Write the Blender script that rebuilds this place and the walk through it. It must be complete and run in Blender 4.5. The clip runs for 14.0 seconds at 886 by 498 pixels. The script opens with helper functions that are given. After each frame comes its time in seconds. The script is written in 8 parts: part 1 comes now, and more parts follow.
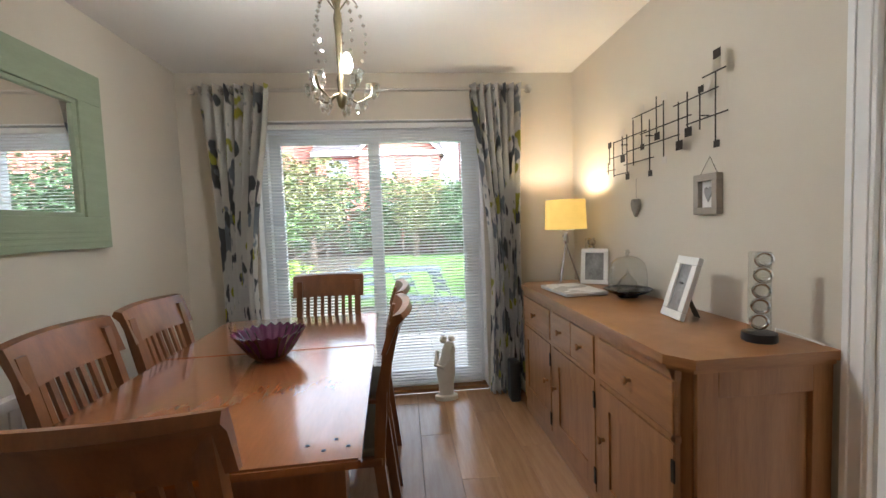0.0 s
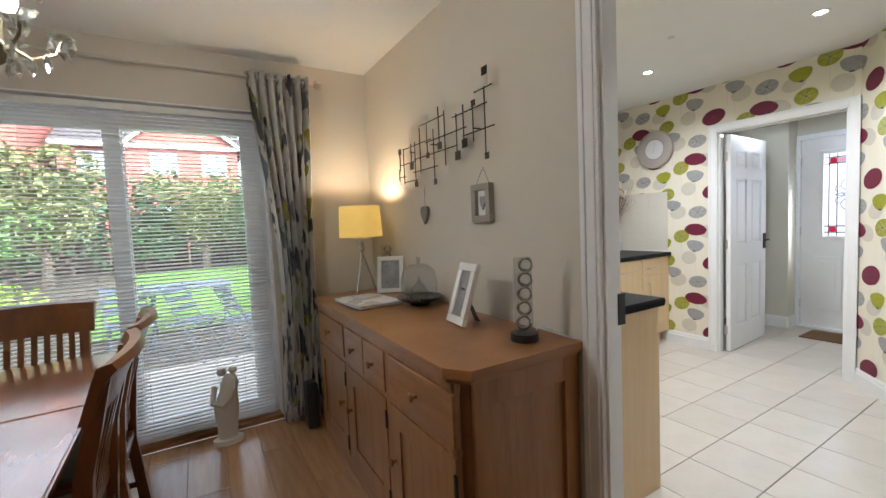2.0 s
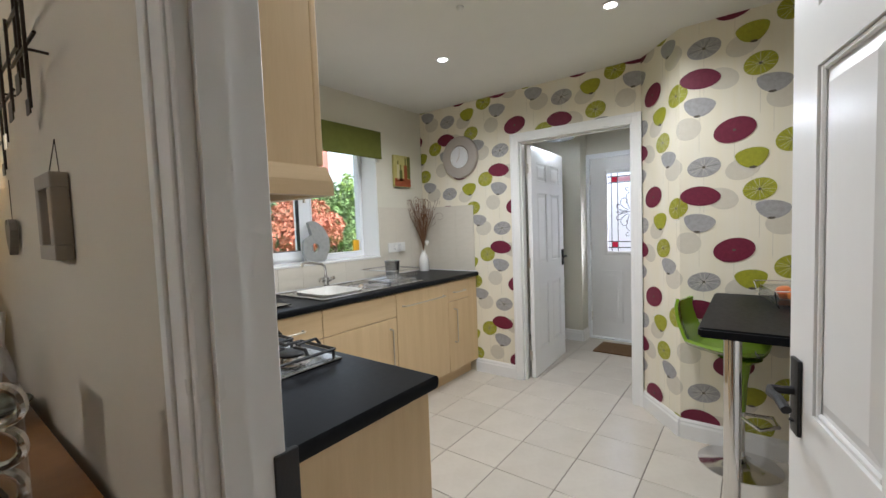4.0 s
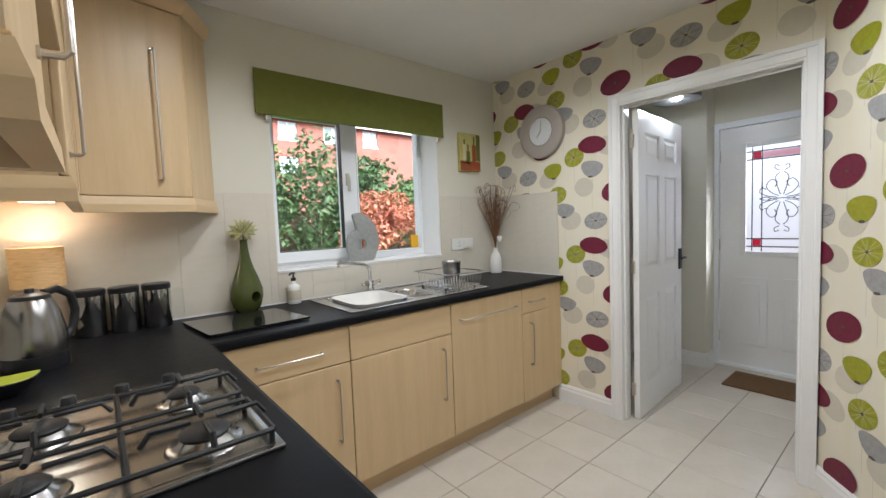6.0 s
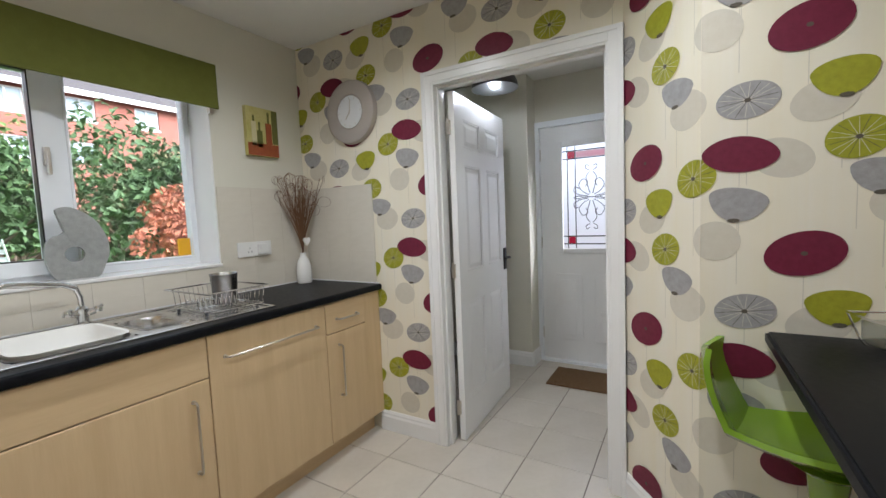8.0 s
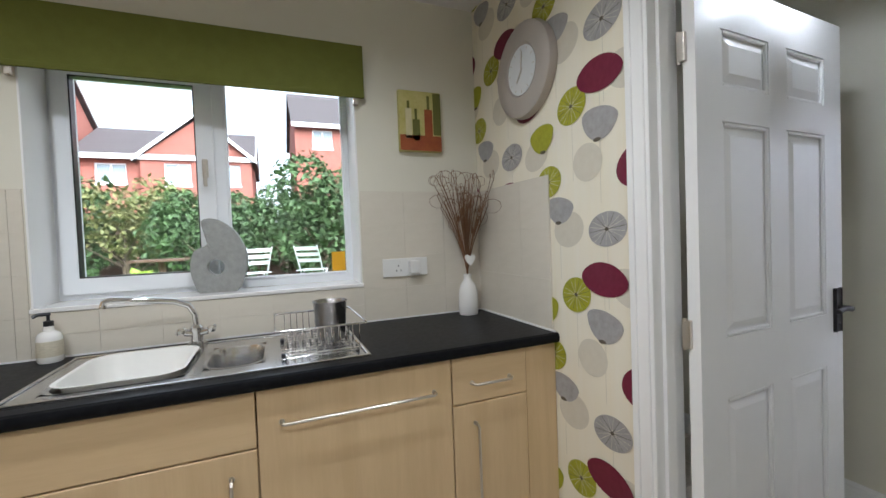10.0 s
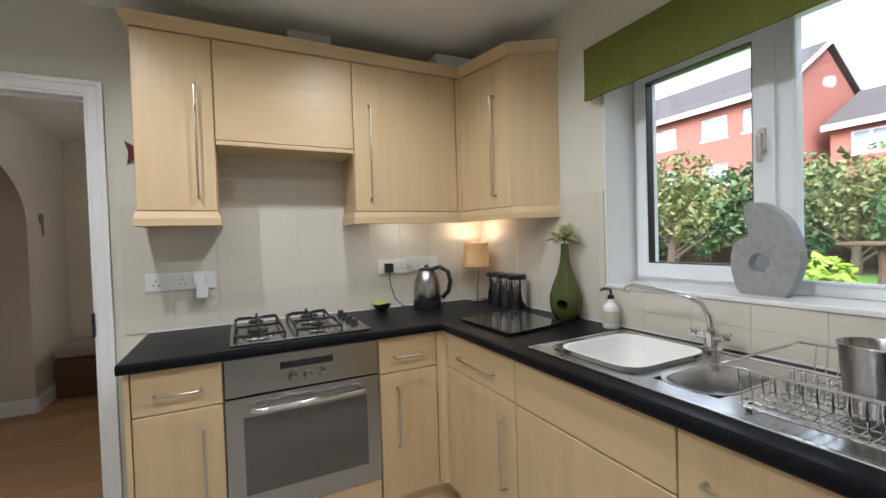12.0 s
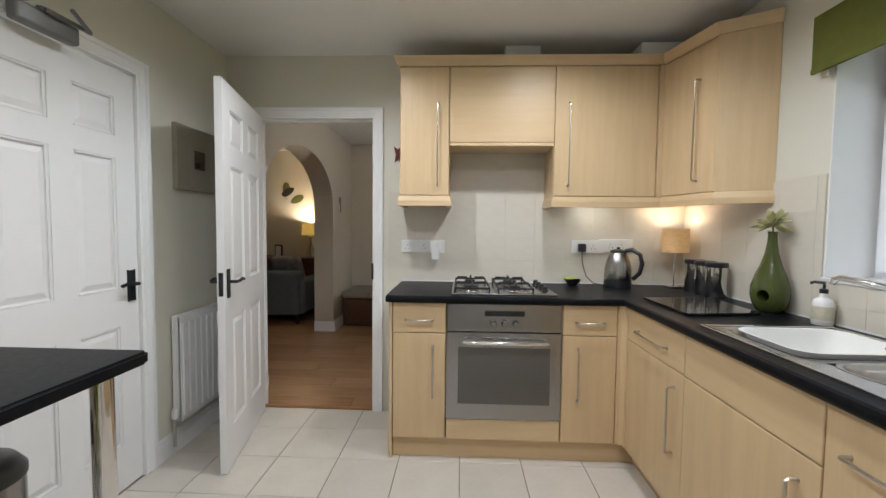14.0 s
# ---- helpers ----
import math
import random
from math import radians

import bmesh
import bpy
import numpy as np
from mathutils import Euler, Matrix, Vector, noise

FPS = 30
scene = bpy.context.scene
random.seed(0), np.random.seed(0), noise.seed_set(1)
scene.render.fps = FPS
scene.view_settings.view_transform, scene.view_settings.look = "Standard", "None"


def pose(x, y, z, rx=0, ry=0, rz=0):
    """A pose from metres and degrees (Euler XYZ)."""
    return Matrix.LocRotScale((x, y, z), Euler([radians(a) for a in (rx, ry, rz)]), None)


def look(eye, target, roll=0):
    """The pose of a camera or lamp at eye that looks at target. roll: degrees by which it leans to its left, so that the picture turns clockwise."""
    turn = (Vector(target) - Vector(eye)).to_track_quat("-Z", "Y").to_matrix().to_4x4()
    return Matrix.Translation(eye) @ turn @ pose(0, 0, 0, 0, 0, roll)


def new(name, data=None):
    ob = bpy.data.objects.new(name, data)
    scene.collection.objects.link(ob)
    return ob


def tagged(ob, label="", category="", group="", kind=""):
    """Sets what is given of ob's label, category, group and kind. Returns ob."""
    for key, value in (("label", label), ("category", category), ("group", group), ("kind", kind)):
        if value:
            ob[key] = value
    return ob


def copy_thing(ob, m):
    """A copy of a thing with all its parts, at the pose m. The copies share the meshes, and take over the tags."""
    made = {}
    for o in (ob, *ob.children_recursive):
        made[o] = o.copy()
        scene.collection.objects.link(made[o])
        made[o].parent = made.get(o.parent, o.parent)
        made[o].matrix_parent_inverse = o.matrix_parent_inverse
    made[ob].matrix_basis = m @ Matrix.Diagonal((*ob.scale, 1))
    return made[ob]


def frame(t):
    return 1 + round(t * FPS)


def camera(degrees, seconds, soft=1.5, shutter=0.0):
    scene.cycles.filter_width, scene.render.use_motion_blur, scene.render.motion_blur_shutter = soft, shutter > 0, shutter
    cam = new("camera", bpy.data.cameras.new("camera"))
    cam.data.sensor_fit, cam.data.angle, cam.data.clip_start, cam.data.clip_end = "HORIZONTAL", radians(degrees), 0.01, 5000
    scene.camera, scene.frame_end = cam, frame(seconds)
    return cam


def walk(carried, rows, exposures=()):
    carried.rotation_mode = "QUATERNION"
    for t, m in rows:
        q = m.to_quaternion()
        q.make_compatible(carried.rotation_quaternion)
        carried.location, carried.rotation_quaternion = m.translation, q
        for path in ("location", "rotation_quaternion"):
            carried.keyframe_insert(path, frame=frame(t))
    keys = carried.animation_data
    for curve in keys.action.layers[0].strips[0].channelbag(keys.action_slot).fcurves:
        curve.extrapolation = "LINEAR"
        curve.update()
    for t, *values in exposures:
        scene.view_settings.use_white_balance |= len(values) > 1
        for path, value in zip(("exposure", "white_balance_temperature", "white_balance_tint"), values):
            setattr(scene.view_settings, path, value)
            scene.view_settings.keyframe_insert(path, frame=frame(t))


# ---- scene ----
cam = camera(94.3, 14.0)
PATH = [
    (0, (0.061, 0.144, 1.304), (0.247, 2.131, 1.186), -2.1),
    (0.5, (0.062, 0.037, 1.304), (0.097, 2.03, 1.136), -1.3),
    (1, (0.084, 0.0, 1.3), (0.203, 1.988, 1.12), -1.1),
    (1.5, (0.135, 0.078, 1.3), (0.583, 2.02, 1.135), -1.3),
    (2, (0.246, 0.289, 1.311), (1.268, 2.004, 1.184), -2.5),
    (2.5, (0.423, 0.438, 1.299), (1.893, 1.789, 1.178), -2.9),
    (2.7, (0.532, 0.473, 1.313), (2.113, 1.693, 1.206), -2.9),
    (4.8, (1.52, 0.827, 1.351), (3.1, 2.047, 1.231), -1.5),
    (5, (1.591, 0.875, 1.343), (3.095, 2.189, 1.232), -1.9),
    (5.5, (1.676, 0.939, 1.342), (3.018, 2.417, 1.223), -2.3),
    (6, (1.792, 0.97, 1.335), (3.078, 2.497, 1.205), -2.2),
    (6.5, (1.925, 0.952, 1.337), (3.32, 2.376, 1.178), -1.9),
    (7, (2.018, 0.985, 1.307), (3.662, 2.113, 1.147), -1.9),
    (7.2, (2.089, 1.013, 1.307), (3.824, 1.994, 1.14), -2.2),
    (9.3, (2.979, 1.193, 1.301), (4.338, 2.658, 1.224), -2.5),
    (9.5, (3.092, 1.25, 1.303), (4.301, 2.841, 1.24), -2.4),
    (10, (3.337, 1.388, 1.301), (4.104, 3.234, 1.243), -2.2),
    (10.5, (3.532, 1.553, 1.29), (3.728, 3.542, 1.229), -2.0),
    (11, (3.625, 1.725, 1.309), (3.195, 3.677, 1.258), -2.2),
    (11.5, (3.708, 1.794, 1.311), (2.5, 3.388, 1.305), -2.0),
    (12, (3.879, 1.793, 1.324), (2.088, 2.683, 1.279), -1.8),
    (12.5, (4.036, 1.744, 1.316), (2.072, 2.118, 1.261), -1.8),
    (13, (4.171, 1.733, 1.303), (2.175, 1.818, 1.208), -0.7),
    (13.5, (4.235, 1.752, 1.298), (2.239, 1.679, 1.184), 0.3),
    (14, (4.285, 1.788, 1.289), (2.289, 1.706, 1.185), 0.6),
]
walk(cam, [(t, look(eye, target, roll)) for t, eye, target, roll in PATH], exposures=[(0.0, 1.25, 5550, 10), (1.2, 1.25, 5550, 10), (2.0, 0.75, 5600, 10), (2.5, 0.65, 5550, 10), (3.6, 0.35, 5700, 10), (7.0, 0.22, 5800, 10), (9.5, 0.06, 5650, 10), (10.8, 0.17, 5700, 10), (12.0, 0.13, 5700, 10), (13.0, 0.32, 5700, 10), (14.0, 0.32, 5700, 10)])

# ---- light and exposure ----
world = bpy.data.worlds.new("overcast_sky")
scene.world = world
world.use_nodes = True
wn, wl = world.node_tree.nodes, world.node_tree.links
sky = wn.new("ShaderNodeTexSky")
sky.sky_type, sky.sun_disc = "NISHITA", False
sky.sun_elevation, sky.sun_rotation = radians(38), radians(150)
sky.air_density, sky.dust_density = 1.0, 6.0
haze = wn.new("ShaderNodeHueSaturation")
haze.inputs["Saturation"].default_value = 0.18
wl.new(sky.outputs[0], haze.inputs["Color"])
wl.new(haze.outputs[0], wn["Background"].inputs["Color"])
wn["Background"].inputs["Strength"].default_value = 0.60


def lamp(name, kind, at, watts, colour, target=None, **values):
    data = bpy.data.lights.new(name, kind)
    data.energy, data.color = watts, colour
    for key, value in values.items():
        if key == "radius":
            data.shadow_soft_size = value
        elif key == "cone":
            data.spot_size = radians(value)
        elif key == "soft":
            data.spot_blend = value
        elif key == "width":
            data.size = value
        elif key == "height":
            data.shape, data.size_y = "RECTANGLE", value
        elif key == "angle":
            data.angle = radians(value)
    ob = new(name, data)
    ob.matrix_world = look(at, target) if target else Matrix.Translation(at)
    return ob


WARM, NEUTRAL = (1.0, 0.74, 0.46), (1.0, 0.965, 0.91)
lamp("sun", "SUN", (2, -6, 12), 1.4, (1.0, 0.97, 0.92), (3.2, 0, 3), angle=12)
CEIL = 2.44
for sx, sy in ((3.425, 2.31), (3.45, 1.255), (2.42, 2.29), (2.42, 1.255)):
    lamp("downlight_lamp", "SPOT", (sx, sy, CEIL - 0.035), 28, NEUTRAL, (sx, sy, 0), radius=0.035, cone=162, soft=0.75)

# ---- building helpers ----


def thing(name, x=0.0, y=0.0, z=0.0, turn=0.0, label="", category="", group="", kind=""):
    ob = new(name)
    ob.empty_display_size = 0.05
    ob.matrix_basis = pose(x, y, z, 0, 0, turn)
    return tagged(ob, label, category, group, kind)


def part(name, bm, material, parent=None, label="", smooth=False):
    """Links a bmesh as one mesh object, under a thing or a part if one is given."""
    mesh = bpy.data.meshes.new(name)
    bm.to_mesh(mesh)
    bm.free()
    for m in material if isinstance(material, (list, tuple)) else (material,):
        mesh.materials.append(m)
    if smooth:
        mesh.shade_smooth()
        mesh.set_sharp_from_angle(angle=radians(40))
    ob = new(name, mesh)
    ob.parent = parent
    return tagged(ob, label)


def solid(name, bm, material, label, category, group="", kind="", smooth=False):
    """A thing that is one mesh."""
    return tagged(part(name, bm, material, None, "", smooth), label, category, group, kind)


def box(x0, x1, y0, y1, z0, z1, bevel=0.0, bm=None, seg=2):
    """A box, its edges rounded by bevel, added to bm if one is given."""
    b = bmesh.new()
    bmesh.ops.create_cube(b, size=1)
    for v in b.verts:
        v.co = Vector(((x0 + x1) / 2 + v.co.x * (x1 - x0), (y0 + y1) / 2 + v.co.y * (y1 - y0), (z0 + z1) / 2 + v.co.z * (z1 - z0)))
    if bevel:
        bmesh.ops.bevel(b, geom=b.edges[:], offset=bevel, segments=seg, affect="EDGES", profile=0.6)
    return merge(bm, b)


def merge(bm, b, m=None):
    if m is not None:
        bmesh.ops.transform(b, matrix=m, verts=b.verts)
    if bm is None:
        return b
    mesh = bpy.data.meshes.new("piece")
    b.to_mesh(mesh)
    b.free()
    bm.from_mesh(mesh)
    bpy.data.meshes.remove(mesh)
    return bm


def lathe(profile, x=0.0, y=0.0, z=0.0, seg=24, bm=None, squash=1.0):
    """Turns (radius, height) pairs round the z axis."""
    b = bmesh.new() if bm is None else bm
    rings = []
    for r, h in profile:
        if r < 1e-5:
            rings.append([b.verts.new((x, y, z + h))])
        else:
            rings.append([b.verts.new((x + r * math.cos(a), y + squash * r * math.sin(a), z + h)) for a in (2 * math.pi * i / seg for i in range(seg))])
    for lo, hi in zip(rings, rings[1:]):
        for i in range(seg):
            j = (i + 1) % seg
            quad = [lo[i % len(lo)], lo[j % len(lo)], hi[j % len(hi)], hi[i % len(hi)]]
            quad = list(dict.fromkeys(quad))
            if len(quad) > 2:
                b.faces.new(quad)
    for ring, flip in ((rings[0], True), (rings[-1], False)):
        if len(ring) > 2:
            b.faces.new(ring[::-1] if flip else ring)
    bmesh.ops.recalc_face_normals(b, faces=b.faces[:])
    return b


def tube(points, r, seg=8, bm=None, closed=False, r_end=None):
    """A round bar along points; r_end: the radius at the last point."""
    b = bmesh.new() if bm is None else bm
    pts = [Vector(p) for p in points]
    n = len(pts)
    rings, side = [], None
    for i, p in enumerate(pts):
        if closed:
            d = (pts[(i + 1) % n] - pts[i - 1]).normalized()
        else:
            d = (pts[min(i + 1, n - 1)] - pts[max(i - 1, 0)]).normalized()
        if side is None:
            side = d.orthogonal().normalized()
        side = (side - d * side.dot(d)).normalized()
        up = d.cross(side)
        rad = r if r_end is None else r + (r_end - r) * i / max(n - 1, 1)
        rings.append([b.verts.new(p + rad * (math.cos(a) * side + math.sin(a) * up)) for a in (2 * math.pi * k / seg for k in range(seg))])
    for i in range(n if closed else n - 1):
        lo, hi = rings[i], rings[(i + 1) % n]
        for k in range(seg):
            j = (k + 1) % seg
            b.faces.new((lo[k], lo[j], hi[j], hi[k]))
    if not closed:
        b.faces.new(rings[0][::-1])
        b.faces.new(rings[-1])
    return b


def prism(outline, axis, a, c, bm=None):
    """An outline of two coordinates, drawn out along an axis from a to c."""
    b = bmesh.new() if bm is None else bm
    place = {"x": lambda u, v, w: (w, u, v), "y": lambda u, v, w: (u, w, v), "z": lambda u, v, w: (u, v, w)}[axis]
    lo = [b.verts.new(place(u, v, a)) for u, v in outline]
    hi = [b.verts.new(place(u, v, c)) for u, v in outline]
    faces = [b.faces.new(lo), b.faces.new(hi)]
    for i in range(len(lo)):
        j = (i + 1) % len(lo)
        faces.append(b.faces.new((lo[i], lo[j], hi[j], hi[i])))
    bmesh.ops.recalc_face_normals(b, faces=faces)
    return b


def local(b, x, y, z=0.0):
    bmesh.ops.transform(b, matrix=Matrix.Translation((-x, -y, -z)), verts=b.verts)
    return b


def arc(cx, cy, r, a0, a1, n, squash=1.0):
    return [(cx + r * math.cos(radians(a0 + (a1 - a0) * i / n)), cy + squash * r * math.sin(radians(a0 + (a1 - a0) * i / n))) for i in range(n + 1)]


# ---- materials ----


def material(name, colour, rough=0.5, metal=0.0, second=None, scale=8.0, amount=0.5, bump=0.0, bump_scale=60.0, stretch=(1, 1, 1), coat=0.0, glow=None, strength=0.0, alpha=None, transmission=0.0, vary=0.0, gloss_vary=0.1, sheen=0.0, ior=1.45):
    m = bpy.data.materials.new(name)
    m.use_nodes = True
    n, k = m.node_tree.nodes, m.node_tree.links
    s = n["Principled BSDF"]
    s.inputs["Roughness"].default_value, s.inputs["Metallic"].default_value = rough, metal
    s.inputs["Coat Weight"].default_value, s.inputs["Transmission Weight"].default_value = coat, transmission
    s.inputs["Sheen Weight"].default_value, s.inputs["IOR"].default_value = sheen, ior
    s.inputs["Coat Roughness"].default_value = 0.12
    co = n.new("ShaderNodeTexCoord")
    mp = n.new("ShaderNodeMapping")
    mp.inputs["Scale"].default_value = stretch
    k.new(co.outputs["Object"], mp.inputs["Vector"])
    if second is None:
        second = tuple(c * 0.86 for c in colour)
    coarse, fine = n.new("ShaderNodeTexNoise"), n.new("ShaderNodeTexNoise")
    for node, sc, det in ((coarse, scale, 4), (fine, scale * 7, 6)):
        node.inputs["Scale"].default_value, node.inputs["Detail"].default_value = sc, det
        k.new(mp.outputs[0], node.inputs["Vector"])
    both = n.new("ShaderNodeMath")
    both.operation = "MULTIPLY_ADD"
    k.new(fine.outputs["Fac"], both.inputs[0])
    both.inputs[1].default_value = 0.45
    k.new(coarse.outputs["Fac"], both.inputs[2])
    ramp = n.new("ShaderNodeMapRange")
    ramp.inputs["From Min"].default_value, ramp.inputs["From Max"].default_value = 0.5, 0.95
    ramp.inputs["To Max"].default_value = amount
    k.new(both.outputs[0], ramp.inputs["Value"])
    mix = n.new("ShaderNodeMix")
    mix.data_type = "RGBA"
    mix.inputs["A"].default_value, mix.inputs["B"].default_value = (*colour, 1), (*second, 1)
    k.new(ramp.outputs[0], mix.inputs["Factor"])
    out = mix.outputs["Result"]
    if vary:
        info = n.new("ShaderNodeObjectInfo")
        span = n.new("ShaderNodeMapRange")
        span.inputs["To Min"].default_value, span.inputs["To Max"].default_value = 1 - vary, 1 + vary
        k.new(info.outputs["Random"], span.inputs["Value"])
        hsv = n.new("ShaderNodeHueSaturation")
        k.new(span.outputs[0], hsv.inputs["Value"])
        k.new(out, hsv.inputs["Color"])
        out = hsv.outputs[0]
    k.new(out, s.inputs["Base Color"])
    if gloss_vary:
        g = n.new("ShaderNodeMapRange")
        g.inputs["To Min"].default_value, g.inputs["To Max"].default_value = max(rough - gloss_vary / 2, 0.01), min(rough + gloss_vary, 1)
        k.new(coarse.outputs["Fac"], g.inputs["Value"])
        k.new(g.outputs[0], s.inputs["Roughness"])
    if bump:
        rel, b = n.new("ShaderNodeTexNoise"), n.new("ShaderNodeBump")
        rel.inputs["Scale"].default_value, rel.inputs["Detail"].default_value = bump_scale, 5
        k.new(mp.outputs[0], rel.inputs["Vector"])
        b.inputs["Strength"].default_value, b.inputs["Distance"].default_value = bump, 0.004
        k.new(rel.outputs["Fac"], b.inputs["Height"])
        k.new(b.outputs[0], s.inputs["Normal"])
    if glow:
        s.inputs["Emission Color"].default_value, s.inputs["Emission Strength"].default_value = (*glow, 1), strength
    if alpha is not None:
        s.inputs["Alpha"].default_value = alpha
    return m


CREAM_WALL = material("cream_wall_paint", (0.68, 0.655, 0.555), 0.6, second=(0.64, 0.615, 0.515), scale=1.4, amount=0.5, bump=0.08, bump_scale=180)
TAUPE_WALL = material("taupe_wall_paint", (0.60, 0.545, 0.45), 0.6, second=(0.56, 0.505, 0.41), scale=1.2, amount=0.5, bump=0.08, bump_scale=180)
CEILING_WHITE = material("white_ceiling_paint", (0.80, 0.785, 0.74), 0.8, scale=1.0, amount=0.3, bump=0.06, bump_scale=140)
PAPER = material("wallpaper_ground", (0.78, 0.72, 0.56), 0.55, second=(0.80, 0.76, 0.66), scale=9, amount=0.7, stretch=(1, 1, 0.02), bump=0.05, bump_scale=240)
GLOSS_WHITE = material("white_gloss_paint", (0.82, 0.815, 0.80), 0.28, scale=3, amount=0.25, bump=0.04, bump_scale=30)
UPVC = material("white_upvc", (0.84, 0.86, 0.88), 0.3, scale=4, amount=0.15)
TILE = material("cream_floor_tile", (0.66, 0.61, 0.53), 0.22, second=(0.59, 0.54, 0.46), scale=5, amount=0.8, bump=0.06, bump_scale=12, vary=0.05)
GROUT = material("dark_grout", (0.20, 0.17, 0.14), 0.9, scale=30, bump=0.3, bump_scale=300)
LAMINATE = material("oak_laminate_plank", (0.40, 0.225, 0.11), 0.19, second=(0.30, 0.16, 0.072), scale=5, amount=0.9, stretch=(7, 0.6, 1), vary=0.14, bump=0.05, bump_scale=40)
MAPLE = material("pale_maple_front", (0.65, 0.485, 0.28), 0.36, second=(0.56, 0.40, 0.22), scale=6, amount=0.65, stretch=(5, 5, 0.35), bump=0.03, bump_scale=60)
MAPLE_ACROSS = material("pale_maple_front_across", (0.65, 0.485, 0.28), 0.36, second=(0.56, 0.40, 0.22), scale=6, amount=0.65, stretch=(0.35, 0.35, 5), bump=0.03, bump_scale=60)
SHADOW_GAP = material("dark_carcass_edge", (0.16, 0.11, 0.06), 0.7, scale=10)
WORKTOP = material("black_laminate_worktop", (0.006, 0.0063, 0.0075), 0.34, second=(0.012, 0.0123, 0.014), scale=60, amount=0.7, ior=1.17)
STEEL = material("brushed_steel", (0.36, 0.35, 0.335), 0.24, 1.0, second=(0.31, 0.30, 0.285), scale=14, amount=0.15, stretch=(0.4, 0.4, 14), gloss_vary=0.02)
CHROME = material("polished_chrome", (0.78, 0.77, 0.76), 0.1, 1.0, scale=6, amount=0.2, gloss_vary=0.06)
SATIN = material("satin_nickel", (0.60, 0.56, 0.50), 0.28, 1.0, scale=20, amount=0.3)
BLACK_IRON = material("black_cast_iron", (0.015, 0.015, 0.016), 0.45, scale=30, bump=0.2, bump_scale=200)
BLACK_PLASTIC = material("black_plastic", (0.02, 0.02, 0.022), 0.3, scale=20)
BLACK_GLASS = material("black_glass", (0.012, 0.012, 0.014), 0.06, scale=3, gloss_vary=0.03, coat=0.5)
OVEN_GLASS = material("tinted_oven_glass", (0.09, 0.085, 0.075), 0.08, scale=3, gloss_vary=0.03, coat=0.6)
OAK = material("waxed_oak", (0.345, 0.16, 0.055), 0.3, second=(0.225, 0.098, 0.032), scale=5, amount=0.9, stretch=(0.7, 0.7, 6), bump=0.05, bump_scale=70)
OAK_UP = material("waxed_oak_upright", (0.345, 0.16, 0.055), 0.3, second=(0.225, 0.098, 0.032), scale=5, amount=0.9, stretch=(6, 6, 0.5), bump=0.05, bump_scale=70)
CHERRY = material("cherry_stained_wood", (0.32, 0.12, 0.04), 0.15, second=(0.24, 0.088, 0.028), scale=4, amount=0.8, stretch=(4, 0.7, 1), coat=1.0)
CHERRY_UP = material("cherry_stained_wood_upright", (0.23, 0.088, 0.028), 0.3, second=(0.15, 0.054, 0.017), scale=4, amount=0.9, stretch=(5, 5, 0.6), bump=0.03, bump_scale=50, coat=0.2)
IRON_DARK = material("dark_iron_fitting", (0.03, 0.026, 0.022), 0.45, 0.7, scale=30)
SAGE = material("sage_green_frame_paint", (0.25, 0.30, 0.20), 0.5, second=(0.30, 0.345, 0.24), scale=7, amount=0.8, stretch=(1, 1, 4), bump=0.1, bump_scale=60)
MIRROR = material("mirror_silver", (0.92, 0.93, 0.92), 0.02, 1.0, scale=2, amount=0.05, gloss_vary=0.0)


def pane_glass(name, tint=(0.97, 0.985, 0.98), rough=0.0, low=0.035, power=4.0):
    """Window glass: clear, with a faint mirror on it that grows at a slant."""
    m = bpy.data.materials.new(name)
    m.use_nodes = True
    n, k = m.node_tree.nodes, m.node_tree.links
    clear, gloss, mix = n.new("ShaderNodeBsdfTransparent"), n.new("ShaderNodeBsdfGlossy"), n.new("ShaderNodeMixShader")
    slant, rise, span = n.new("ShaderNodeLayerWeight"), n.new("ShaderNodeMath"), n.new("ShaderNodeMapRange")
    clear.inputs[0].default_value = (*tint, 1)
    gloss.inputs["Roughness"].default_value = rough
    rise.operation, rise.inputs[1].default_value = "POWER", power
    span.inputs["To Min"].default_value, span.inputs["To Max"].default_value = low, 0.75
    slant.inputs["Blend"].default_value = 0.5
    k.new(slant.outputs["Facing"], rise.inputs[0])
    k.new(rise.outputs[0], span.inputs["Value"])
    k.new(span.outputs[0], mix.inputs[0])
    k.new(clear.outputs[0], mix.inputs[1])
    k.new(gloss.outputs[0], mix.inputs[2])
    k.new(mix.outputs[0], n["Material Output"].inputs["Surface"])
    return m


GLASS = pane_glass("window_glass")

# ---- large structure ----
WALL_E, WALL_W, WALL_N, WALL_S = 4.33, 1.48, 3.28, 0.18  # faces of the kitchen walls
DIN_W, DIN_E, DIN_S = -1.51, 1.40, 0.245  # faces of the dining room walls


def pierced(axis, a, c, u0, u1, z0, z1, holes, bm=None):
    """A wall from a to c along axis, spanning u0..u1 and z0..z1, with rectangular holes (u0, u1, z0, z1)."""
    b = bmesh.new() if bm is None else bm
    us = sorted({u0, u1, *[h[0] for h in holes], *[h[1] for h in holes]})
    for p, q in zip(us, us[1:]):
        zs = [(z0, z1)]
        for h in holes:
            if h[0] < (p + q) / 2 < h[1]:
                zs = [s for lo, hi in zs for s in ((lo, min(hi, h[2])), (max(lo, h[3]), hi)) if s[1] - s[0] > 1e-4]
        for lo, hi in zs:
            box(*((a, c, p, q) if axis == "x" else (p, q, a, c)), lo, hi, bm=b)
    return b


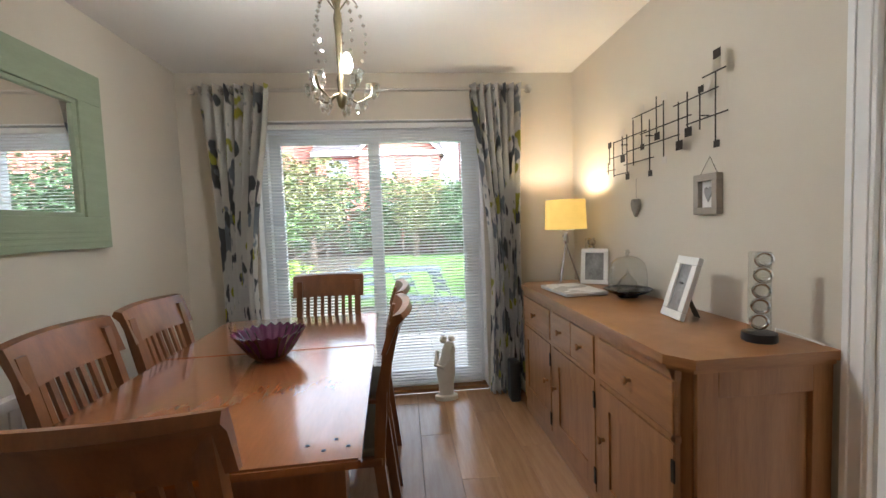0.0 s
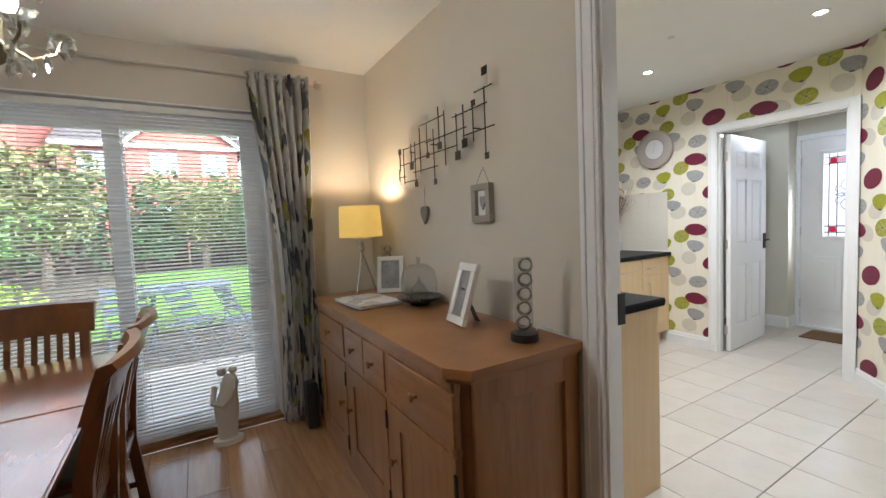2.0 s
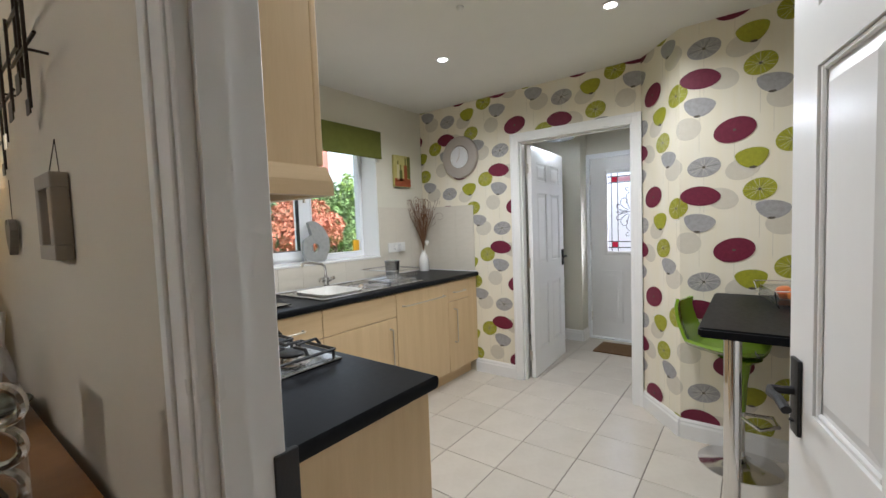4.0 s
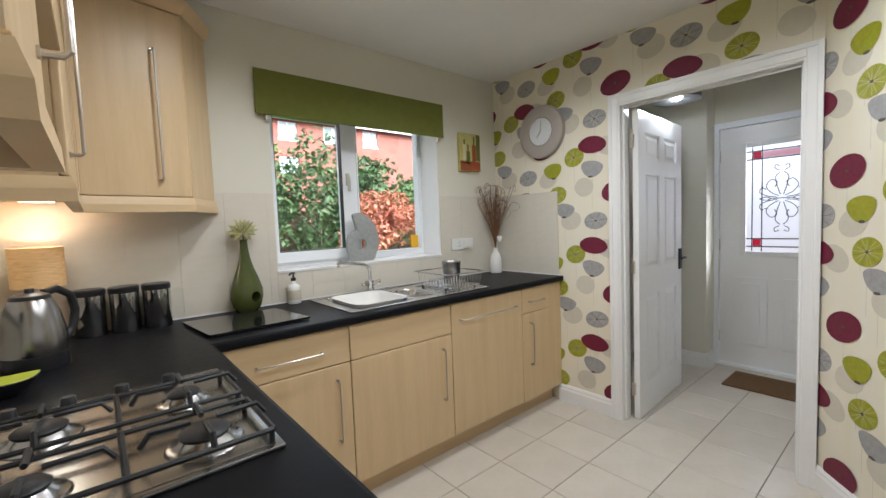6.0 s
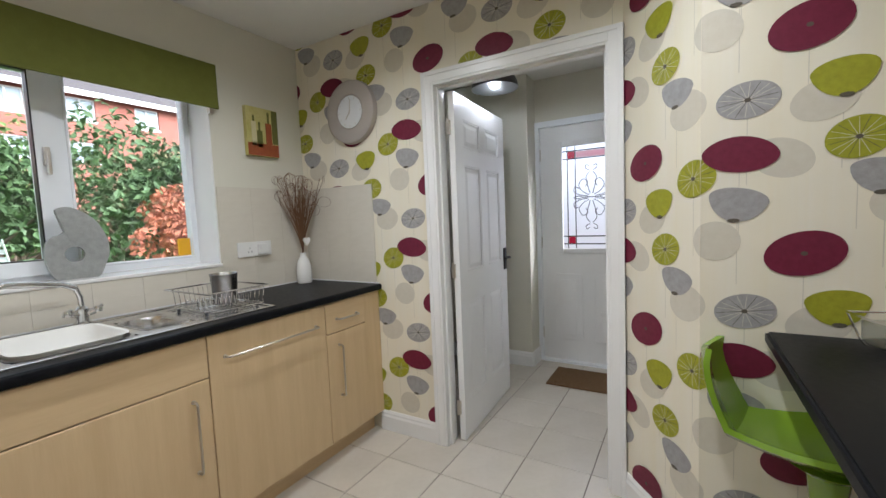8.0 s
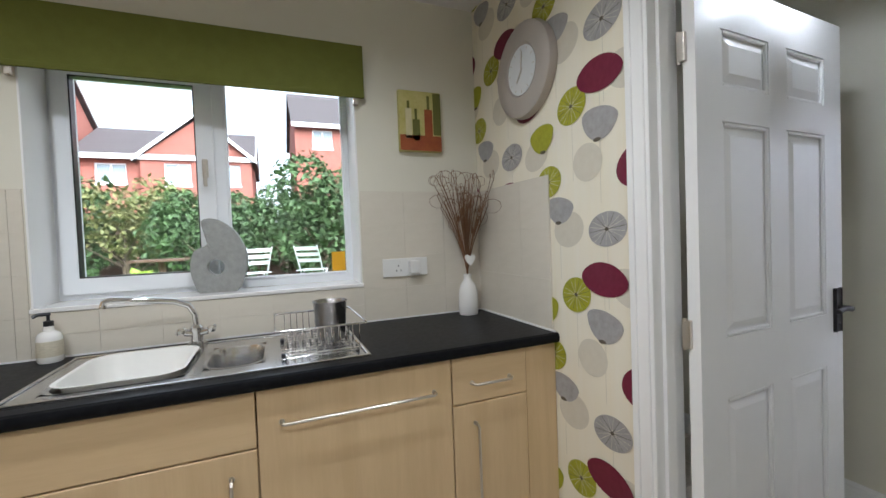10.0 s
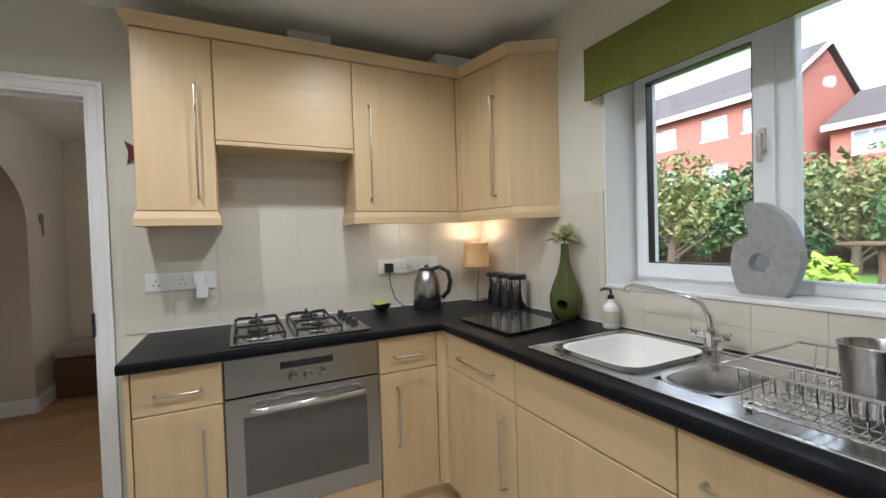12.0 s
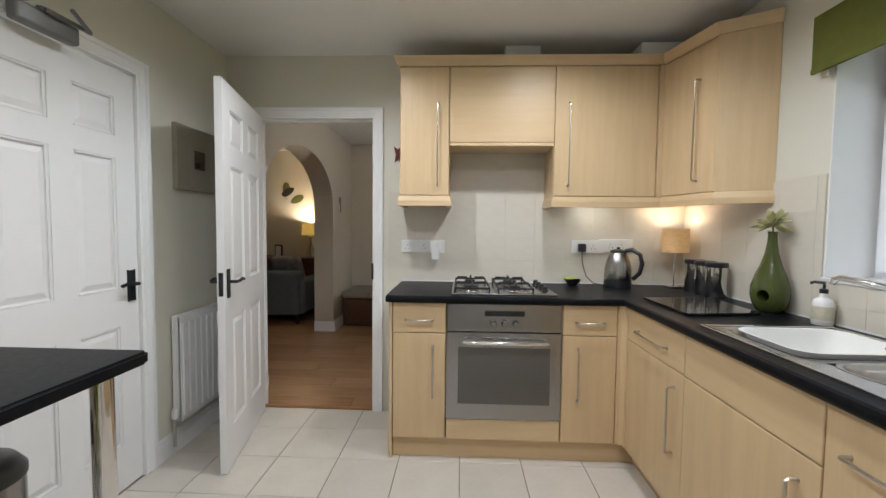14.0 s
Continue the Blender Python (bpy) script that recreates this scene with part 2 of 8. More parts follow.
def wall(name, bm, mat, label):
    return solid(name, bm, mat, label, "wall", kind="structure")


wall("wall_north_kitchen", pierced("y", WALL_N, WALL_N + 0.28, 1.44, 6.1, 0, CEIL, [(2.545, 3.715, 1.10, 2.09)]), CREAM_WALL, "cream painted kitchen wall with a wide window opening")
wall("wall_north_dining", pierced("y", WALL_N, WALL_N + 0.28, -1.79, 1.44, 0, CEIL, [(-1.0, 0.68, 0.0, 2.10)]), TAUPE_WALL, "taupe painted wall with a patio door opening")
KD0, KD1, KDZ = 0.395, 1.19, 2.02  # kitchen doorway
wall("wall_between_dining", pierced("x", DIN_E, 1.44, 0.01, WALL_N, 0, CEIL, [(KD0 - 0.03, KD1 + 0.03, 0, KDZ + 0.03)]), TAUPE_WALL, "taupe painted wall beside the kitchen doorway")
wall("wall_between_kitchen", pierced("x", 1.44, WALL_W, WALL_S - 0.12, WALL_N, 0, CEIL, [(KD0 - 0.03, KD1 + 0.03, 0, KDZ + 0.03)]), CREAM_WALL, "cream painted wall behind the oven units")
HD0, HD1, HDZ = 1.36, 2.225, 2.01  # hall doorway
east = wall("wall_east", pierced("x", WALL_E, WALL_E + 0.05, 1.29, WALL_N, 0, CEIL, [(HD0 - 0.03, HD1 + 0.03, 0, HDZ + 0.03)]), PAPER, "wall papered with umbrella-like flower heads in burgundy, lime and grey")
wall("wall_east_hall_side", pierced("x", WALL_E + 0.05, WALL_E + 0.10, 1.2, WALL_N, 0, CEIL, [(HD0 - 0.03, HD1 + 0.03, 0, HDZ + 0.03)]), CREAM_WALL, "cream painted hall wall")
SIDE_X = 4.0  # face of the wall behind the breakfast bar
DIAG = ((4.33, 1.29), (SIDE_X, 1.02))
diag = wall("wall_east_angled", prism([DIAG[0], DIAG[1], (4.24, 1.02), (4.43, 1.2), (4.43, 1.29)], "z", 0, CEIL), PAPER, "narrow angled wall papered with umbrella-like flower heads")
side = wall("wall_east_side", box(SIDE_X, 4.24, WALL_S - 0.12, 1.02, 0, CEIL), PAPER, "papered wall behind the breakfast bar")
wall("wall_south_kitchen", pierced("y", WALL_S - 0.12, WALL_S, WALL_W, SIDE_X, 0, CEIL, [(2.265, 3.085, 0, 2.04)]), CREAM_WALL, "cream painted wall with a white door")
wall("wall_west_dining", box(DIN_W - 0.12, DIN_W, 0.01, WALL_N, 0, CEIL), TAUPE_WALL, "taupe painted wall with a large mirror")
# arch between dining room and lounge
ARCH0, ARCH1, SPRING, RISE = -0.66, 1.09, 1.55, 0.52
half, mid = (ARCH1 - ARCH0) / 2, (ARCH1 + ARCH0) / 2
curve = [(mid + half * math.cos(radians(a)), SPRING + RISE * math.sin(radians(a))) for a in range(0, 181, 6)]
arch_bm = box(DIN_W - 0.12, ARCH0, 0.01, DIN_S, 0, CEIL)
box(ARCH1, DIN_E, 0.01, DIN_S, 0, CEIL, bm=arch_bm)
for (ua, va), (ub, vb) in zip(curve, curve[1:]):
    prism([(ua, va), (ub, vb), (ub, CEIL), (ua, CEIL)], "y", 0.01, DIN_S, bm=arch_bm)
wall("wall_south_arch", arch_bm, TAUPE_WALL, "taupe wall with a wide plastered arch to the lounge")
# lounge shell
wall("wall_west_lounge", box(-2.12, -2.0, -4.2, 0.01, 0, CEIL), TAUPE_WALL, "taupe painted lounge wall")
wall("wall_south_lounge", box(-2.12, 1.6, -4.32, -4.2, 0, CEIL), TAUPE_WALL, "taupe painted lounge wall")
wall("wall_east_lounge", box(1.40, 1.52, -4.2, 0.01, 0, CEIL), TAUPE_WALL, "taupe painted lounge wall")
wall("wall_north_lounge", box(-2.12, DIN_W - 0.12, 0.01, 0.13, 0, CEIL), TAUPE_WALL, "taupe painted lounge wall")
# back hall
hall_bm = box(5.72, 6.05, 2.185, WALL_N, 0, CEIL)
box(5.93, 6.05, 1.30, 2.185, 2.06, CEIL, bm=hall_bm)
box(5.93, 6.05, 1.08, 1.30, 0, CEIL, bm=hall_bm)
wall("wall_hall_east", hall_bm, CREAM_WALL, "cream painted back hall wall round the outer door")
wall("wall_hall_south", box(4.43, 6.05, 1.08, 1.2, 0, CEIL), CREAM_WALL, "cream painted back hall wall")

solid("ceiling_kitchen", box(WALL_W, 6.1, 0.03, WALL_N, CEIL, CEIL + 0.12), CEILING_WHITE, "white painted plaster ceiling", "ceiling", kind="structure")
solid("ceiling_dining", box(-2.12, WALL_W, -4.32, WALL_N, CEIL, CEIL + 0.12), CEILING_WHITE, "white painted plaster ceiling", "ceiling", kind="structure")
floor_k = solid("floor_kitchen", box(1.46, 6.05, 0.03, WALL_N, -0.15, -0.004), GROUT, "cream square floor tiles with dark grout", "floor", kind="structure")
floor_d = solid("floor_dining", box(-2.12, 1.46, -4.32, WALL_N, -0.15, -0.004), SHADOW_GAP, "oak laminate plank floor", "floor", kind="structure")


def trim(name, bm, label, category="trim", mat=None):
    return solid(name, bm, mat or GLOSS_WHITE, label, category, kind="structure")


def skirting(x0, y0, x1, y1, name="baseboard"):
    """A moulded skirting board along a wall; the room lies to its left."""
    run = Vector((x1 - x0, y1 - y0, 0))
    outline = [(0, 0), (0.016, 0), (0.016, 0.085), (0.011, 0.098), (0.011, 0.108), (0.004, 0.122), (0, 0.122)]
    b = prism(outline, "x", 0, run.length)
    bmesh.ops.transform(b, matrix=Matrix.Translation((x0, y0, 0)) @ Matrix.Rotation(math.atan2(run.y, run.x), 4, "Z"), verts=b.verts)
    return trim(name, b, "white gloss moulded skirting board", "skirting")


def architrave(name, axis, face, out, u0, u1, top, width=0.072):
    """A moulded door surround on a wall face; out: +1 or -1, the way it stands off the wall."""
    b = bmesh.new()
    for inset, w, d in ((0.0, width, 0.014), (0.012, width - 0.026, 0.019), (width - 0.022, 0.022, 0.024)):
        lo, hi = sorted((face, face + out * d))
        for p, q, r, s in ((u0 - inset - w, u0 - inset, 0, top + inset + w), (u1 + inset, u1 + inset + w, 0, top + inset + w), (u0 - inset, u1 + inset, top + inset, top + inset + w)):
            if axis == "x":
                box(lo, hi, p, q, r, s, 0.002, bm=b, seg=1)
            else:
                box(p, q, lo, hi, r, s, 0.002, bm=b, seg=1)
    return trim(name, b, "white gloss moulded door architrave", "architrave")


architrave("trim_kitchen_door_dining_side", "x", DIN_E, -1, KD0, KD1, KDZ)
architrave("trim_kitchen_door_kitchen_side", "x", WALL_W, 1, KD0, KD1, KDZ)
architrave("trim_hall_door", "x", WALL_E, -1, HD0, HD1, HDZ)
architrave("trim_south_door", "y", WALL_S, 1, 2.295, 3.055, 2.02)


def lining(name, axis, a, c, u0, u1, top, stop):
    """Door lining of two jambs and a head, with a stop bead."""
    b = bmesh.new()
    for inset, p, q in ((0.0, a, c), (-0.012, *stop)):
        for r, s, lo, hi in ((u0 - 0.03, u0 - inset, 0, top - 0 if inset == 0 else top + inset), (u1 + inset, u1 + 0.03, 0, top if inset == 0 else top + inset), (u0 - 0.03, u1 + 0.03, top + inset, top + 0.03)):
            box(*((p, q, r, s) if axis == "x" else (r, s, p, q)), lo, hi, bm=b)
    return trim(name, b, "white gloss door lining", "door frame")


lining("trim_kitchen_door_lining", "x", DIN_E - 0.002, WALL_W + 0.002, KD0, KD1, KDZ, (1.405, 1.44))
lining("trim_hall_door_lining", "x", WALL_E - 0.002, WALL_E + 0.102, HD0, HD1, HDZ, (4.35, 4.385))
lining("trim_south_door_lining", "y", WALL_S - 0.122, WALL_S + 0.002, 2.295, 3.055, 2.02, (0.08, 0.12))
skirting(WALL_E, HD1 + 0.072, WALL_E, 2.70)
skirting(*DIAG[1], *DIAG[0])
skirting(SIDE_X, WALL_S, SIDE_X, 1.02)
skirting(WALL_W, WALL_S, 2.22, WALL_S)
skirting(3.13, WALL_S, SIDE_X, WALL_S)
skirting(DIN_E, KD1 + 0.075, DIN_E, WALL_N)
skirting(DIN_W, WALL_N, DIN_W, DIN_S)
skirting(-1.08, WALL_N, DIN_W, WALL_N)
skirting(DIN_E, WALL_N, 0.74, WALL_N)
skirting(DIN_W, DIN_S, ARCH0, DIN_S)
skirting(ARCH0, DIN_S, ARCH0, 0.01)
skirting(ARCH1, DIN_S, DIN_E, DIN_S)
skirting(ARCH1, 0.01, ARCH1, DIN_S)
skirting(-2.0, -0.1, -2.0, -4.2)
skirting(5.72, 2.185, 5.72, WALL_N)
skirting(5.93, 2.185, 5.72, 2.185)
skirting(5.72, WALL_N, WALL_E + 0.1, WALL_N)
trim("trim_threshold", box(1.435, 1.475, KD0, KD1, -0.004, 0.006, 0.003), "oak threshold strip in the doorway", "threshold", OAK)

# ---- doors ----


def lever(parent, x, y, z, way, mat, side):
    """A lever handle with its back plate; way: along x, side: +1 or -1 along y."""
    h = part("door_handle", box(x - 0.02, x + 0.02, y, y + side * 0.008, z - 0.075, z + 0.075, 0.003), mat, parent, "black iron lever handle on a back plate", True)
    part("lever", tube([(x, y, z + 0.01), (x, y + side * 0.045, z + 0.01), (x + way * 0.03, y + side * 0.052, z + 0.012), (x + way * 0.07, y + side * 0.05, z + 0.018), (x + way * 0.105, y + side * 0.048, z + 0.010)], 0.0085), mat, h, "", True)
    part("key_hole", lathe([(0, 0), (0.006, 0), (0.006, 0.003), (0, 0.003)], x, y + side * 0.009, z - 0.05, 10), BLACK_PLASTIC, h)


def panel_door(name, m, width, height, label, hinge_side=1, handle=BLACK_IRON, both=True):
    """A moulded six-panel door: hinge at the origin, leaf along +x, 35 mm thick about y = 0."""
    d = tagged(new(name), label, "door", kind="structure")
    d.matrix_basis = m
    t = 0.0175
    b = bmesh.new()
    st = 0.115
    cols = ((st, (width - 0.10) / 2), ((width + 0.10) / 2, width - st))
    rows = ((0.22, 0.80), (0.98, 1.60), (1.70, height - 0.13))
    holes = [(c0, c1, r0, r1) for c0, c1 in cols for r0, r1 in rows]
    pierced("y", -t, t, 0, width, 0.006, height, holes, bm=b)
    part("leaf", b, GLOSS_WHITE, d)
    for c0, c1, r0, r1 in holes:
        p = box(c0, c1, -t + 0.011, t - 0.011, r0, r1)
        for s in (-1, 1):
            lo, hi = sorted((s * (t - 0.011), s * (t - 0.002)))
            q = bmesh.new()
            bmesh.ops.create_cube(q, size=1)
            for v in q.verts:
                outer = v.co.y * s < 0
                e = 0.016 if outer else 0.04
                v.co = Vector((c0 + e if v.co.x < 0 else c1 - e, lo if v.co.y < 0 else hi, r0 + e if v.co.z < 0 else r1 - e))
            merge(p, q)
            for frame_in in (0.0,):
                for u0, u1, w0, w1 in ((c0, c0 + 0.012, r0, r1), (c1 - 0.012, c1, r0, r1), (c0 + 0.012, c1 - 0.012, r0, r0 + 0.012), (c0 + 0.012, c1 - 0.012, r1 - 0.012, r1)):
                    box(u0, u1, lo, hi - 0.002 if s > 0 else hi, w0, w1, 0.003, bm=p, seg=1)
        part("panel", p, GLOSS_WHITE, d)
    for side in ((-1, 1) if both else (1,)):
        lever(d, width - 0.048, side * t, 0.99, -1, handle, side)
    part("latch_plate", box(width - 0.001, width + 0.002, -0.011, 0.011, 0.93, 1.05, 0.001), handle, d, "black iron latch plate")
    for z in (0.2, 1.0, 1.8):
        hg = part("hinge", box(-0.012, 0.004, hinge_side * t - 0.012, hinge_side * t + 0.012, z - 0.04, z + 0.04, 0.002), SATIN, d, "brushed metal butt hinge")
        part("pin", tube([(-0.006, hinge_side * (t + 0.008), z - 0.045), (-0.006, hinge_side * (t + 0.008), z + 0.045)], 0.006), SATIN, hg, "", True)
    return d


panel_door("door_kitchen", pose(1.51, KD0 + 0.022, 0, 0, 0, 12.6), 0.785, 2.02, "open white six-panel door with black lever handles", -1)
panel_door("door_hall", pose(WALL_E + 0.085, HD1 - 0.05, 0, 0, 0, 3.0), 0.81, 1.99, "open white six-panel door into the back hall", 1)
panel_door("door_store", pose(3.052, WALL_S - 0.022, 0, 0, 0, 180), 0.754, 2.01, "closed white six-panel door with a black lever handle", -1)
trim("trim_strike_plate", box(1.475, 1.512, KD1 - 0.004, KD1 + 0.006, 0.93, 1.04, 0.002), "black iron strike plate in the door lining", "strike plate", BLACK_IRON)

# ---- kitchen units ----
FX, FY = 2.065, 2.68  # fronts of the west run and the north run


def front(parent, name, u0, u1, z0, z1, face, axis, mat, thick=0.02, bevel=0.005):
    """A cabinet front; the north run faces -y, the west run +x."""
    g = 0.002
    if axis == "y":
        b = box(u0 + g, u1 - g, face, face + thick, z0 + g, z1 - g, bevel, seg=3)
    else:
        b = box(face - thick, face, u0 + g, u1 - g, z0 + g, z1 - g, bevel, seg=3)
    return part(name, b, mat, parent)


def bow(parent, a, c, out):
    """A slim bar handle from a to c, standing off by the vector out."""
    a, c, out = Vector(a), Vector(c), Vector(out)
    d = (c - a).normalized()
    b = tube([a, a + out * 0.75, a + out + d * 0.006, c + out - d * 0.006, c + out * 0.75, c], 0.0048, 8)
    for p in (a, c):
        tube([p, p + out * 0.12], 0.008, 10, bm=b)
    return part("handle", b, SATIN, parent, "slim satin nickel bow handle", True)


def base_unit(u0, u1, axis, face, label, drawer=True, handle_side=1, plain_drawer=False, full=False, wide_bar=False):
    """A base cabinet with drawer front over a door."""
    if axis == "y":
        cab = thing("base_cabinet", (u0 + u1) / 2, face + 0.28, 0, label=label, category="cabinet", group="kitchen base cabinets")
        shift = Matrix.Translation((-(u0 + u1) / 2, -(face + 0.28), 0))
        body = box(u0, u1, face + 0.022, WALL_N - 0.02, 0.12, 0.705)
    else:
        cab = thing("base_cabinet", face - 0.28, (u0 + u1) / 2, 0, label=label, category="cabinet", group="kitchen base cabinets")
        shift = Matrix.Translation((-(face - 0.28), -(u0 + u1) / 2, 0))
        body = box(WALL_W + 0.02, face - 0.022, u0, u1, 0.12, 0.88)
    kids = [part("body", body, MAPLE, cab)]
    split = 0.712
    out = (0, -0.03, 0) if axis == "y" else (0.03, 0, 0)
    at = (lambda u, z: (u, face, z)) if axis == "y" else (lambda u, z: (face, u, z))
    m = (u0 + u1) / 2
    if drawer and not full:
        d = front(cab, "drawer_front", u0, u1, split, 0.88, face, axis, MAPLE_ACROSS)
        kids.append(d)
        if not plain_drawer:
            w = min(0.137, (u1 - u0) * 0.25)
            bow(d, at(m - w, 0.785), at(m + w, 0.785), out)
    dr = front(cab, "door", u0, u1, 0.118, 0.88 if full else split, face, axis, MAPLE)
    kids.append(dr)
    if wide_bar:
        bow(dr, at(m - 0.24, 0.778), at(m + 0.24, 0.778), out)
    else:
        hu = u1 - 0.07 if handle_side > 0 else u0 + 0.085
        bow(dr, at(hu, 0.36), at(hu, 0.64), out)
    for k in kids:
        k.data.transform(shift)
        for s in k.children:
            s.data.transform(shift)
    return cab


base_unit(2.105, 2.65, "y", FY, "pale maple base cabinet with drawer and door near the corner")
base_unit(2.65, 3.272, "y", FY, "pale maple sink cabinet with a plain top panel", plain_drawer=True)
base_unit(3.272, 3.888, "y", FY, "pale maple appliance front with one wide bar handle", full=True, wide_bar=True)
base_unit(3.888, 4.192, "y", FY, "narrow pale maple cabinet with a small drawer", handle_side=-1)
base_unit(1.424, 1.718, "x", FX, "narrow pale maple cabinet with a small drawer beside the oven")
base_unit(2.348, 2.64, "x", FX, "narrow pale maple cabinet with drawer between oven and corner", handle_side=-1)
solid("filler_panel", box(4.192, WALL_E - 0.002, FY + 0.004, FY + 0.024, 0.12, 0.88, 0.002), MAPLE, "pale maple filler panel beside the papered wall", "panel")
corner = prism([(FX, 2.642), (FX, FY - 0.02), (FX + 0.015, FY), (2.103, FY), (2.103, FY + 0.03), (FX - 0.03, FY + 0.03), (FX - 0.03, 2.642)], "z", 0.12, 0.88)
solid("corner_post", corner, MAPLE, "pale maple corner post between the two runs of cabinets", "panel")
end_panel = box(WALL_W + 0.02, FX, 1.404, 1.422, 0.0, 0.88, 0.002)
solid("end_panel", end_panel, MAPLE, "pale maple end panel of the cabinet run", "panel")
plinth = box(FX - 0.035, WALL_E - 0.02, FY + 0.075, FY + 0.091, 0, 0.116, 0.002)
box(FX - 0.051, FX - 0.035, 1.424, FY + 0.091, 0, 0.116, 0.002, bm=plinth)
solid("plinth", plinth, MAPLE_ACROSS, "pale maple plinth along the foot of the cabinets", "plinth")

# continuous worktop, an L with the sink cut out, and rolled front edge
SX0, SX1, SY0, SY1 = 2.685, 3.62, 2.715, 3.205
Z0, Z1 = 0.882, 0.920
EDGE_X, EDGE_Y = FX + 0.02, FY - 0.01
wt = thing("worktop", WALL_W, WALL_N, Z0, label="black laminate L-shaped kitchen worktop with rounded edge", category="worktop")
WT = lambda b: local(b, WALL_W, WALL_N, Z0)
for x0, x1, y0, y1 in ((WALL_W, EDGE_X, 1.392, EDGE_Y), (WALL_W, SX0 + 0.05, EDGE_Y, WALL_N), (SX0 + 0.05, SX1 - 0.05, EDGE_Y, SY0 + 0.03), (SX0 + 0.05, SX1 - 0.05, SY1 - 0.02, WALL_N), (SX1 - 0.05, WALL_E, EDGE_Y, WALL_N)):
    part("slab", WT(box(x0, x1, y0, y1, Z0, Z1)), WORKTOP, wt)
lip = [(0.0, Z0), (0.006, Z0 + 0.001), (0.012, Z0 + 0.007), (0.014, Z0 + 0.016), (0.014, Z1 - 0.012), (0.010, Z1 - 0.004), (0.0, Z1)]
part("front_edge", WT(prism([(EDGE_Y - u, v) for u, v in lip], "x", EDGE_X, WALL_E)), WORKTOP, wt, "", True)
part("front_edge", WT(prism([(EDGE_X + u, v) for u, v in lip], "y", 1.392, EDGE_Y)), WORKTOP, wt, "", True)
part("end_edge", WT(prism([(1.392 - u * 0.3, v) for u, v in lip], "x", WALL_W, EDGE_X)), WORKTOP, wt, "", True)
bead = box(WALL_W, WALL_E, WALL_N - 0.008, WALL_N, Z1, Z1 + 0.008, 0.002)
box(WALL_E - 0.012, WALL_E - 0.004, EDGE_Y, WALL_N, Z1, Z1 + 0.008, 0.002, bm=bead)
box(WALL_W, WALL_W + 0.008, 1.392, WALL_N, Z1, Z1 + 0.008, 0.002, bm=bead)
trim("trim_sealant", bead, "white sealant bead along the back of the worktop", "sealant")

# tiled splashback
SPLASH = material("cream_wall_tile", (0.65, 0.605, 0.515), 0.3, second=(0.60, 0.555, 0.465), scale=12, amount=0.6, bump=0.05, bump_scale=40, stretch=(1, 1, 3))
SPLASH_JOINT = material("pale_tile_grout", (0.63, 0.585, 0.495), 0.6, scale=30)


def splash(name, axis, face, out, u0, u1, z0, z1, holes, step, label):
    """A field of thin wall tiles on a grout bed."""
    bed = tagged(part(name, pierced(axis, *sorted((face, face + out * 0.004)), u0, u1, z0, z1, holes), SPLASH_JOINT), label, "wall tiles", kind="structure")
    shared = {}
    us = [u0 + i * step[0] for i in range(int((u1 - u0) / step[0]) + 1)] + [u1]
    zs = [z0 + i * step[1] for i in range(int((z1 - z0) / step[1]) + 1)] + [z1]
    for p, q in zip(us, us[1:]):
        for r, s in zip(zs, zs[1:]):
            for h in holes:
                if h[0] - 1e-6 < (p + q) / 2 < h[1] and h[2] < (r + s) / 2 < h[3]:
                    break
            else:
                w, hh = round(q - p - 0.001, 4), round(s - r - 0.001, 4)
                if w < 0.005 or hh < 0.005:
                    continue
                if (w, hh) not in shared:
                    half_t = 0.0025
                    b = box(-half_t, half_t, -w / 2, w / 2, -hh / 2, hh / 2, 0.0004, seg=1) if axis == "x" else box(-w / 2, w / 2, -half_t, half_t, -hh / 2, hh / 2, 0.0004, seg=1)
                    mesh = bpy.data.meshes.new("tile")
                    b.to_mesh(mesh)
                    b.free()
                    mesh.materials.append(SPLASH)
                    shared[w, hh] = mesh
                ob = new("tile", shared[w, hh])
                c = face + out * 0.0045
                ob.location = (c, (p + q) / 2, (r + s) / 2) if axis == "x" else ((p + q) / 2, c, (r + s) / 2)
                ob.parent = bed


SPL = 1.525
splash("splashback_north_corner", "y", WALL_N, -1, WALL_W, 2.54, Z1 + 0.002, SPL, [], (0.204, 0.15), "cream splashback tiles beside the window")
splash("splashback_north_window", "y", WALL_N, -1, 2.54, 3.72, Z1 + 0.002, 1.085, [], (0.1967, 0.0815), "cream splashback tiles under the window")
splash("splashback_north_end", "y", WALL_N, -1, 3.72, WALL_E, Z1 + 0.002, SPL, [], (0.2033, 0.15), "cream splashback tiles beside the window")
splash("splashback_east", "x", WALL_E, -1, EDGE_Y + 0.02, WALL_N, Z1 + 0.002, SPL, [], (0.198, 0.2), "cream splashback tiles at the end of the worktop")
splash("splashback_west", "x", WALL_W, 1, 1.30, WALL_N, Z1 + 0.002, 1.82, [(1.30, 1.716, SPL, 1.82), (2.349, 3.28, SPL, 1.82)], (0.198, 0.15), "cream splashback tiles behind the hob")

# oven and hob
oven = thing("built_in_oven", FX - 0.28, 2.022, 0, label="brushed steel built-in oven with dark glass door", category="oven")
ox, oy = FX - 0.28, 2.022


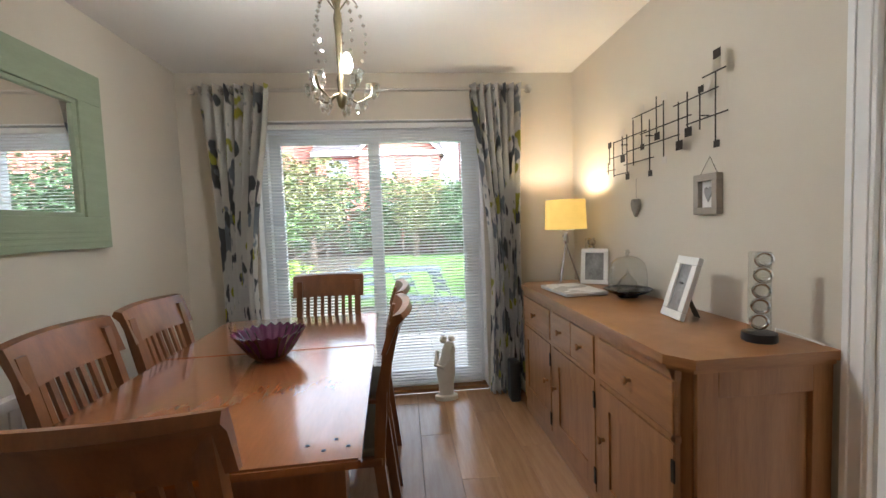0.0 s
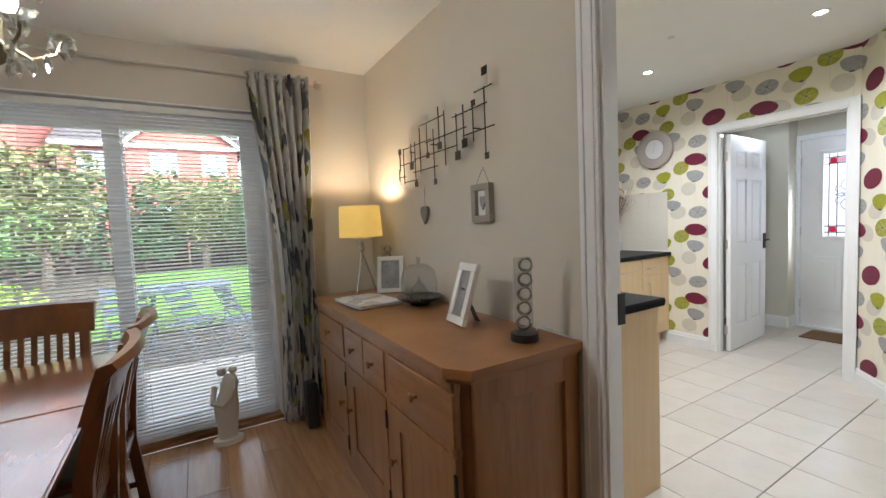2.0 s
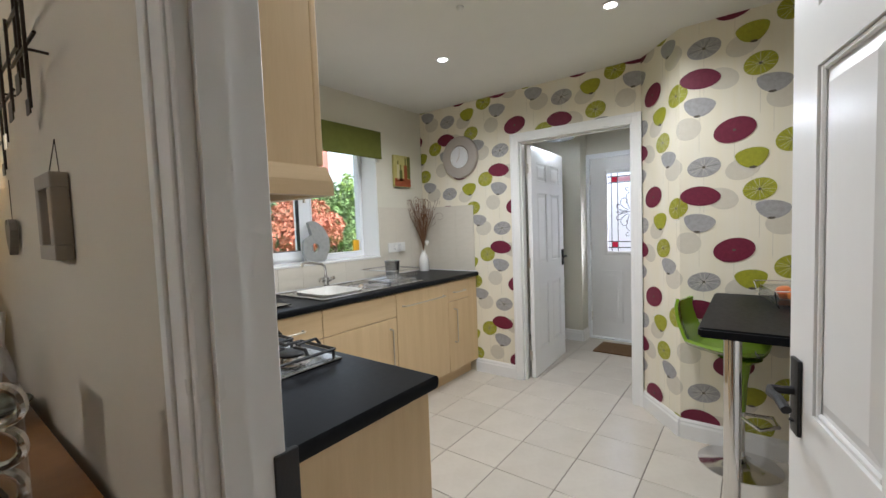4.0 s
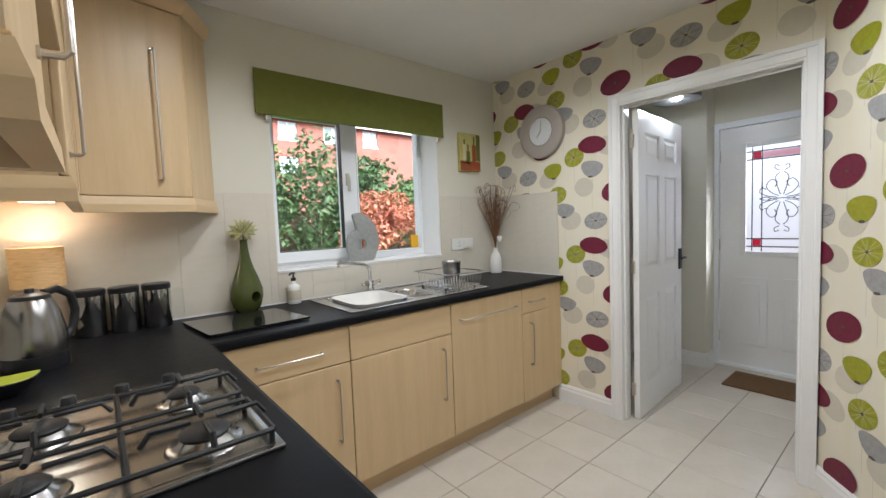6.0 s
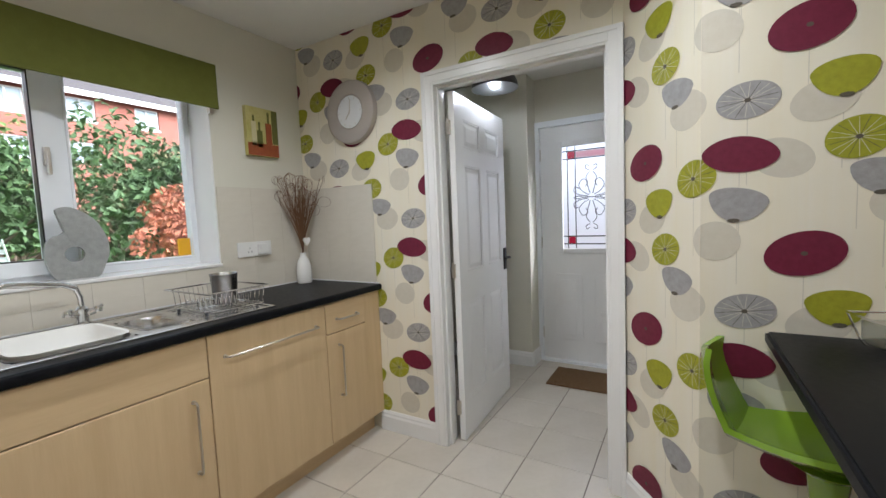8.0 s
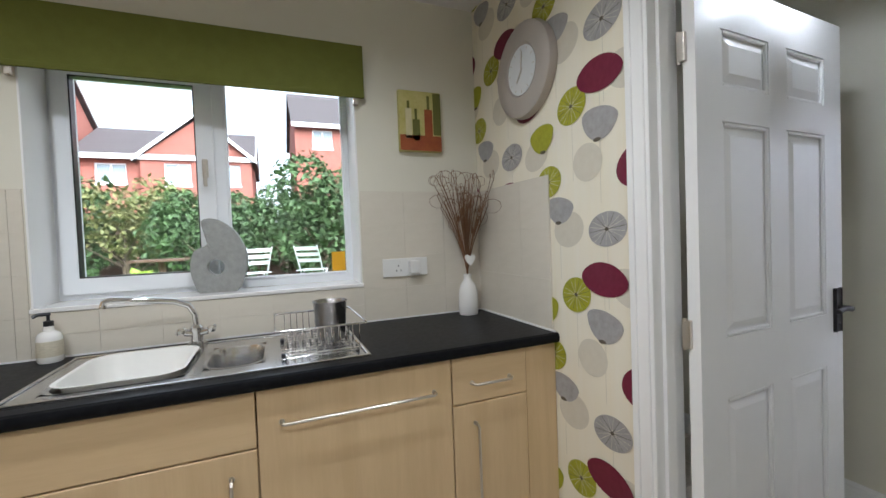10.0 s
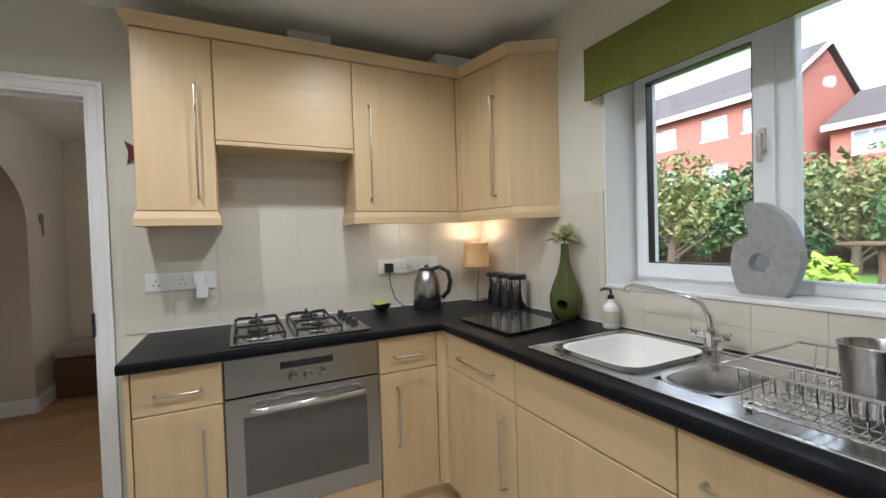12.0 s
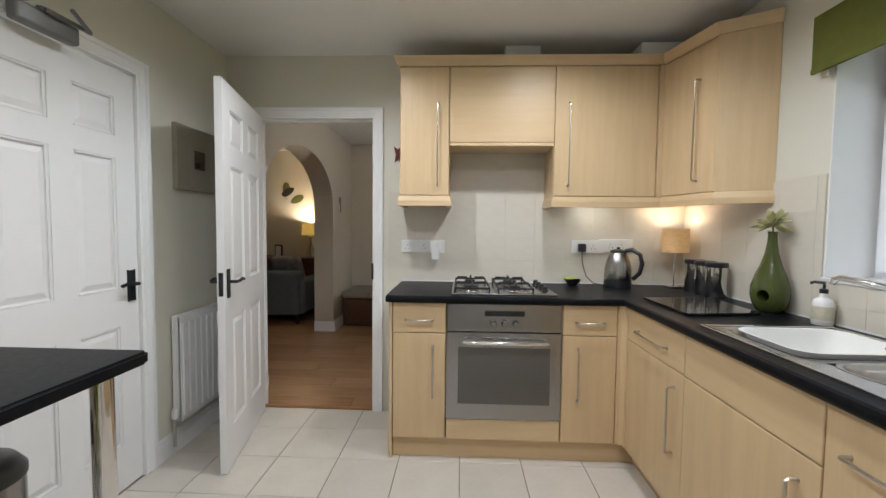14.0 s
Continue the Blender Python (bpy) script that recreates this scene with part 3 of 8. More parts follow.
part("body", local(box(WALL_W + 0.05, FX - 0.03, 1.722, 2.344, 0.12, 0.878), ox, oy), BLACK_PLASTIC, oven)
part("control_panel", local(box(FX - 0.03, FX + 0.004, 1.722, 2.344, 0.726, 0.878, 0.004), ox, oy), STEEL, oven, "brushed steel control panel")
part("display", local(box(FX, FX + 0.006, 1.927, 2.142, 0.812, 0.842, 0.001), ox, oy), BLACK_GLASS, oven, "black clock display")
for ky in (1.975, 2.035, 2.095):
    k = lathe([(0, 0.03), (0.013, 0.03), (0.015, 0.026), (0.016, 0.004), (0.019, 0), (0, 0)], seg=20)
    bmesh.ops.transform(k, matrix=Matrix.Translation((FX + 0.004 - ox, ky - oy, 0.775)) @ Matrix.Rotation(radians(90), 4, "Y"), verts=k.verts)
    part("knob", k, STEEL, oven, "", True)
odoor = part("door", local(pierced("x", FX - 0.03, FX + 0.006, 1.722, 2.344, 0.24, 0.72, [(1.785, 2.285, 0.325, 0.64)]), ox, oy), STEEL, oven, "brushed steel oven door")
part("window", local(box(FX - 0.012, FX + 0.0065, 1.785, 2.285, 0.325, 0.64), ox, oy), OVEN_GLASS, odoor, "dark tinted glass window")
hb = tube([(FX + 0.006, 1.82, 0.676), (FX + 0.045, 1.82, 0.676), (FX + 0.052, 1.835, 0.676), (FX + 0.052, 2.245, 0.676), (FX + 0.045, 2.26, 0.676), (FX + 0.006, 2.26, 0.676)], 0.011, 12)
part("handle", local(hb, ox, oy), CHROME, odoor, "round steel bar handle", True)
part("kick_panel", local(box(FX - 0.02, FX, 1.724, 2.342, 0.12, 0.235, 0.004), ox, oy), MAPLE_ACROSS, oven, "pale maple panel under the oven")

HX0, HX1, HY0, HY1 = 1.60, 2.085, 1.715, 2.295
hob = thing("gas_hob", 1.805, 2.03, Z1, label="stainless steel four-burner gas hob with black pan supports", category="hob")
tray = box(HX0, HX1, HY0, HY1, 0.0, 0.010, 0.004)
box(HX0 + 0.015, HX1 - 0.015, HY0 + 0.015, HY1 - 0.09, 0.010, 0.0115, bm=tray)
part("tray", local(tray, 1.85, 2.0), STEEL, hob, "stainless steel hob plate", True)
BURN = ((1.725, 1.825, 0.036), (1.97, 1.825, 0.046), (1.725, 2.075, 0.046), (1.97, 2.075, 0.036))
for bx, by, br in BURN:
    ring = lathe([(br + 0.022, 0.011), (br + 0.018, 0.016), (br + 0.008, 0.018), (br, 0.026), (br - 0.004, 0.03), (0, 0.03)], bx - 1.85, by - 2.0, 0, 28)
    bu = part("burner", ring, STEEL, hob, "aluminium burner ring", True)
    part("burner_cap", lathe([(br - 0.004, 0.03), (br - 0.002, 0.036), (br - 0.008, 0.041), (0, 0.042)], bx - 1.85, by - 2.0, 0, 28), BLACK_IRON, bu, "black enamel burner cap", True)
for py0, py1 in ((1.735, 1.925), (1.975, 2.165)):
    g = bmesh.new()
    hz, rr = 0.058, 0.0055
    for (ax, ay), (cx, cy) in (((1.625, py0), (2.07, py0)), ((1.625, py1), (2.07, py1)), ((1.625, py0), (1.625, py1)), ((2.07, py0), (2.07, py1)), ((1.847, py0), (1.847, py1))):
        tube([(ax - 1.85, ay - 2.0, hz - 0.022), (cx - 1.85, cy - 2.0, hz - 0.022)], rr, 6, bm=g)
    for bx in (1.725, 1.97):
        my = (py0 + py1) / 2
        for dx, dy, far in ((1, 0, 0.112), (-1, 0, 0.1), (0, 1, 0.095), (0, -1, 0.095)):
            tube([(bx + dx * far - 1.85, my + dy * far - 2.0, hz - 0.022), (bx + dx * far * 0.86 - 1.85, my + dy * far * 0.86 - 2.0, hz), (bx + dx * 0.022 - 1.85, my + dy * 0.022 - 2.0, hz - 0.002)], rr, 6, bm=g)
    for fx in (1.63, 2.065):
        for fy in (py0, py1):
            tube([(fx - 1.85, fy - 2.0, 0.010), (fx - 1.85, fy - 2.0, hz - 0.022)], rr, 6, bm=g)
    part("pan_support", g, BLACK_IRON, hob, "black cast iron pan support", True)
for i in range(4):
    k = lathe([(0.021, 0.010), (0.021, 0.014), (0.016, 0.016), (0.0145, 0.034), (0.012, 0.037), (0, 0.037)], 1.66 + i * 0.10 - 1.85, 2.25 - 2.0, 0, 18)
    part("knob", k, BLACK_PLASTIC, hob, "black control knob", True)

# wall units
UX = 1.755
UZ0, UZ1 = 1.484, 2.262


def wall_unit(y0, y1, z0, handle, label, group="kitchen wall cabinets"):
    cab = thing("wall_cabinet", (WALL_W + UX) / 2, (y0 + y1) / 2, z0, label=label, category="cabinet", group=group)
    px, py = (WALL_W + UX) / 2, (y0 + y1) / 2
    part("body", local(box(WALL_W + 0.002, UX - 0.021, y0, y1, z0, UZ1), px, py, z0), MAPLE, cab)
    dr = part("door", local(box(UX - 0.02, UX, y0 + 0.002, y1 - 0.002, z0 + 0.003, UZ1 - 0.003, 0.006, seg=3), px, py, z0), MAPLE if z0 < 1.7 else MAPLE_ACROSS, cab)
    if handle:
        hy = y1 - 0.072 if handle > 0 else y0 + 0.085
        h = bow(dr, (UX, hy, z0 + 0.066), (UX, hy, z0 + 0.558), (0.03, 0, 0))
        h.data.transform(Matrix.Translation((-px, -py, -z0)))
    return cab


wall_unit(1.412, 1.716, UZ0, 1, "narrow pale maple wall cabinet with a long bar handle")
wall_unit(1.716, 2.349, 1.805, 0, "pale maple extractor cover over the hob")
wall_unit(2.349, 2.955, UZ0, -1, "pale maple wall cabinet with a long bar handle")
# angled corner cabinet
CA, CB, CC = (UX, 2.985), (2.135, 3.07), (2.26, WALL_N - 0.002)
cc = thing("wall_cabinet", 1.8, 3.1, UZ0, label="angled pale maple corner wall cabinet with a long bar handle", category="cabinet", group="kitchen wall cabinets")
part("body", local(prism([(WALL_W + 0.002, 3.004), (UX - 0.02, 3.012), (CB[0] - 0.026, CB[1] + 0.022), (CC[0] - 0.022, CC[1]), (WALL_W + 0.002, CC[1])], "z", UZ0, UZ1), 1.8, 3.1, UZ0), MAPLE, cc)


def slab(p, q, z0, z1, thick, inset=0.0, bevel=0.005):
    """An upright board between two plan points, its face to the right of p to q."""
    d = Vector((q[0] - p[0], q[1] - p[1], 0))
    b = box(inset, d.length - inset, 0, thick, z0, z1, bevel)
    bmesh.ops.transform(b, matrix=Matrix.Translation((p[0], p[1], 0)) @ Matrix.Rotation(math.atan2(d.y, d.x), 4, "Z"), verts=b.verts)
    return b


cd = part("door", local(slab(CA, CB, UZ0 + 0.003, UZ1 - 0.003, 0.02, 0.004), 1.8, 3.1, UZ0), MAPLE, cc)
part("end_panel", local(slab(CB, CC, UZ0, UZ1, 0.02, 0.0, 0.003), 1.8, 3.1, UZ0), MAPLE, cc)
part("corner_post", local(box(UX - 0.02, UX + 0.006, 2.958, 3.0, UZ0, UZ1, 0.006), 1.8, 3.1, UZ0), MAPLE, cc)
dn = Vector((CB[0] - CA[0], CB[1] - CA[1], 0)).normalized()
hp = Vector((CA[0], CA[1], 0)) + dn * 0.27
nrm = Vector((dn.y, -dn.x, 0))
hh = bow(cd, (hp.x, hp.y, UZ0 + 0.07), (hp.x, hp.y, UZ0 + 0.6), nrm * 0.03)
hh.data.transform(Matrix.Translation((-1.8, -3.1, -UZ0)))


def moulding(name, points, z0, z1, outs, label):
    """A board that follows the fronts of the wall cabinets, stepping out by outs at its top and foot."""
    b = bmesh.new()
    rows = []
    for z, o in ((z0, outs[0]), ((z0 + z1) / 2, (outs[0] + outs[1]) / 2 + 0.004), (z1, outs[1]), (z1, outs[1] - 0.03), (z0, outs[0] - 0.03)):
        ring = []
        for i, p in enumerate(points):
            ns = []
            for q, r in ((points[i - 1], p) if i else (None, None), (p, points[i + 1]) if i + 1 < len(points) else (None, None)):
                if q is not None:
                    d = Vector((r[0] - q[0], r[1] - q[1])).normalized()
                    ns.append(Vector((d.y, -d.x)))
            nn = ns[0] if len(ns) == 1 else (ns[0] + ns[1]) / (1 + ns[0].dot(ns[1]))
            ring.append(b.verts.new((p[0] + nn.x * o, p[1] + nn.y * o, z)))
        rows.append(ring)
    for i in range(5):
        lo, hi = rows[i], rows[(i + 1) % 5]
        for j in range(len(points) - 1):
            b.faces.new((lo[j], lo[j + 1], hi[j + 1], hi[j]))
    for e in (0, -1):
        b.faces.new([row[e] for row in rows])
    bmesh.ops.recalc_face_normals(b, faces=b.faces[:])
    return solid(name, b, MAPLE_ACROSS, label, "moulding")


moulding("cornice", [(WALL_W, 1.412), (UX, 1.412), (UX, 2.985), CB, CC], UZ1, 2.313, (0.008, 0.035), "pale maple cornice on top of the wall cabinets")
moulding("pelmet", [(WALL_W, 1.412), (UX, 1.412), (UX, 1.716), (WALL_W, 1.716)], 1.422, UZ0, (0.012, 0.002), "pale maple light pelmet under the narrow wall cabinet")
moulding("pelmet", [(WALL_W, 2.349), (UX, 2.349), (UX, 2.985), CB, CC], 1.422, UZ0, (0.012, 0.002), "pale maple light pelmet under the corner wall cabinets")
solid("extractor_duct", box(WALL_W + 0.03, 1.62, 2.06, 2.28, UZ1, CEIL - 0.002, 0.004), GLOSS_WHITE, "white boxed extractor duct above the cabinets", "duct")
solid("duct_box", box(WALL_W + 0.03, 1.72, 2.86, 3.2, UZ1, 2.41, 0.004), GLOSS_WHITE, "white boxed duct in the corner above the cabinets", "duct")
hood = box(WALL_W + 0.03, UX + 0.005, 1.718, 2.347, 1.785, 1.805, 0.004)
solid("extractor_hood", hood, MAPLE_ACROSS, "slim pale hood under the extractor cover", "hood")
for ly in (2.66, 3.1):
    solid("under_cabinet_light", box(1.58, 1.68, ly - 0.1, ly + 0.1, 1.470, 1.486, 0.003), material("lit_strip", (0.9, 0.9, 0.85), 0.5, glow=(1.0, 0.9, 0.7), strength=2.5), "slim lit strip light under the wall cabinets", "light", group="under-cabinet lights")
    lamp("strip_lamp", "AREA", (1.63, ly, 1.465), 0.38, (1.0, 0.92, 0.76), (1.63, ly, 0.5), width=0.08, height=0.18)

# ---- kitchen: window, sink and things on the worktop ----
LIME_CLOTH = material("olive_green_blind_cloth", (0.135, 0.145, 0.022), 0.8, second=(0.105, 0.115, 0.016), scale=20, amount=0.5, bump=0.15, bump_scale=500)
GREEN_GLAZE = material("olive_green_glaze", (0.075, 0.09, 0.022), 0.16, second=(0.05, 0.062, 0.014), scale=9, amount=0.7, coat=0.3)
STONE_GREY = material("brushed_grey_resin", (0.34, 0.345, 0.33), 0.45, second=(0.25, 0.255, 0.245), scale=40, amount=0.8, bump=0.3, bump_scale=180)
WHITE_CERAMIC = material("white_ceramic", (0.78, 0.77, 0.74), 0.18, scale=5, amount=0.15)
WHITE_PLASTIC = material("white_plastic", (0.76, 0.755, 0.73), 0.35, scale=8, amount=0.2)
CREAM_PLASTIC = material("cream_washing_bowl", (0.80, 0.79, 0.75), 0.35, scale=8, amount=0.3)
TWIG = material("brown_dried_stem", (0.15, 0.07, 0.035), 0.8, second=(0.22, 0.12, 0.06), scale=40, amount=0.9)
CORK = material("woven_wicker", (0.42, 0.27, 0.13), 0.7, second=(0.26, 0.15, 0.06), scale=30, amount=0.9, stretch=(1, 1, 8), bump=0.5, bump_scale=120)
ORANGE_PEEL = material("orange_peel", (0.75, 0.22, 0.035), 0.4, second=(0.6, 0.15, 0.02), scale=30, amount=0.5, bump=0.2, bump_scale=200)
LIME_PLASTIC = material("lime_gloss_plastic", (0.20, 0.33, 0.02), 0.16, second=(0.17, 0.29, 0.015), scale=3, amount=0.4, coat=0.5)
YELLOW = material("yellow_card", (0.80, 0.42, 0.01), 0.5, scale=20)
BROWN_MAT = material("brown_coir", (0.12, 0.065, 0.025), 0.95, second=(0.2, 0.115, 0.05), scale=90, amount=0.9, bump=0.8, bump_scale=500)
CLEAR = pane_glass("clear_glass", (0.90, 0.92, 0.92), 0.02, 0.07, 2.2)

WX0, WX1, WZ0, WZ1 = 2.545, 3.715, 1.10, 2.09
win = tagged(new("window_1"), "white upvc two-light kitchen window with a silver handle", "window", kind="structure")
win.matrix_basis = pose(3.13, 3.51, WZ0)


def rel(b, ob):
    bmesh.ops.transform(b, matrix=Matrix.Translation(-ob.matrix_basis.translation), verts=b.verts)
    return b


MULL = 3.135
LIGHT = (MULL + 0.028, WX1 - 0.026, WZ0 + 0.04, WZ1 - 0.045)  # fixed light
fr = pierced("y", 3.475, 3.545, WX0, WX1, WZ0 + 0.004, WZ1, [(WX0 + 0.035, MULL - 0.028, WZ0 + 0.04, WZ1 - 0.045), LIGHT])
part("window_frame", rel(fr, win), UPVC, win)
sash = pierced("y", 3.458, 3.53, WX0 + 0.022, MULL - 0.016, WZ0 + 0.028, WZ1 - 0.033, [(2.622, 3.052, WZ0 + 0.09, WZ1 - 0.09)])
sa = part("sash", rel(sash, win), UPVC, win)
bead_in = bmesh.new()
for x0, x1, z0, z1 in ((LIGHT[0], LIGHT[0] + 0.012, LIGHT[2], LIGHT[3]), (LIGHT[1] - 0.012, LIGHT[1], LIGHT[2], LIGHT[3]), (LIGHT[0] + 0.012, LIGHT[1] - 0.012, LIGHT[2], LIGHT[2] + 0.012), (LIGHT[0] + 0.012, LIGHT[1] - 0.012, LIGHT[3] - 0.012, LIGHT[3])):
    box(x0, x1, 3.468, 3.49, z0, z1, 0.003, bm=bead_in, seg=1)
part("glazing_bead", rel(bead_in, win), UPVC, win)
gasket = bmesh.new()
for x0, x1, z0, z1 in ((2.622, 2.627, WZ0 + 0.09, WZ1 - 0.09), (3.047, 3.052, WZ0 + 0.09, WZ1 - 0.09), (2.627, 3.047, WZ0 + 0.09, WZ0 + 0.095), (2.627, 3.047, WZ1 - 0.095, WZ1 - 0.09)):
    box(x0, x1, 3.462, 3.50, z0, z1, bm=gasket)
part("gasket", rel(gasket, win), BLACK_PLASTIC, sa, "black rubber glazing seal")
for x0, x1, y, z0, z1 in ((2.615, 3.06, 3.50, WZ0 + 0.083, WZ1 - 0.083), (LIGHT[0] - 0.005, LIGHT[1] + 0.005, 3.51, LIGHT[2] - 0.005, LIGHT[3] + 0.005)):
    pn = part("pane", rel(box(x0, x1, y, y + 0.006, z0, z1), win), GLASS, win, "clear window pane")
    pn.visible_shadow = False
hd = rel(box(MULL - 0.062, MULL - 0.040, 3.44, 3.459, 1.60, 1.68, 0.004), win)
merge(hd, rel(box(MULL - 0.058, MULL - 0.044, 3.423, 3.441, 1.56, 1.66, 0.004), win))
part("window_handle", hd, SATIN, sa, "small silver window handle")
part("window_sill", rel(box(WX0 - 0.004, WX1 + 0.004, 3.268, 3.48, WZ0 - 0.014, WZ0 + 0.003, 0.004), win), WHITE_CERAMIC, win, "white window sill")
for x0, x1, z0, z1 in ((WX0, WX0 + 0.006, WZ0 + 0.003, WZ1), (WX1 - 0.006, WX1, WZ0 + 0.003, WZ1), (WX0 + 0.006, WX1 - 0.006, WZ1 - 0.006, WZ1)):
    part("reveal", rel(box(x0, x1, 3.279, 3.475, z0, z1), win), GLOSS_WHITE, win, "white painted window reveal")

blind = thing("window_blind", 3.1, 3.2, 1.93, label="olive green fabric blind rolled up over the window", category="blind")
part("cloth", rel(box(2.472, 3.752, 3.243, 3.247, 1.958, 2.172, 0.001), blind), LIME_CLOTH, blind)
part("hem_bar", rel(box(2.472, 3.752, 3.238, 3.252, 1.938, 1.960, 0.004), blind), LIME_CLOTH, blind)
part("head_rail", rel(box(2.49, 3.73, 3.249, 3.278, 2.11, 2.165, 0.004), blind), WHITE_PLASTIC, blind, "white head rail")
for bx in (2.535, 3.715):
    part("bracket", rel(box(bx - 0.012, bx + 0.012, 3.25, 3.275, 1.91, 1.958, 0.003), blind), SATIN, blind, "grey plastic bracket")

# sink: steel top with two bowls and a drainer
SINK_STEEL = material("bright_sink_steel", (0.62, 0.615, 0.61), 0.2, 1.0, second=(0.54, 0.535, 0.53), scale=18, amount=0.3, gloss_vary=0.05)
sink = thing("kitchen_sink", 3.1, 2.97, Z1, label="stainless steel one and a half bowl sink with drainer", category="sink")
B1, B2 = (2.755, 3.085, 2.77, 3.15), (3.125, 3.30, 2.80, 3.09)
st = bmesh.new()
xs = sorted({SX0, SX1, B1[0], B1[1], B2[0], B2[1]})
for p, q in zip(xs, xs[1:]):
    m_ = (p + q) / 2
    gaps = [(b_[2], b_[3]) for b_ in (B1, B2) if b_[0] < m_ < b_[1]]
    edges = [SY0] + [e for g in gaps for e in g] + [SY1]
    for lo, hi in zip(edges[::2], edges[1::2]):
        box(p - 3.1, q - 3.1, lo - 2.97, hi - 2.97, 0.0005, 0.006, bm=st)
part("rim", st, SINK_STEEL, sink, "brushed steel sink top")
ridge = bmesh.new()
for x0, x1, y0, y1 in ((SX0, SX1, SY0, SY0 + 0.012), (SX0, SX1, SY1 - 0.012, SY1), (SX0, SX0 + 0.012, SY0 + 0.012, SY1 - 0.012), (SX1 - 0.012, SX1, SY0 + 0.012, SY1 - 0.012)):
    box(x0 - 3.1, x1 - 3.1, y0 - 2.97, y1 - 2.97, 0.006, 0.010, 0.002, bm=ridge)
part("raised_edge", ridge, CHROME, sink, "", True)


def basin(b_, depth, inset, round_r, rim=0.0):
    """An open rounded basin."""
    x0, x1, y0, y1 = (b_[0] - 3.1, b_[1] - 3.1, b_[2] - 2.97, b_[3] - 2.97)

    def ring(off, r, z):
        pts = []
        for cx, cy, a in ((x1 - off - r, y1 - off - r, 0), (x0 + off + r, y1 - off - r, 90), (x0 + off + r, y0 + off + r, 180), (x1 - off - r, y0 + off + r, 270)):
            pts += [(cx + r * math.cos(radians(a + k * 18)), cy + r * math.sin(radians(a + k * 18)), z) for k in range(6)]
        return pts
    b = bmesh.new()
    rings = [[b.verts.new(p) for p in ring(o, r, z)] for o, r, z in ((-0.006, round_r, 0.007), (0.004, round_r, 0.006), (0.010, round_r, -0.01), (inset, round_r * 0.9, -depth + 0.02), (inset + 0.02, round_r * 0.7, -depth))]
    for lo, hi in zip(rings, rings[1:]):
        for i in range(24):
            b.faces.new((lo[i], lo[(i + 1) % 24], hi[(i + 1) % 24], hi[i]))
    b.faces.new(rings[-1])
    return b


part("main_bowl", basin(B1, 0.15, 0.02, 0.06), SINK_STEEL, sink, "", True)
part("half_bowl", basin(B2, 0.13, 0.012, 0.07), SINK_STEEL, sink, "", True)
groove = bmesh.new()
for i in range(9):
    box(3.35 - 3.1, 3.59 - 3.1, 2.80 + i * 0.04 - 2.97, 2.808 + i * 0.04 - 2.97, 0.006, 0.0085, 0.001, bm=groove, seg=1)
part("drainer_ribs", groove, SINK_STEEL, sink)
part("plug_strainer", lathe([(0.028, 0), (0.028, 0.004), (0.02, 0.002), (0, 0.002)], 3.217 - 3.1, 2.96 - 2.97, -0.129, 20), CHROME, sink, "", True)
wb = thing("washing_up_bowl", 2.92, 2.96, Z1 - 0.14, label="cream plastic washing-up bowl inside the sink", category="bowl")
b = basin((2.765, 3.075, 2.78, 3.14), 0.13, 0.03, 0.07)
bmesh.ops.transform(b, matrix=Matrix.Translation((3.1 - 2.92, 0.01, 0.152)), verts=b.verts)
part("shell", b, CREAM_PLASTIC, wb, "", True)

tap = thing("mixer_tap", 3.06, 3.182, Z1 + 0.006, label="chrome kitchen mixer tap with a long swivel spout", category="tap")
part("base", lathe([(0.032, 0), (0.032, 0.012), (0.022, 0.02), (0.02, 0.05), (0.024, 0.06), (0.024, 0.07), (0.014, 0.08), (0, 0.08)], seg=20), CHROME, tap, "", True)
part("spout", tube([(0, 0, 0.07), (-0.003, -0.005, 0.12), (-0.02, -0.02, 0.158), (-0.06, -0.035, 0.178), (-0.16, -0.065, 0.196), (-0.235, -0.085, 0.205), (-0.252, -0.09, 0.197), (-0.255, -0.091, 0.180)], 0.011, 12), CHROME, tap, "", True)
for s in (-1, 1):
    arm = tube([(0, 0, 0.045), (s * 0.04, -0.01, 0.055)], 0.013, 12)
    hdl = part("handle", arm, CHROME, tap, "", True)
    cross = bmesh.new()
    lathe([(0, -0.012), (0.014, -0.01), (0.016, 0.0), (0.012, 0.012), (0, 0.014)], s * 0.05, -0.012, 0.06, 12, bm=cross)
    for a in range(0, 360, 90):
        tube([(s * 0.05, -0.012, 0.062), (s * 0.05 + 0.016 * math.cos(radians(a)), -0.012 + 0.026 * math.sin(radians(a)), 0.062 + 0.012 * math.cos(radians(a)))], 0.006, 8, bm=cross)
    part("cross_head", cross, CHROME, hdl, "", True)

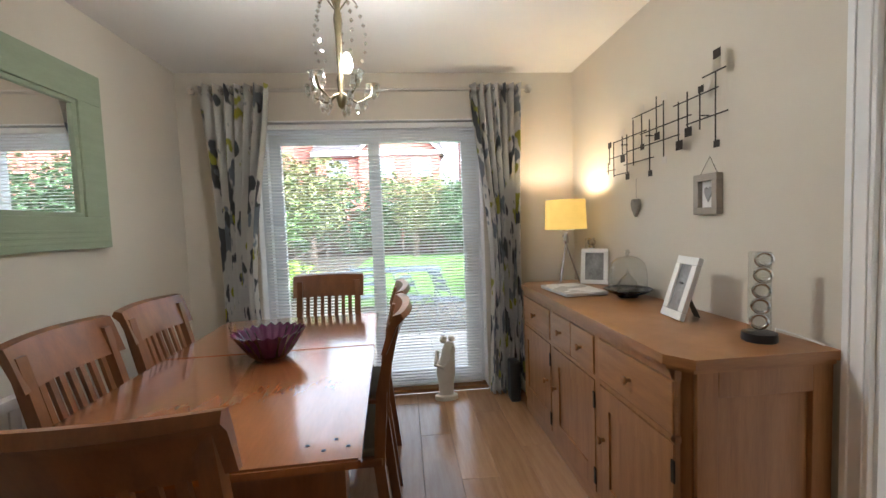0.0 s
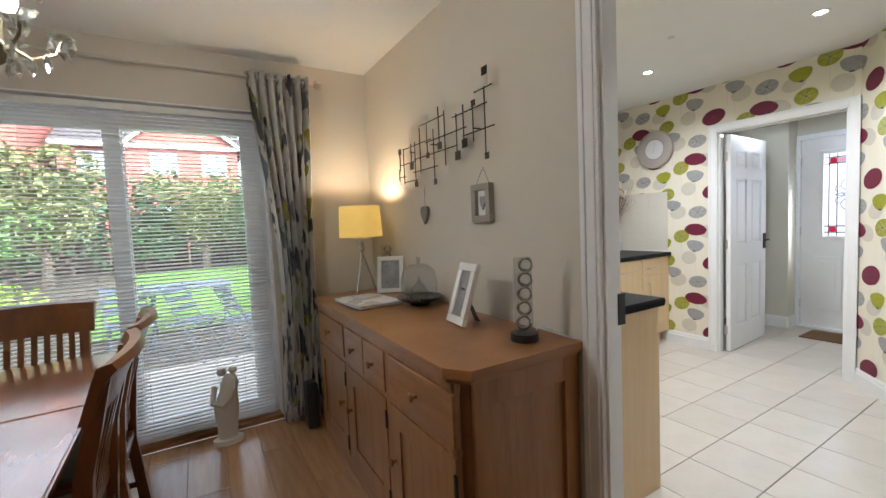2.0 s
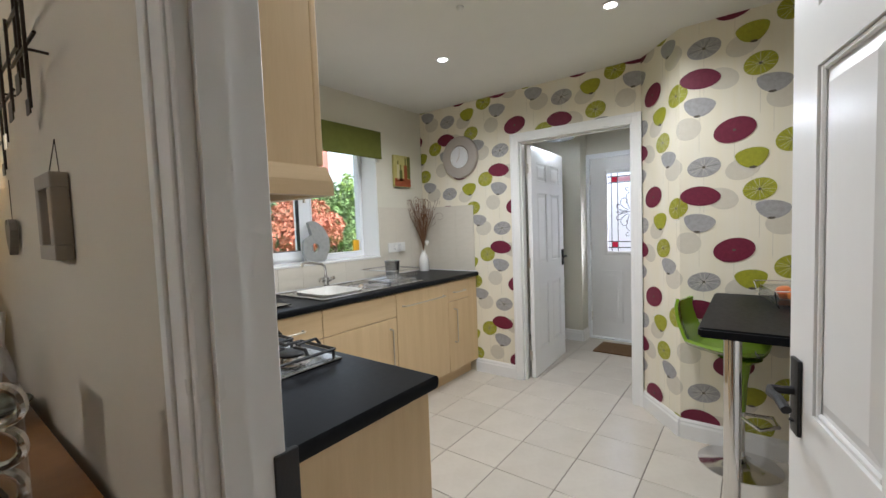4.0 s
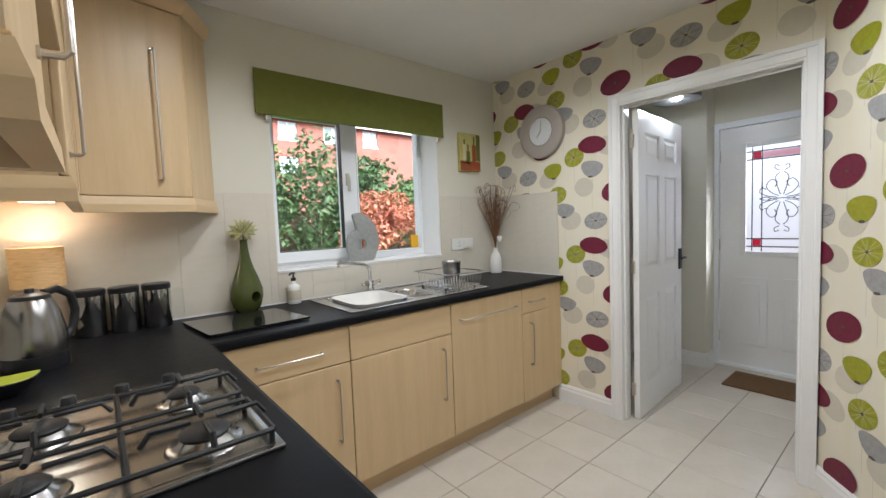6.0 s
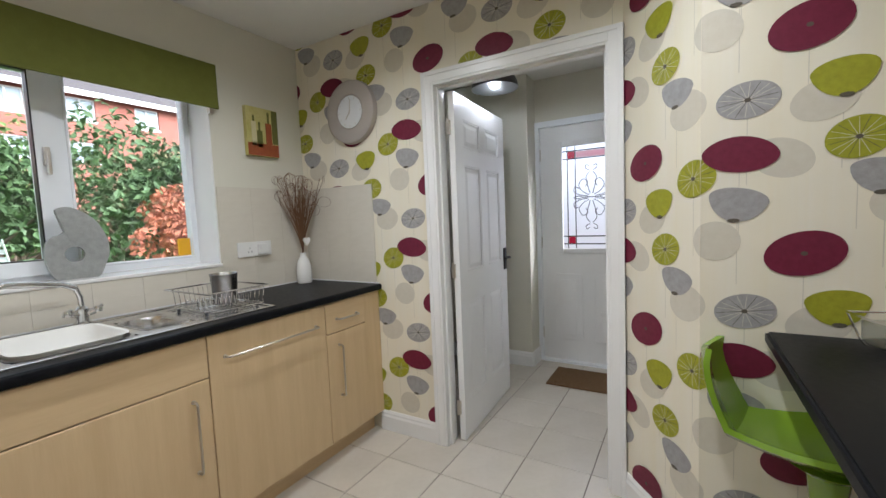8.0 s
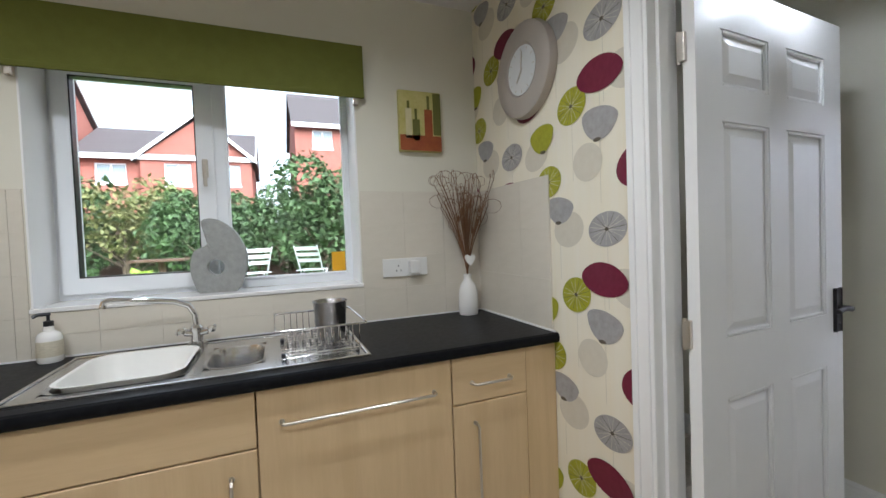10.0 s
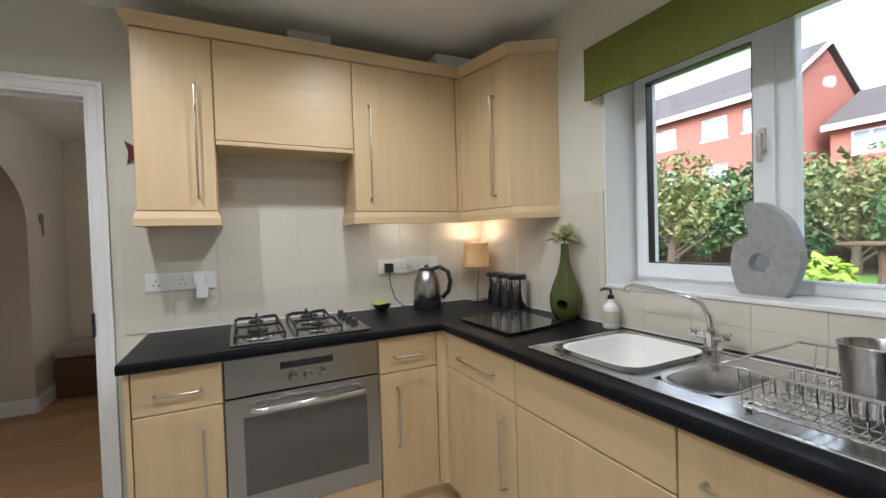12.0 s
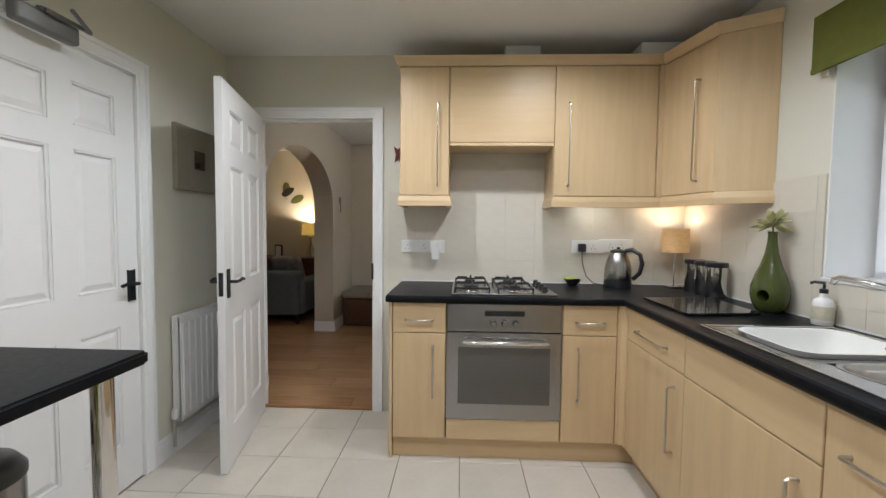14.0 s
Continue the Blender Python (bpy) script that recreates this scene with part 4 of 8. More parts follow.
# wire dish rack
rack = thing("dish_rack", 3.475, 2.925, Z1 + 0.012, label="chrome wire dish rack on the drainer", category="dish rack")
rw, rd, rh = 0.142, 0.175, 0.095
part("top_rim", tube([(-rw, -rd, rh), (rw, -rd, rh), (rw, rd, rh), (-rw, rd, rh)], 0.0035, 8, closed=True), CHROME, rack, "", True)
part("base_rim", tube([(-rw + 0.03, -rd + 0.02, 0.012), (rw - 0.02, -rd + 0.02, 0.012), (rw - 0.02, rd - 0.02, 0.012), (-rw + 0.03, rd - 0.02, 0.012)], 0.003, 8, closed=True), CHROME, rack, "", True)
for i in range(11):
    x = -rw + 0.035 + i * 0.0225
    part("wire", tube([(x, -rd, rh), (x, -rd + 0.018, 0.012), (x, -0.05, 0.012), (x, -0.045, 0.05), (x, -0.03, 0.05), (x, -0.025, 0.012), (x, 0.04, 0.012), (x, 0.045, 0.05), (x, 0.06, 0.05), (x, 0.065, 0.012), (x, rd - 0.018, 0.012), (x, rd, rh)], 0.0018, 5), CHROME, rack)
for fx in (-0.12, 0.12):
    for fy in (-0.11, 0.11):
        part("foot", lathe([(0.007, -0.004), (0.007, 0.01), (0, 0.01)], fx, fy, 0, 10), BLACK_PLASTIC, rack)
cup = thing("cutlery_pot", 3.525, 2.95, Z1 + 0.022, label="brushed steel cutlery pot standing in the dish rack", category="pot")
part("body", lathe([(0, 0), (0.048, 0), (0.050, 0.004), (0.060, 0.135), (0.063, 0.140), (0.061, 0.142), (0.057, 0.137), (0.047, 0.006), (0, 0.006)], seg=28), STEEL, cup, "", True)

soap = thing("soap_dispenser", 2.608, 3.23, Z1, label="clear and white soap bottle with a black pump", category="bottle")
part("body", lathe([(0, 0), (0.033, 0), (0.036, 0.006), (0.036, 0.085), (0.03, 0.10), (0.016, 0.108), (0.013, 0.125), (0, 0.125)], seg=20), WHITE_CERAMIC, soap, "", True)
part("paper_label", lathe([(0.0364, 0.022), (0.0367, 0.022), (0.0367, 0.075), (0.0364, 0.075)], seg=20), material("cream_label", (0.62, 0.57, 0.44), 0.7, second=(0.35, 0.32, 0.25), scale=60, amount=0.5, stretch=(1, 1, 5)), soap, "cream paper label")
pump = lathe([(0.014, 0.125), (0.014, 0.142), (0.005, 0.144), (0.005, 0.165), (0, 0.165)], seg=14)
tube([(0.006, 0, 0.166), (-0.02, -0.02, 0.168), (-0.03, -0.03, 0.162)], 0.006, 8, bm=pump)
part("pump", pump, BLACK_PLASTIC, soap, "black pump head", True)

vase = thing("green_vase", 2.36, 3.205, Z1, label="olive green glazed teardrop vase with a hole through it", category="vase")
prof = [(0, 0), (0.044, 0), (0.05, 0.004), (0.066, 0.03), (0.076, 0.07), (0.075, 0.11), (0.06, 0.16), (0.04, 0.21), (0.026, 0.26), (0.019, 0.31), (0.017, 0.345), (0.02, 0.352), (0.016, 0.352), (0.013, 0.34), (0, 0.33)]
prof = [(r_ * 1.08, z_ * 1.04) for r_, z_ in prof]
vb = part("body", lathe(prof, seg=40, squash=0.75), GREEN_GLAZE, vase, "", True)
hole = new("hole_cutter", bpy.data.meshes.new("hole_cutter"))
hb_ = bmesh.new()
tube([(0.012, -0.14, 0.078), (0.012, 0.14, 0.078)], 0.026, 24, bm=hb_)
hb_.to_mesh(hole.data)
hb_.free()
hole.parent = vase
cut = vb.modifiers.new("hole", "BOOLEAN")
cut.object, cut.solver = hole, "EXACT"
deps = bpy.context.evaluated_depsgraph_get()
drilled = bpy.data.meshes.new_from_object(vb.evaluated_get(deps))
vb.modifiers.clear()
vb.data = drilled
drilled.shade_smooth()
drilled.set_sharp_from_angle(angle=radians(35))
bpy.data.objects.remove(hole)
vase.rotation_euler = (0, 0, radians(18))
flower = thing("dried_flower", 2.36, 3.205, Z1 + 0.345, label="pale green many-petalled flower head in the vase", category="flower")
PETAL = material("pale_green_petal", (0.36, 0.36, 0.16), 0.7, second=(0.52, 0.48, 0.26), scale=30, amount=0.8)
rng = random.Random(4)
for k in range(44):
    el, az = rng.uniform(-0.45, 1.35), k * 2.399
    d = Vector((math.cos(az) * math.cos(el), math.sin(az) * math.cos(el), math.sin(el)))
    s_ = d.orthogonal().normalized() * 0.009
    c0, r_ = Vector((0, 0, 0.05)), rng.uniform(0.060, 0.092)
    pb = bmesh.new()
    n_ = d.cross(s_).normalized() * 0.002
    vs = [pb.verts.new(c0 + d * 0.01 + e) for e in (s_ * 0.5 + n_, -s_ * 0.5 + n_, -s_ * 0.5 - n_, s_ * 0.5 - n_)]
    ws = [pb.verts.new(c0 + d * r_ * 0.7 + e) for e in (s_ + n_, -s_ + n_, -s_ - n_, s_ - n_)]
    tip = pb.verts.new(c0 + d * r_ - Vector((0, 0, 0.006)))
    for i in range(4):
        j = (i + 1) % 4
        pb.faces.new((vs[i], vs[j], ws[j], ws[i]))
        pb.faces.new((ws[i], ws[j], tip))
    part("petal", pb, PETAL, flower)
part("stem", tube([(0, 0, -0.2), (0, 0, 0.05)], 0.003, 6), GREEN_GLAZE, flower)

board = thing("worktop_saver", 2.235, 2.975, Z1, label="black glass worktop saver board lying on the worktop", category="board")
bb = prism([(2.10 - 2.235, 2.755 - 2.975), (2.505 - 2.235, 2.765 - 2.975), (2.46 - 2.235, 3.10 - 2.975), (2.06 - 2.235, 3.12 - 2.975)], "z", 0.006, 0.014)
part("glass", bb, BLACK_GLASS, board)
for fx, fy in ((-0.11, -0.19), (0.23, -0.18), (0.19, 0.10), (-0.14, 0.12)):
    part("foot", lathe([(0.01, 0), (0.01, 0.006), (0, 0.006)], fx, fy, 0, 12), BLACK_PLASTIC, board)

can = thing("storage_canister", 1.753, 3.205, Z1, label="mirror-steel storage canister with a black lid", category="canister", group="canisters in the corner")
part("body", lathe([(0, 0), (0.044, 0), (0.046, 0.003), (0.046, 0.14), (0, 0.14)], seg=32), material("mirror_steel", (0.62, 0.61, 0.60), 0.09, 1.0, scale=5, amount=0.3), can, "", True)
part("lid", lathe([(0.047, 0.14), (0.048, 0.142), (0.048, 0.158), (0.044, 0.162), (0, 0.162)], seg=32), BLACK_PLASTIC, can, "black lid", True)
for piece in can.children:
    piece.data.transform(Matrix.Diagonal((1.15, 1.15, 1.2, 1)))
copy_thing(can, pose(1.868, 3.20, Z1))
copy_thing(can, pose(1.982, 3.195, Z1))

tl = thing("table_lamp", 1.615, 3.155, Z1, label="lit table lamp with a woven shade on a slim steel stem", category="lamp")
part("base", box(-0.045, 0.045, -0.045, 0.045, 0, 0.014, 0.003), CHROME, tl, "square steel base")
part("stem", tube([(0, 0, 0.014), (0, 0, 0.27)], 0.005, 10), CHROME, tl, "", True)
SHADE_K = material("lit_woven_shade", (0.62, 0.42, 0.22), 0.7, second=(0.40, 0.24, 0.10), scale=26, amount=0.9, stretch=(1, 1, 9), bump=0.4, bump_scale=100, glow=(0.9, 0.5, 0.18), strength=0.22)
part("shade", lathe([(0.078, 0.228), (0.079, 0.23), (0.079, 0.378), (0.077, 0.378), (0.076, 0.23)], seg=36), SHADE_K, tl, "woven straw shade", True)
lamp("kitchen_lamp_bulb", "POINT", (1.615, 3.155, Z1 + 0.33), 1.7, WARM, radius=0.025)

kettle = thing("electric_kettle", 1.62, 2.80, Z1, turn=20, label="brushed steel electric kettle with black handle and base", category="kettle")
part("base", lathe([(0, 0), (0.082, 0), (0.084, 0.006), (0.082, 0.05), (0, 0.05)], seg=32), BLACK_PLASTIC, kettle, "black plastic base", True)
part("body", lathe([(0.081, 0.05), (0.083, 0.07), (0.08, 0.12), (0.07, 0.17), (0.058, 0.205), (0.05, 0.222), (0, 0.222)], seg=36), STEEL, kettle, "", True)
part("lid", lathe([(0.05, 0.222), (0.048, 0.234), (0.03, 0.242), (0.012, 0.243), (0.011, 0.256), (0, 0.258)], seg=28), BLACK_PLASTIC, kettle, "black lid", True)
part("handle", tube([(0.04, 0.02, 0.235), (0.075, 0.04, 0.243), (0.118, 0.062, 0.215), (0.13, 0.068, 0.16), (0.118, 0.062, 0.10), (0.082, 0.045, 0.06)], 0.013, 12), BLACK_PLASTIC, kettle, "black loop handle", True)
part("spout", prism([(-0.02, -0.028), (0.02, -0.028), (0.0, -0.055)], "z", 0.165, 0.222), STEEL, kettle)

fb = thing("fruit_dish", 1.582, 2.525, Z1, turn=8, label="small boat-shaped black dish, bright lime green inside", category="bowl")
boat = lathe([(0, 0), (0.03, 0), (0.036, 0.006), (0.058, 0.026), (0.072, 0.044), (0.069, 0.045), (0.053, 0.028), (0.03, 0.010), (0, 0.008)], seg=28, squash=0.72)
glaze = lathe([(0.0685, 0.0455), (0.0525, 0.029), (0.0295, 0.011), (0, 0.009)], seg=28, squash=0.72)
for shape in (boat, glaze):
    for v in shape.verts:
        v.co.z += 0.9 * max(0.0, abs(v.co.x) - 0.03) ** 2 * 6
part("shell", boat, BLACK_PLASTIC, fb, "", True)
part("inside_glaze", glaze, material("lime_green_glaze", (0.42, 0.47, 0.02), 0.3, scale=12), fb, "bright lime green inside", True)
kp = thing("kettle_plug", WALL_W + 0.018, 2.60, 1.165, label="black mains plug in the socket with a hanging lead", category="plug")
part("plug", box(0, 0.036, -0.024, 0.024, -0.027, 0.027, 0.005), BLACK_PLASTIC, kp)
part("lead", tube([(0.02, 0, -0.027), (0.024, 0.003, -0.10), (0.03, 0.03, -0.19), (0.05, 0.07, -0.232), (0.075, 0.13, -0.238)], 0.0032, 6), BLACK_PLASTIC, kp, "", True)

# window sill ornament, vase with dried stems, pictures
ring = thing("ring_ornament", 3.12, 3.375, WZ0 + 0.003, turn=-8, label="grey textured swirl ornament with a round hole", category="ornament")
rough_line = [(0.07, 0.0), (0.098, 0.05), (0.118, 0.11), (0.110, 0.185), (0.072, 0.262), (0.0, 0.312), (-0.052, 0.302), (-0.036, 0.25), (-0.032, 0.205), (-0.083, 0.178), (-0.100, 0.115), (-0.093, 0.058), (-0.066, 0.0), (0.0, -0.001)]
outer = []
for i in range(42):
    j, f = divmod(i / 3, 1)
    p0, p1, p2, p3 = (Vector(rough_line[(int(j) + q) % 14]) for q in (-1, 0, 1, 2))
    outer.append(tuple(0.5 * (2 * p1 + (p2 - p0) * f + (2 * p0 - 5 * p1 + 4 * p2 - p3) * f * f + (3 * p1 - p0 - 3 * p2 + p3) * f ** 3)))
inner = []
for u, v in outer:
    d_ = math.atan2(v - 0.108, u + 0.003)
    inner.append((-0.003 + 0.034 * math.cos(d_), 0.108 + 0.034 * math.sin(d_)))
ob_ = bmesh.new()
rows_ = [[ob_.verts.new((u, y, v)) for u, v in pts] for pts, y in ((inner, -0.018), (outer, -0.018), (outer, 0.018), (inner, 0.018))]
mids = [[ob_.verts.new(((p[0] + q[0]) / 2, y, (p[1] + q[1]) / 2)) for p, q in zip(inner, outer)] for y in (-0.026, 0.026)]
seq = [rows_[0], mids[0], rows_[1], rows_[2], mids[1], rows_[3]]
for k in range(6):
    lo, hi = seq[k], seq[(k + 1) % 6]
    for i in range(42):
        j = (i + 1) % 42
        ob_.faces.new((lo[i], lo[j], hi[j], hi[i]))
bmesh.ops.recalc_face_normals(ob_, faces=ob_.faces[:])
part("swirl", ob_, STONE_GREY, ring, "", True)
solid("yellow_card", box(3.612, 3.676, 3.497, 3.5085, WZ0 + 0.053, WZ0 + 0.148, 0.001), YELLOW, "bright yellow card stuck to the window pane", "card")

wv = thing("white_vase", 4.212, 3.195, Z1, label="white ceramic bottle vase on the worktop", category="vase")
part("body", lathe([(0, 0), (0.044, 0), (0.047, 0.006), (0.048, 0.06), (0.046, 0.11), (0.036, 0.145), (0.022, 0.165), (0.018, 0.18), (0.02, 0.196), (0.015, 0.197), (0.012, 0.17), (0, 0.17)], seg=32), WHITE_CERAMIC, wv, "", True)
tw = thing("dried_bouquet", 4.212, 3.195, Z1 + 0.19, label="bunch of brown dried curly stems in a white vase", category="dried flowers")
rng = random.Random(11)
for k in range(64):
    az, lean = rng.uniform(0, 6.28), rng.uniform(0.02, 0.30)
    ln = rng.uniform(0.26, 0.50)
    dx, dy = math.cos(az) * lean, math.sin(az) * lean
    lim = lambda v, lo, hi: max(lo, min(hi, v))
    pts = []
    for i in range(9):
        f = i / 8
        pts.append((lim(dx * f ** 1.7 * ln * 1.35, -0.3, 0.105), lim(dy * f ** 1.7 * ln * 1.35, -0.3, 0.072), -0.02 + ln * f))
    curl, turn_ = rng.uniform(0.012, 0.055), rng.uniform(0, 6.28)
    tipx, tipy, tipz = pts[-1]
    for i in range(1, 9):
        a = i / 8 * 5.2
        pts.append((lim(tipx + curl * (1 - math.cos(a)) * math.cos(turn_), -0.3, 0.108), lim(tipy + curl * (1 - math.cos(a)) * math.sin(turn_), -0.3, 0.075), tipz + curl * math.sin(a) * 0.8))
    part("stem", tube(pts, 0.0022, 5, r_end=0.0008), TWIG, tw)
for k in range(5):
    az = k * 1.3
    part("seed_head", lathe([(0, 0), (0.007, 0.006), (0.008, 0.022), (0.003, 0.035), (0, 0.036)], 0.035 * math.cos(az), 0.03 * math.sin(az), 0.2 + 0.03 * k, 8), TWIG, tw)
HEART = [(0.0, -0.03), (0.02, -0.008), (0.027, 0.008), (0.024, 0.02), (0.013, 0.024), (0.0, 0.014), (-0.013, 0.024), (-0.024, 0.02), (-0.027, 0.008), (-0.02, -0.008)]
hk = prism([(4.205 + u, Z1 + 0.27 + v) for u, v in HEART], "y", 3.142, 3.15)
solid("hanging_heart", hk, WHITE_CERAMIC, "small white heart tied to the dried stems", "ornament")

cv = thing("canvas_picture", 4.02, 3.262, 1.715, label="small canvas painting of bottles in olive and rust", category="picture")
part("canvas", box(-0.106, 0.106, -0.012, 0.016, 0, 0.285, 0.003), material("olive_canvas", (0.42, 0.38, 0.10), 0.75, second=(0.55, 0.50, 0.22), scale=14, amount=0.9), cv)
RUST = material("rust_paint", (0.25, 0.055, 0.02), 0.7, second=(0.33, 0.10, 0.03), scale=30, amount=0.8)
OLIVE = material("dark_olive_paint", (0.13, 0.13, 0.03), 0.7, scale=30)
IVORY = material("ivory_paint", (0.60, 0.55, 0.32), 0.7, scale=30)
for name, mat, x0, x1, z0, z1 in (("paint_table", RUST, -0.104, 0.104, 0.003, 0.075), ("paint_bottle", RUST, 0.02, 0.06, 0.075, 0.20), ("paint_band", OLIVE, 0.065, 0.104, 0.08, 0.28), ("paint_jar", OLIVE, -0.04, -0.005, 0.05, 0.15), ("paint_glass", IVORY, -0.075, -0.045, 0.06, 0.20), ("paint_neck", OLIVE, -0.066, -0.054, 0.20, 0.235), ("paint_neck", OLIVE, 0.034, 0.047, 0.20, 0.265), ("paint_neck", OLIVE, -0.029, -0.017, 0.15, 0.20)):
    part(name, box(x0, x1, -0.0145, -0.012, z0, z1), mat, cv)

ck = thing("wall_clock", WALL_E, 2.805, 1.96, label="round wall clock with a broad grey-beige rim", category="clock")


def disc_x(profile, seg=40):
    b = lathe(profile, seg=seg)
    bmesh.ops.transform(b, matrix=Matrix.Rotation(radians(-90), 4, "Y"), verts=b.verts)
    return b


part("rim", disc_x([(0.188, 0.001), (0.19, 0.01), (0.185, 0.034), (0.17, 0.042), (0.105, 0.038), (0.098, 0.030), (0.0, 0.030)]), material("taupe_clock_rim", (0.42, 0.38, 0.34), 0.4, scale=6, amount=0.4), ck, "", True)
part("dial", disc_x([(0.096, 0.031), (0.096, 0.0335), (0, 0.0335)]), material("white_dial", (0.72, 0.74, 0.75), 0.4, scale=6, amount=0.2), ck, "white dial", True)
for a, ln, w_ in ((218, 0.052, 0.003), (6, 0.075, 0.0022)):
    hb2 = box(-0.036, -0.0345, -w_, w_, -0.012, ln)
    bmesh.ops.transform(hb2, matrix=Matrix.Rotation(radians(a), 4, "X"), verts=hb2.verts)
    part("hand_bar", hb2, SATIN, ck, "slim grey pointer")
for k in range(12):
    mk = box(-0.0352, -0.0345, -0.0016, 0.0016, 0.078, 0.089)
    bmesh.ops.transform(mk, matrix=Matrix.Rotation(radians(30 * k), 4, "X"), verts=mk.verts)
    part("hour_mark", mk, SATIN, ck)


def socket(name, m, label, gangs=2, plug=False):
    """A double wall socket facing -y in its own frame."""
    s = tagged(new(name), label, "socket")
    s.matrix_basis = m
    w = 0.073 * gangs / 2 + 0.037 if gangs > 1 else 0.043
    part("plate", box(-w, w, -0.009, 0, -0.043, 0.043, 0.003), WHITE_PLASTIC, s)
    for g in range(gangs):
        cx = (g - (gangs - 1) / 2) * 0.07
        part("switch", box(cx + 0.012 - 0.006, cx + 0.012 + 0.006, -0.013, -0.009, 0.018, 0.034, 0.002), WHITE_PLASTIC, s)
        for dx, dz in ((0, 0.008), (-0.011, -0.014), (0.011, -0.014)):
            part("pin_hole", box(cx + dx - 0.002, cx + dx + 0.002, -0.0096, -0.0088, dz - 0.004, dz + 0.004), BLACK_PLASTIC, s)
    if plug:
        part("plug", box(0.012, 0.062, -0.045, -0.009, -0.03, 0.03, 0.006), WHITE_PLASTIC, s, "white plug")
    return s


socket("wall_socket", pose(3.92, WALL_N - 0.008, 1.165), "white double socket with a plug on the tiles", plug=True)
FACE_E = (0, 0, 90)
socket("wall_socket", pose(WALL_W + 0.008, 1.575, 1.16, *FACE_E), "white double socket with a white adapter plugged in", plug=True)
socket("wall_switch", pose(WALL_W + 0.008, 1.43, 1.16, *FACE_E), "white single switch plate beside the doorway", gangs=1)
socket("wall_socket", pose(WALL_W + 0.008, 2.645, 1.17, *FACE_E), "white double socket behind the kettle")
socket("wall_socket", pose(WALL_W + 0.008, 2.83, 1.18, *FACE_E), "white double socket behind the kettle")
ad = box(WALL_W + 0.03, WALL_W + 0.07, 1.60, 1.65, 1.075, 1.155, 0.006)
solid("plug_adapter", ad, WHITE_PLASTIC, "white plug adapter hanging from the socket", "adapter")
bt = thing("butterfly_ornament", WALL_W + 0.004, 1.37, 1.78, label="dark red metal butterfly on the wall", category="ornament")
for s in (-1, 1):
    part("wing", prism([(0.0, -0.03), (s * 0.03, -0.055), (s * 0.024, 0.0), (s * 0.038, 0.055), (0.0, 0.03)], "x", 0.002, 0.006), material("dark_red_metal", (0.10, 0.012, 0.012), 0.4, 0.5), bt)
part("wing_body", tube([(0.004, 0, -0.045), (0.004, 0, 0.045)], 0.004, 8), IRON_DARK, bt)

# breakfast bar, stool, bin, radiator and wall things on the south side
bar = thing("breakfast_bar", 3.62, 0.5, 0, label="black laminate breakfast bar on a chrome leg", category="table")
bt_ = prism([(3.08 - 3.62, WALL_S + 0.002 - 0.5), (SIDE_X - 0.002 - 3.62, WALL_S + 0.002 - 0.5), (SIDE_X - 0.002 - 3.62, 0.345)] + [(u - 3.62, v - 0.5) for u, v in arc(3.10, 0.825, 0.02, 90, 180, 5)], "z", 0.866, 0.906)
bmesh.ops.bevel(bt_, geom=[e for e in bt_.edges if abs(e.verts[0].co.z - e.verts[1].co.z) < 1e-6], offset=0.008, segments=3, affect="EDGES")
part("top", bt_, WORKTOP, bar, "black laminate top", True)
part("leg", lathe([(0.03, 0.015), (0.03, 0.866)], 3.13 - 3.62, 0.73 - 0.5, 0, 28), CHROME, bar, "chrome tubular leg", True)
part("foot_plate", lathe([(0.05, 0), (0.05, 0.006), (0.036, 0.014), (0.032, 0.03), (0, 0.03)], 3.13 - 3.62, 0.73 - 0.5, 0, 28), CHROME, bar, "", True)

stool = thing("bar_stool", 3.838, 0.723, 0, turn=-16, label="lime green moulded bar stool on a chrome pedestal", category="stool")
part("base_plate", lathe([(0.19, 0), (0.19, 0.006), (0.12, 0.016), (0.05, 0.03), (0.03, 0.05), (0, 0.05)], seg=40), CHROME, stool, "round chrome base", True)
part("pedestal", lathe([(0.026, 0.04), (0.026, 0.30), (0.024, 0.302), (0.024, 0.31)], seg=20), CHROME, stool, "", True)
part("pedestal_cover", lathe([(0.027, 0.302), (0.029, 0.31), (0.036, 0.45), (0.05, 0.56), (0.075, 0.60), (0, 0.602)], seg=24), LIME_PLASTIC, stool, "lime green plastic pedestal cover", True)
part("foot_rest", tube([(0.02, 0, 0.28), (0.10, -0.12, 0.27), (0.0, -0.17, 0.27), (-0.10, -0.12, 0.27), (-0.02, 0, 0.28)], 0.009, 10), CHROME, stool, "", True)
shell = bmesh.new()
rows_ = []
for i in range(13):
    f = i / 12
    if f < 0.5:
        y, z = -0.19 + f / 0.5 * 0.32, 0.615 - 0.02 * math.sin(f / 0.5 * 3.14)
    else:
        g = (f - 0.5) / 0.5
        y, z = 0.13 + 0.09 * math.sin(g * 1.5), 0.615 + 0.25 * g
    w = 0.165 * (1 - 0.25 * max(0, f - 0.6) ** 1.0 - (0.10 if i in (0, 12) else 0))
    row = []
    for k in range(9):
        s_ = k / 4 - 1
        lift = 0.055 * abs(s_) ** 2.5
        fwd = -0.07 * abs(s_) ** 2 * max(0, f - 0.45)
        row.append((w * s_, y + fwd, z + lift * (1 - max(0, f - 0.5))))
    rows_.append(row)
vsh = [[shell.verts.new(p) for p in row] for row in rows_]
for i in range(12):
    for k in range(8):
        shell.faces.new((vsh[i][k], vsh[i][k + 1], vsh[i + 1][k + 1], vsh[i + 1][k]))
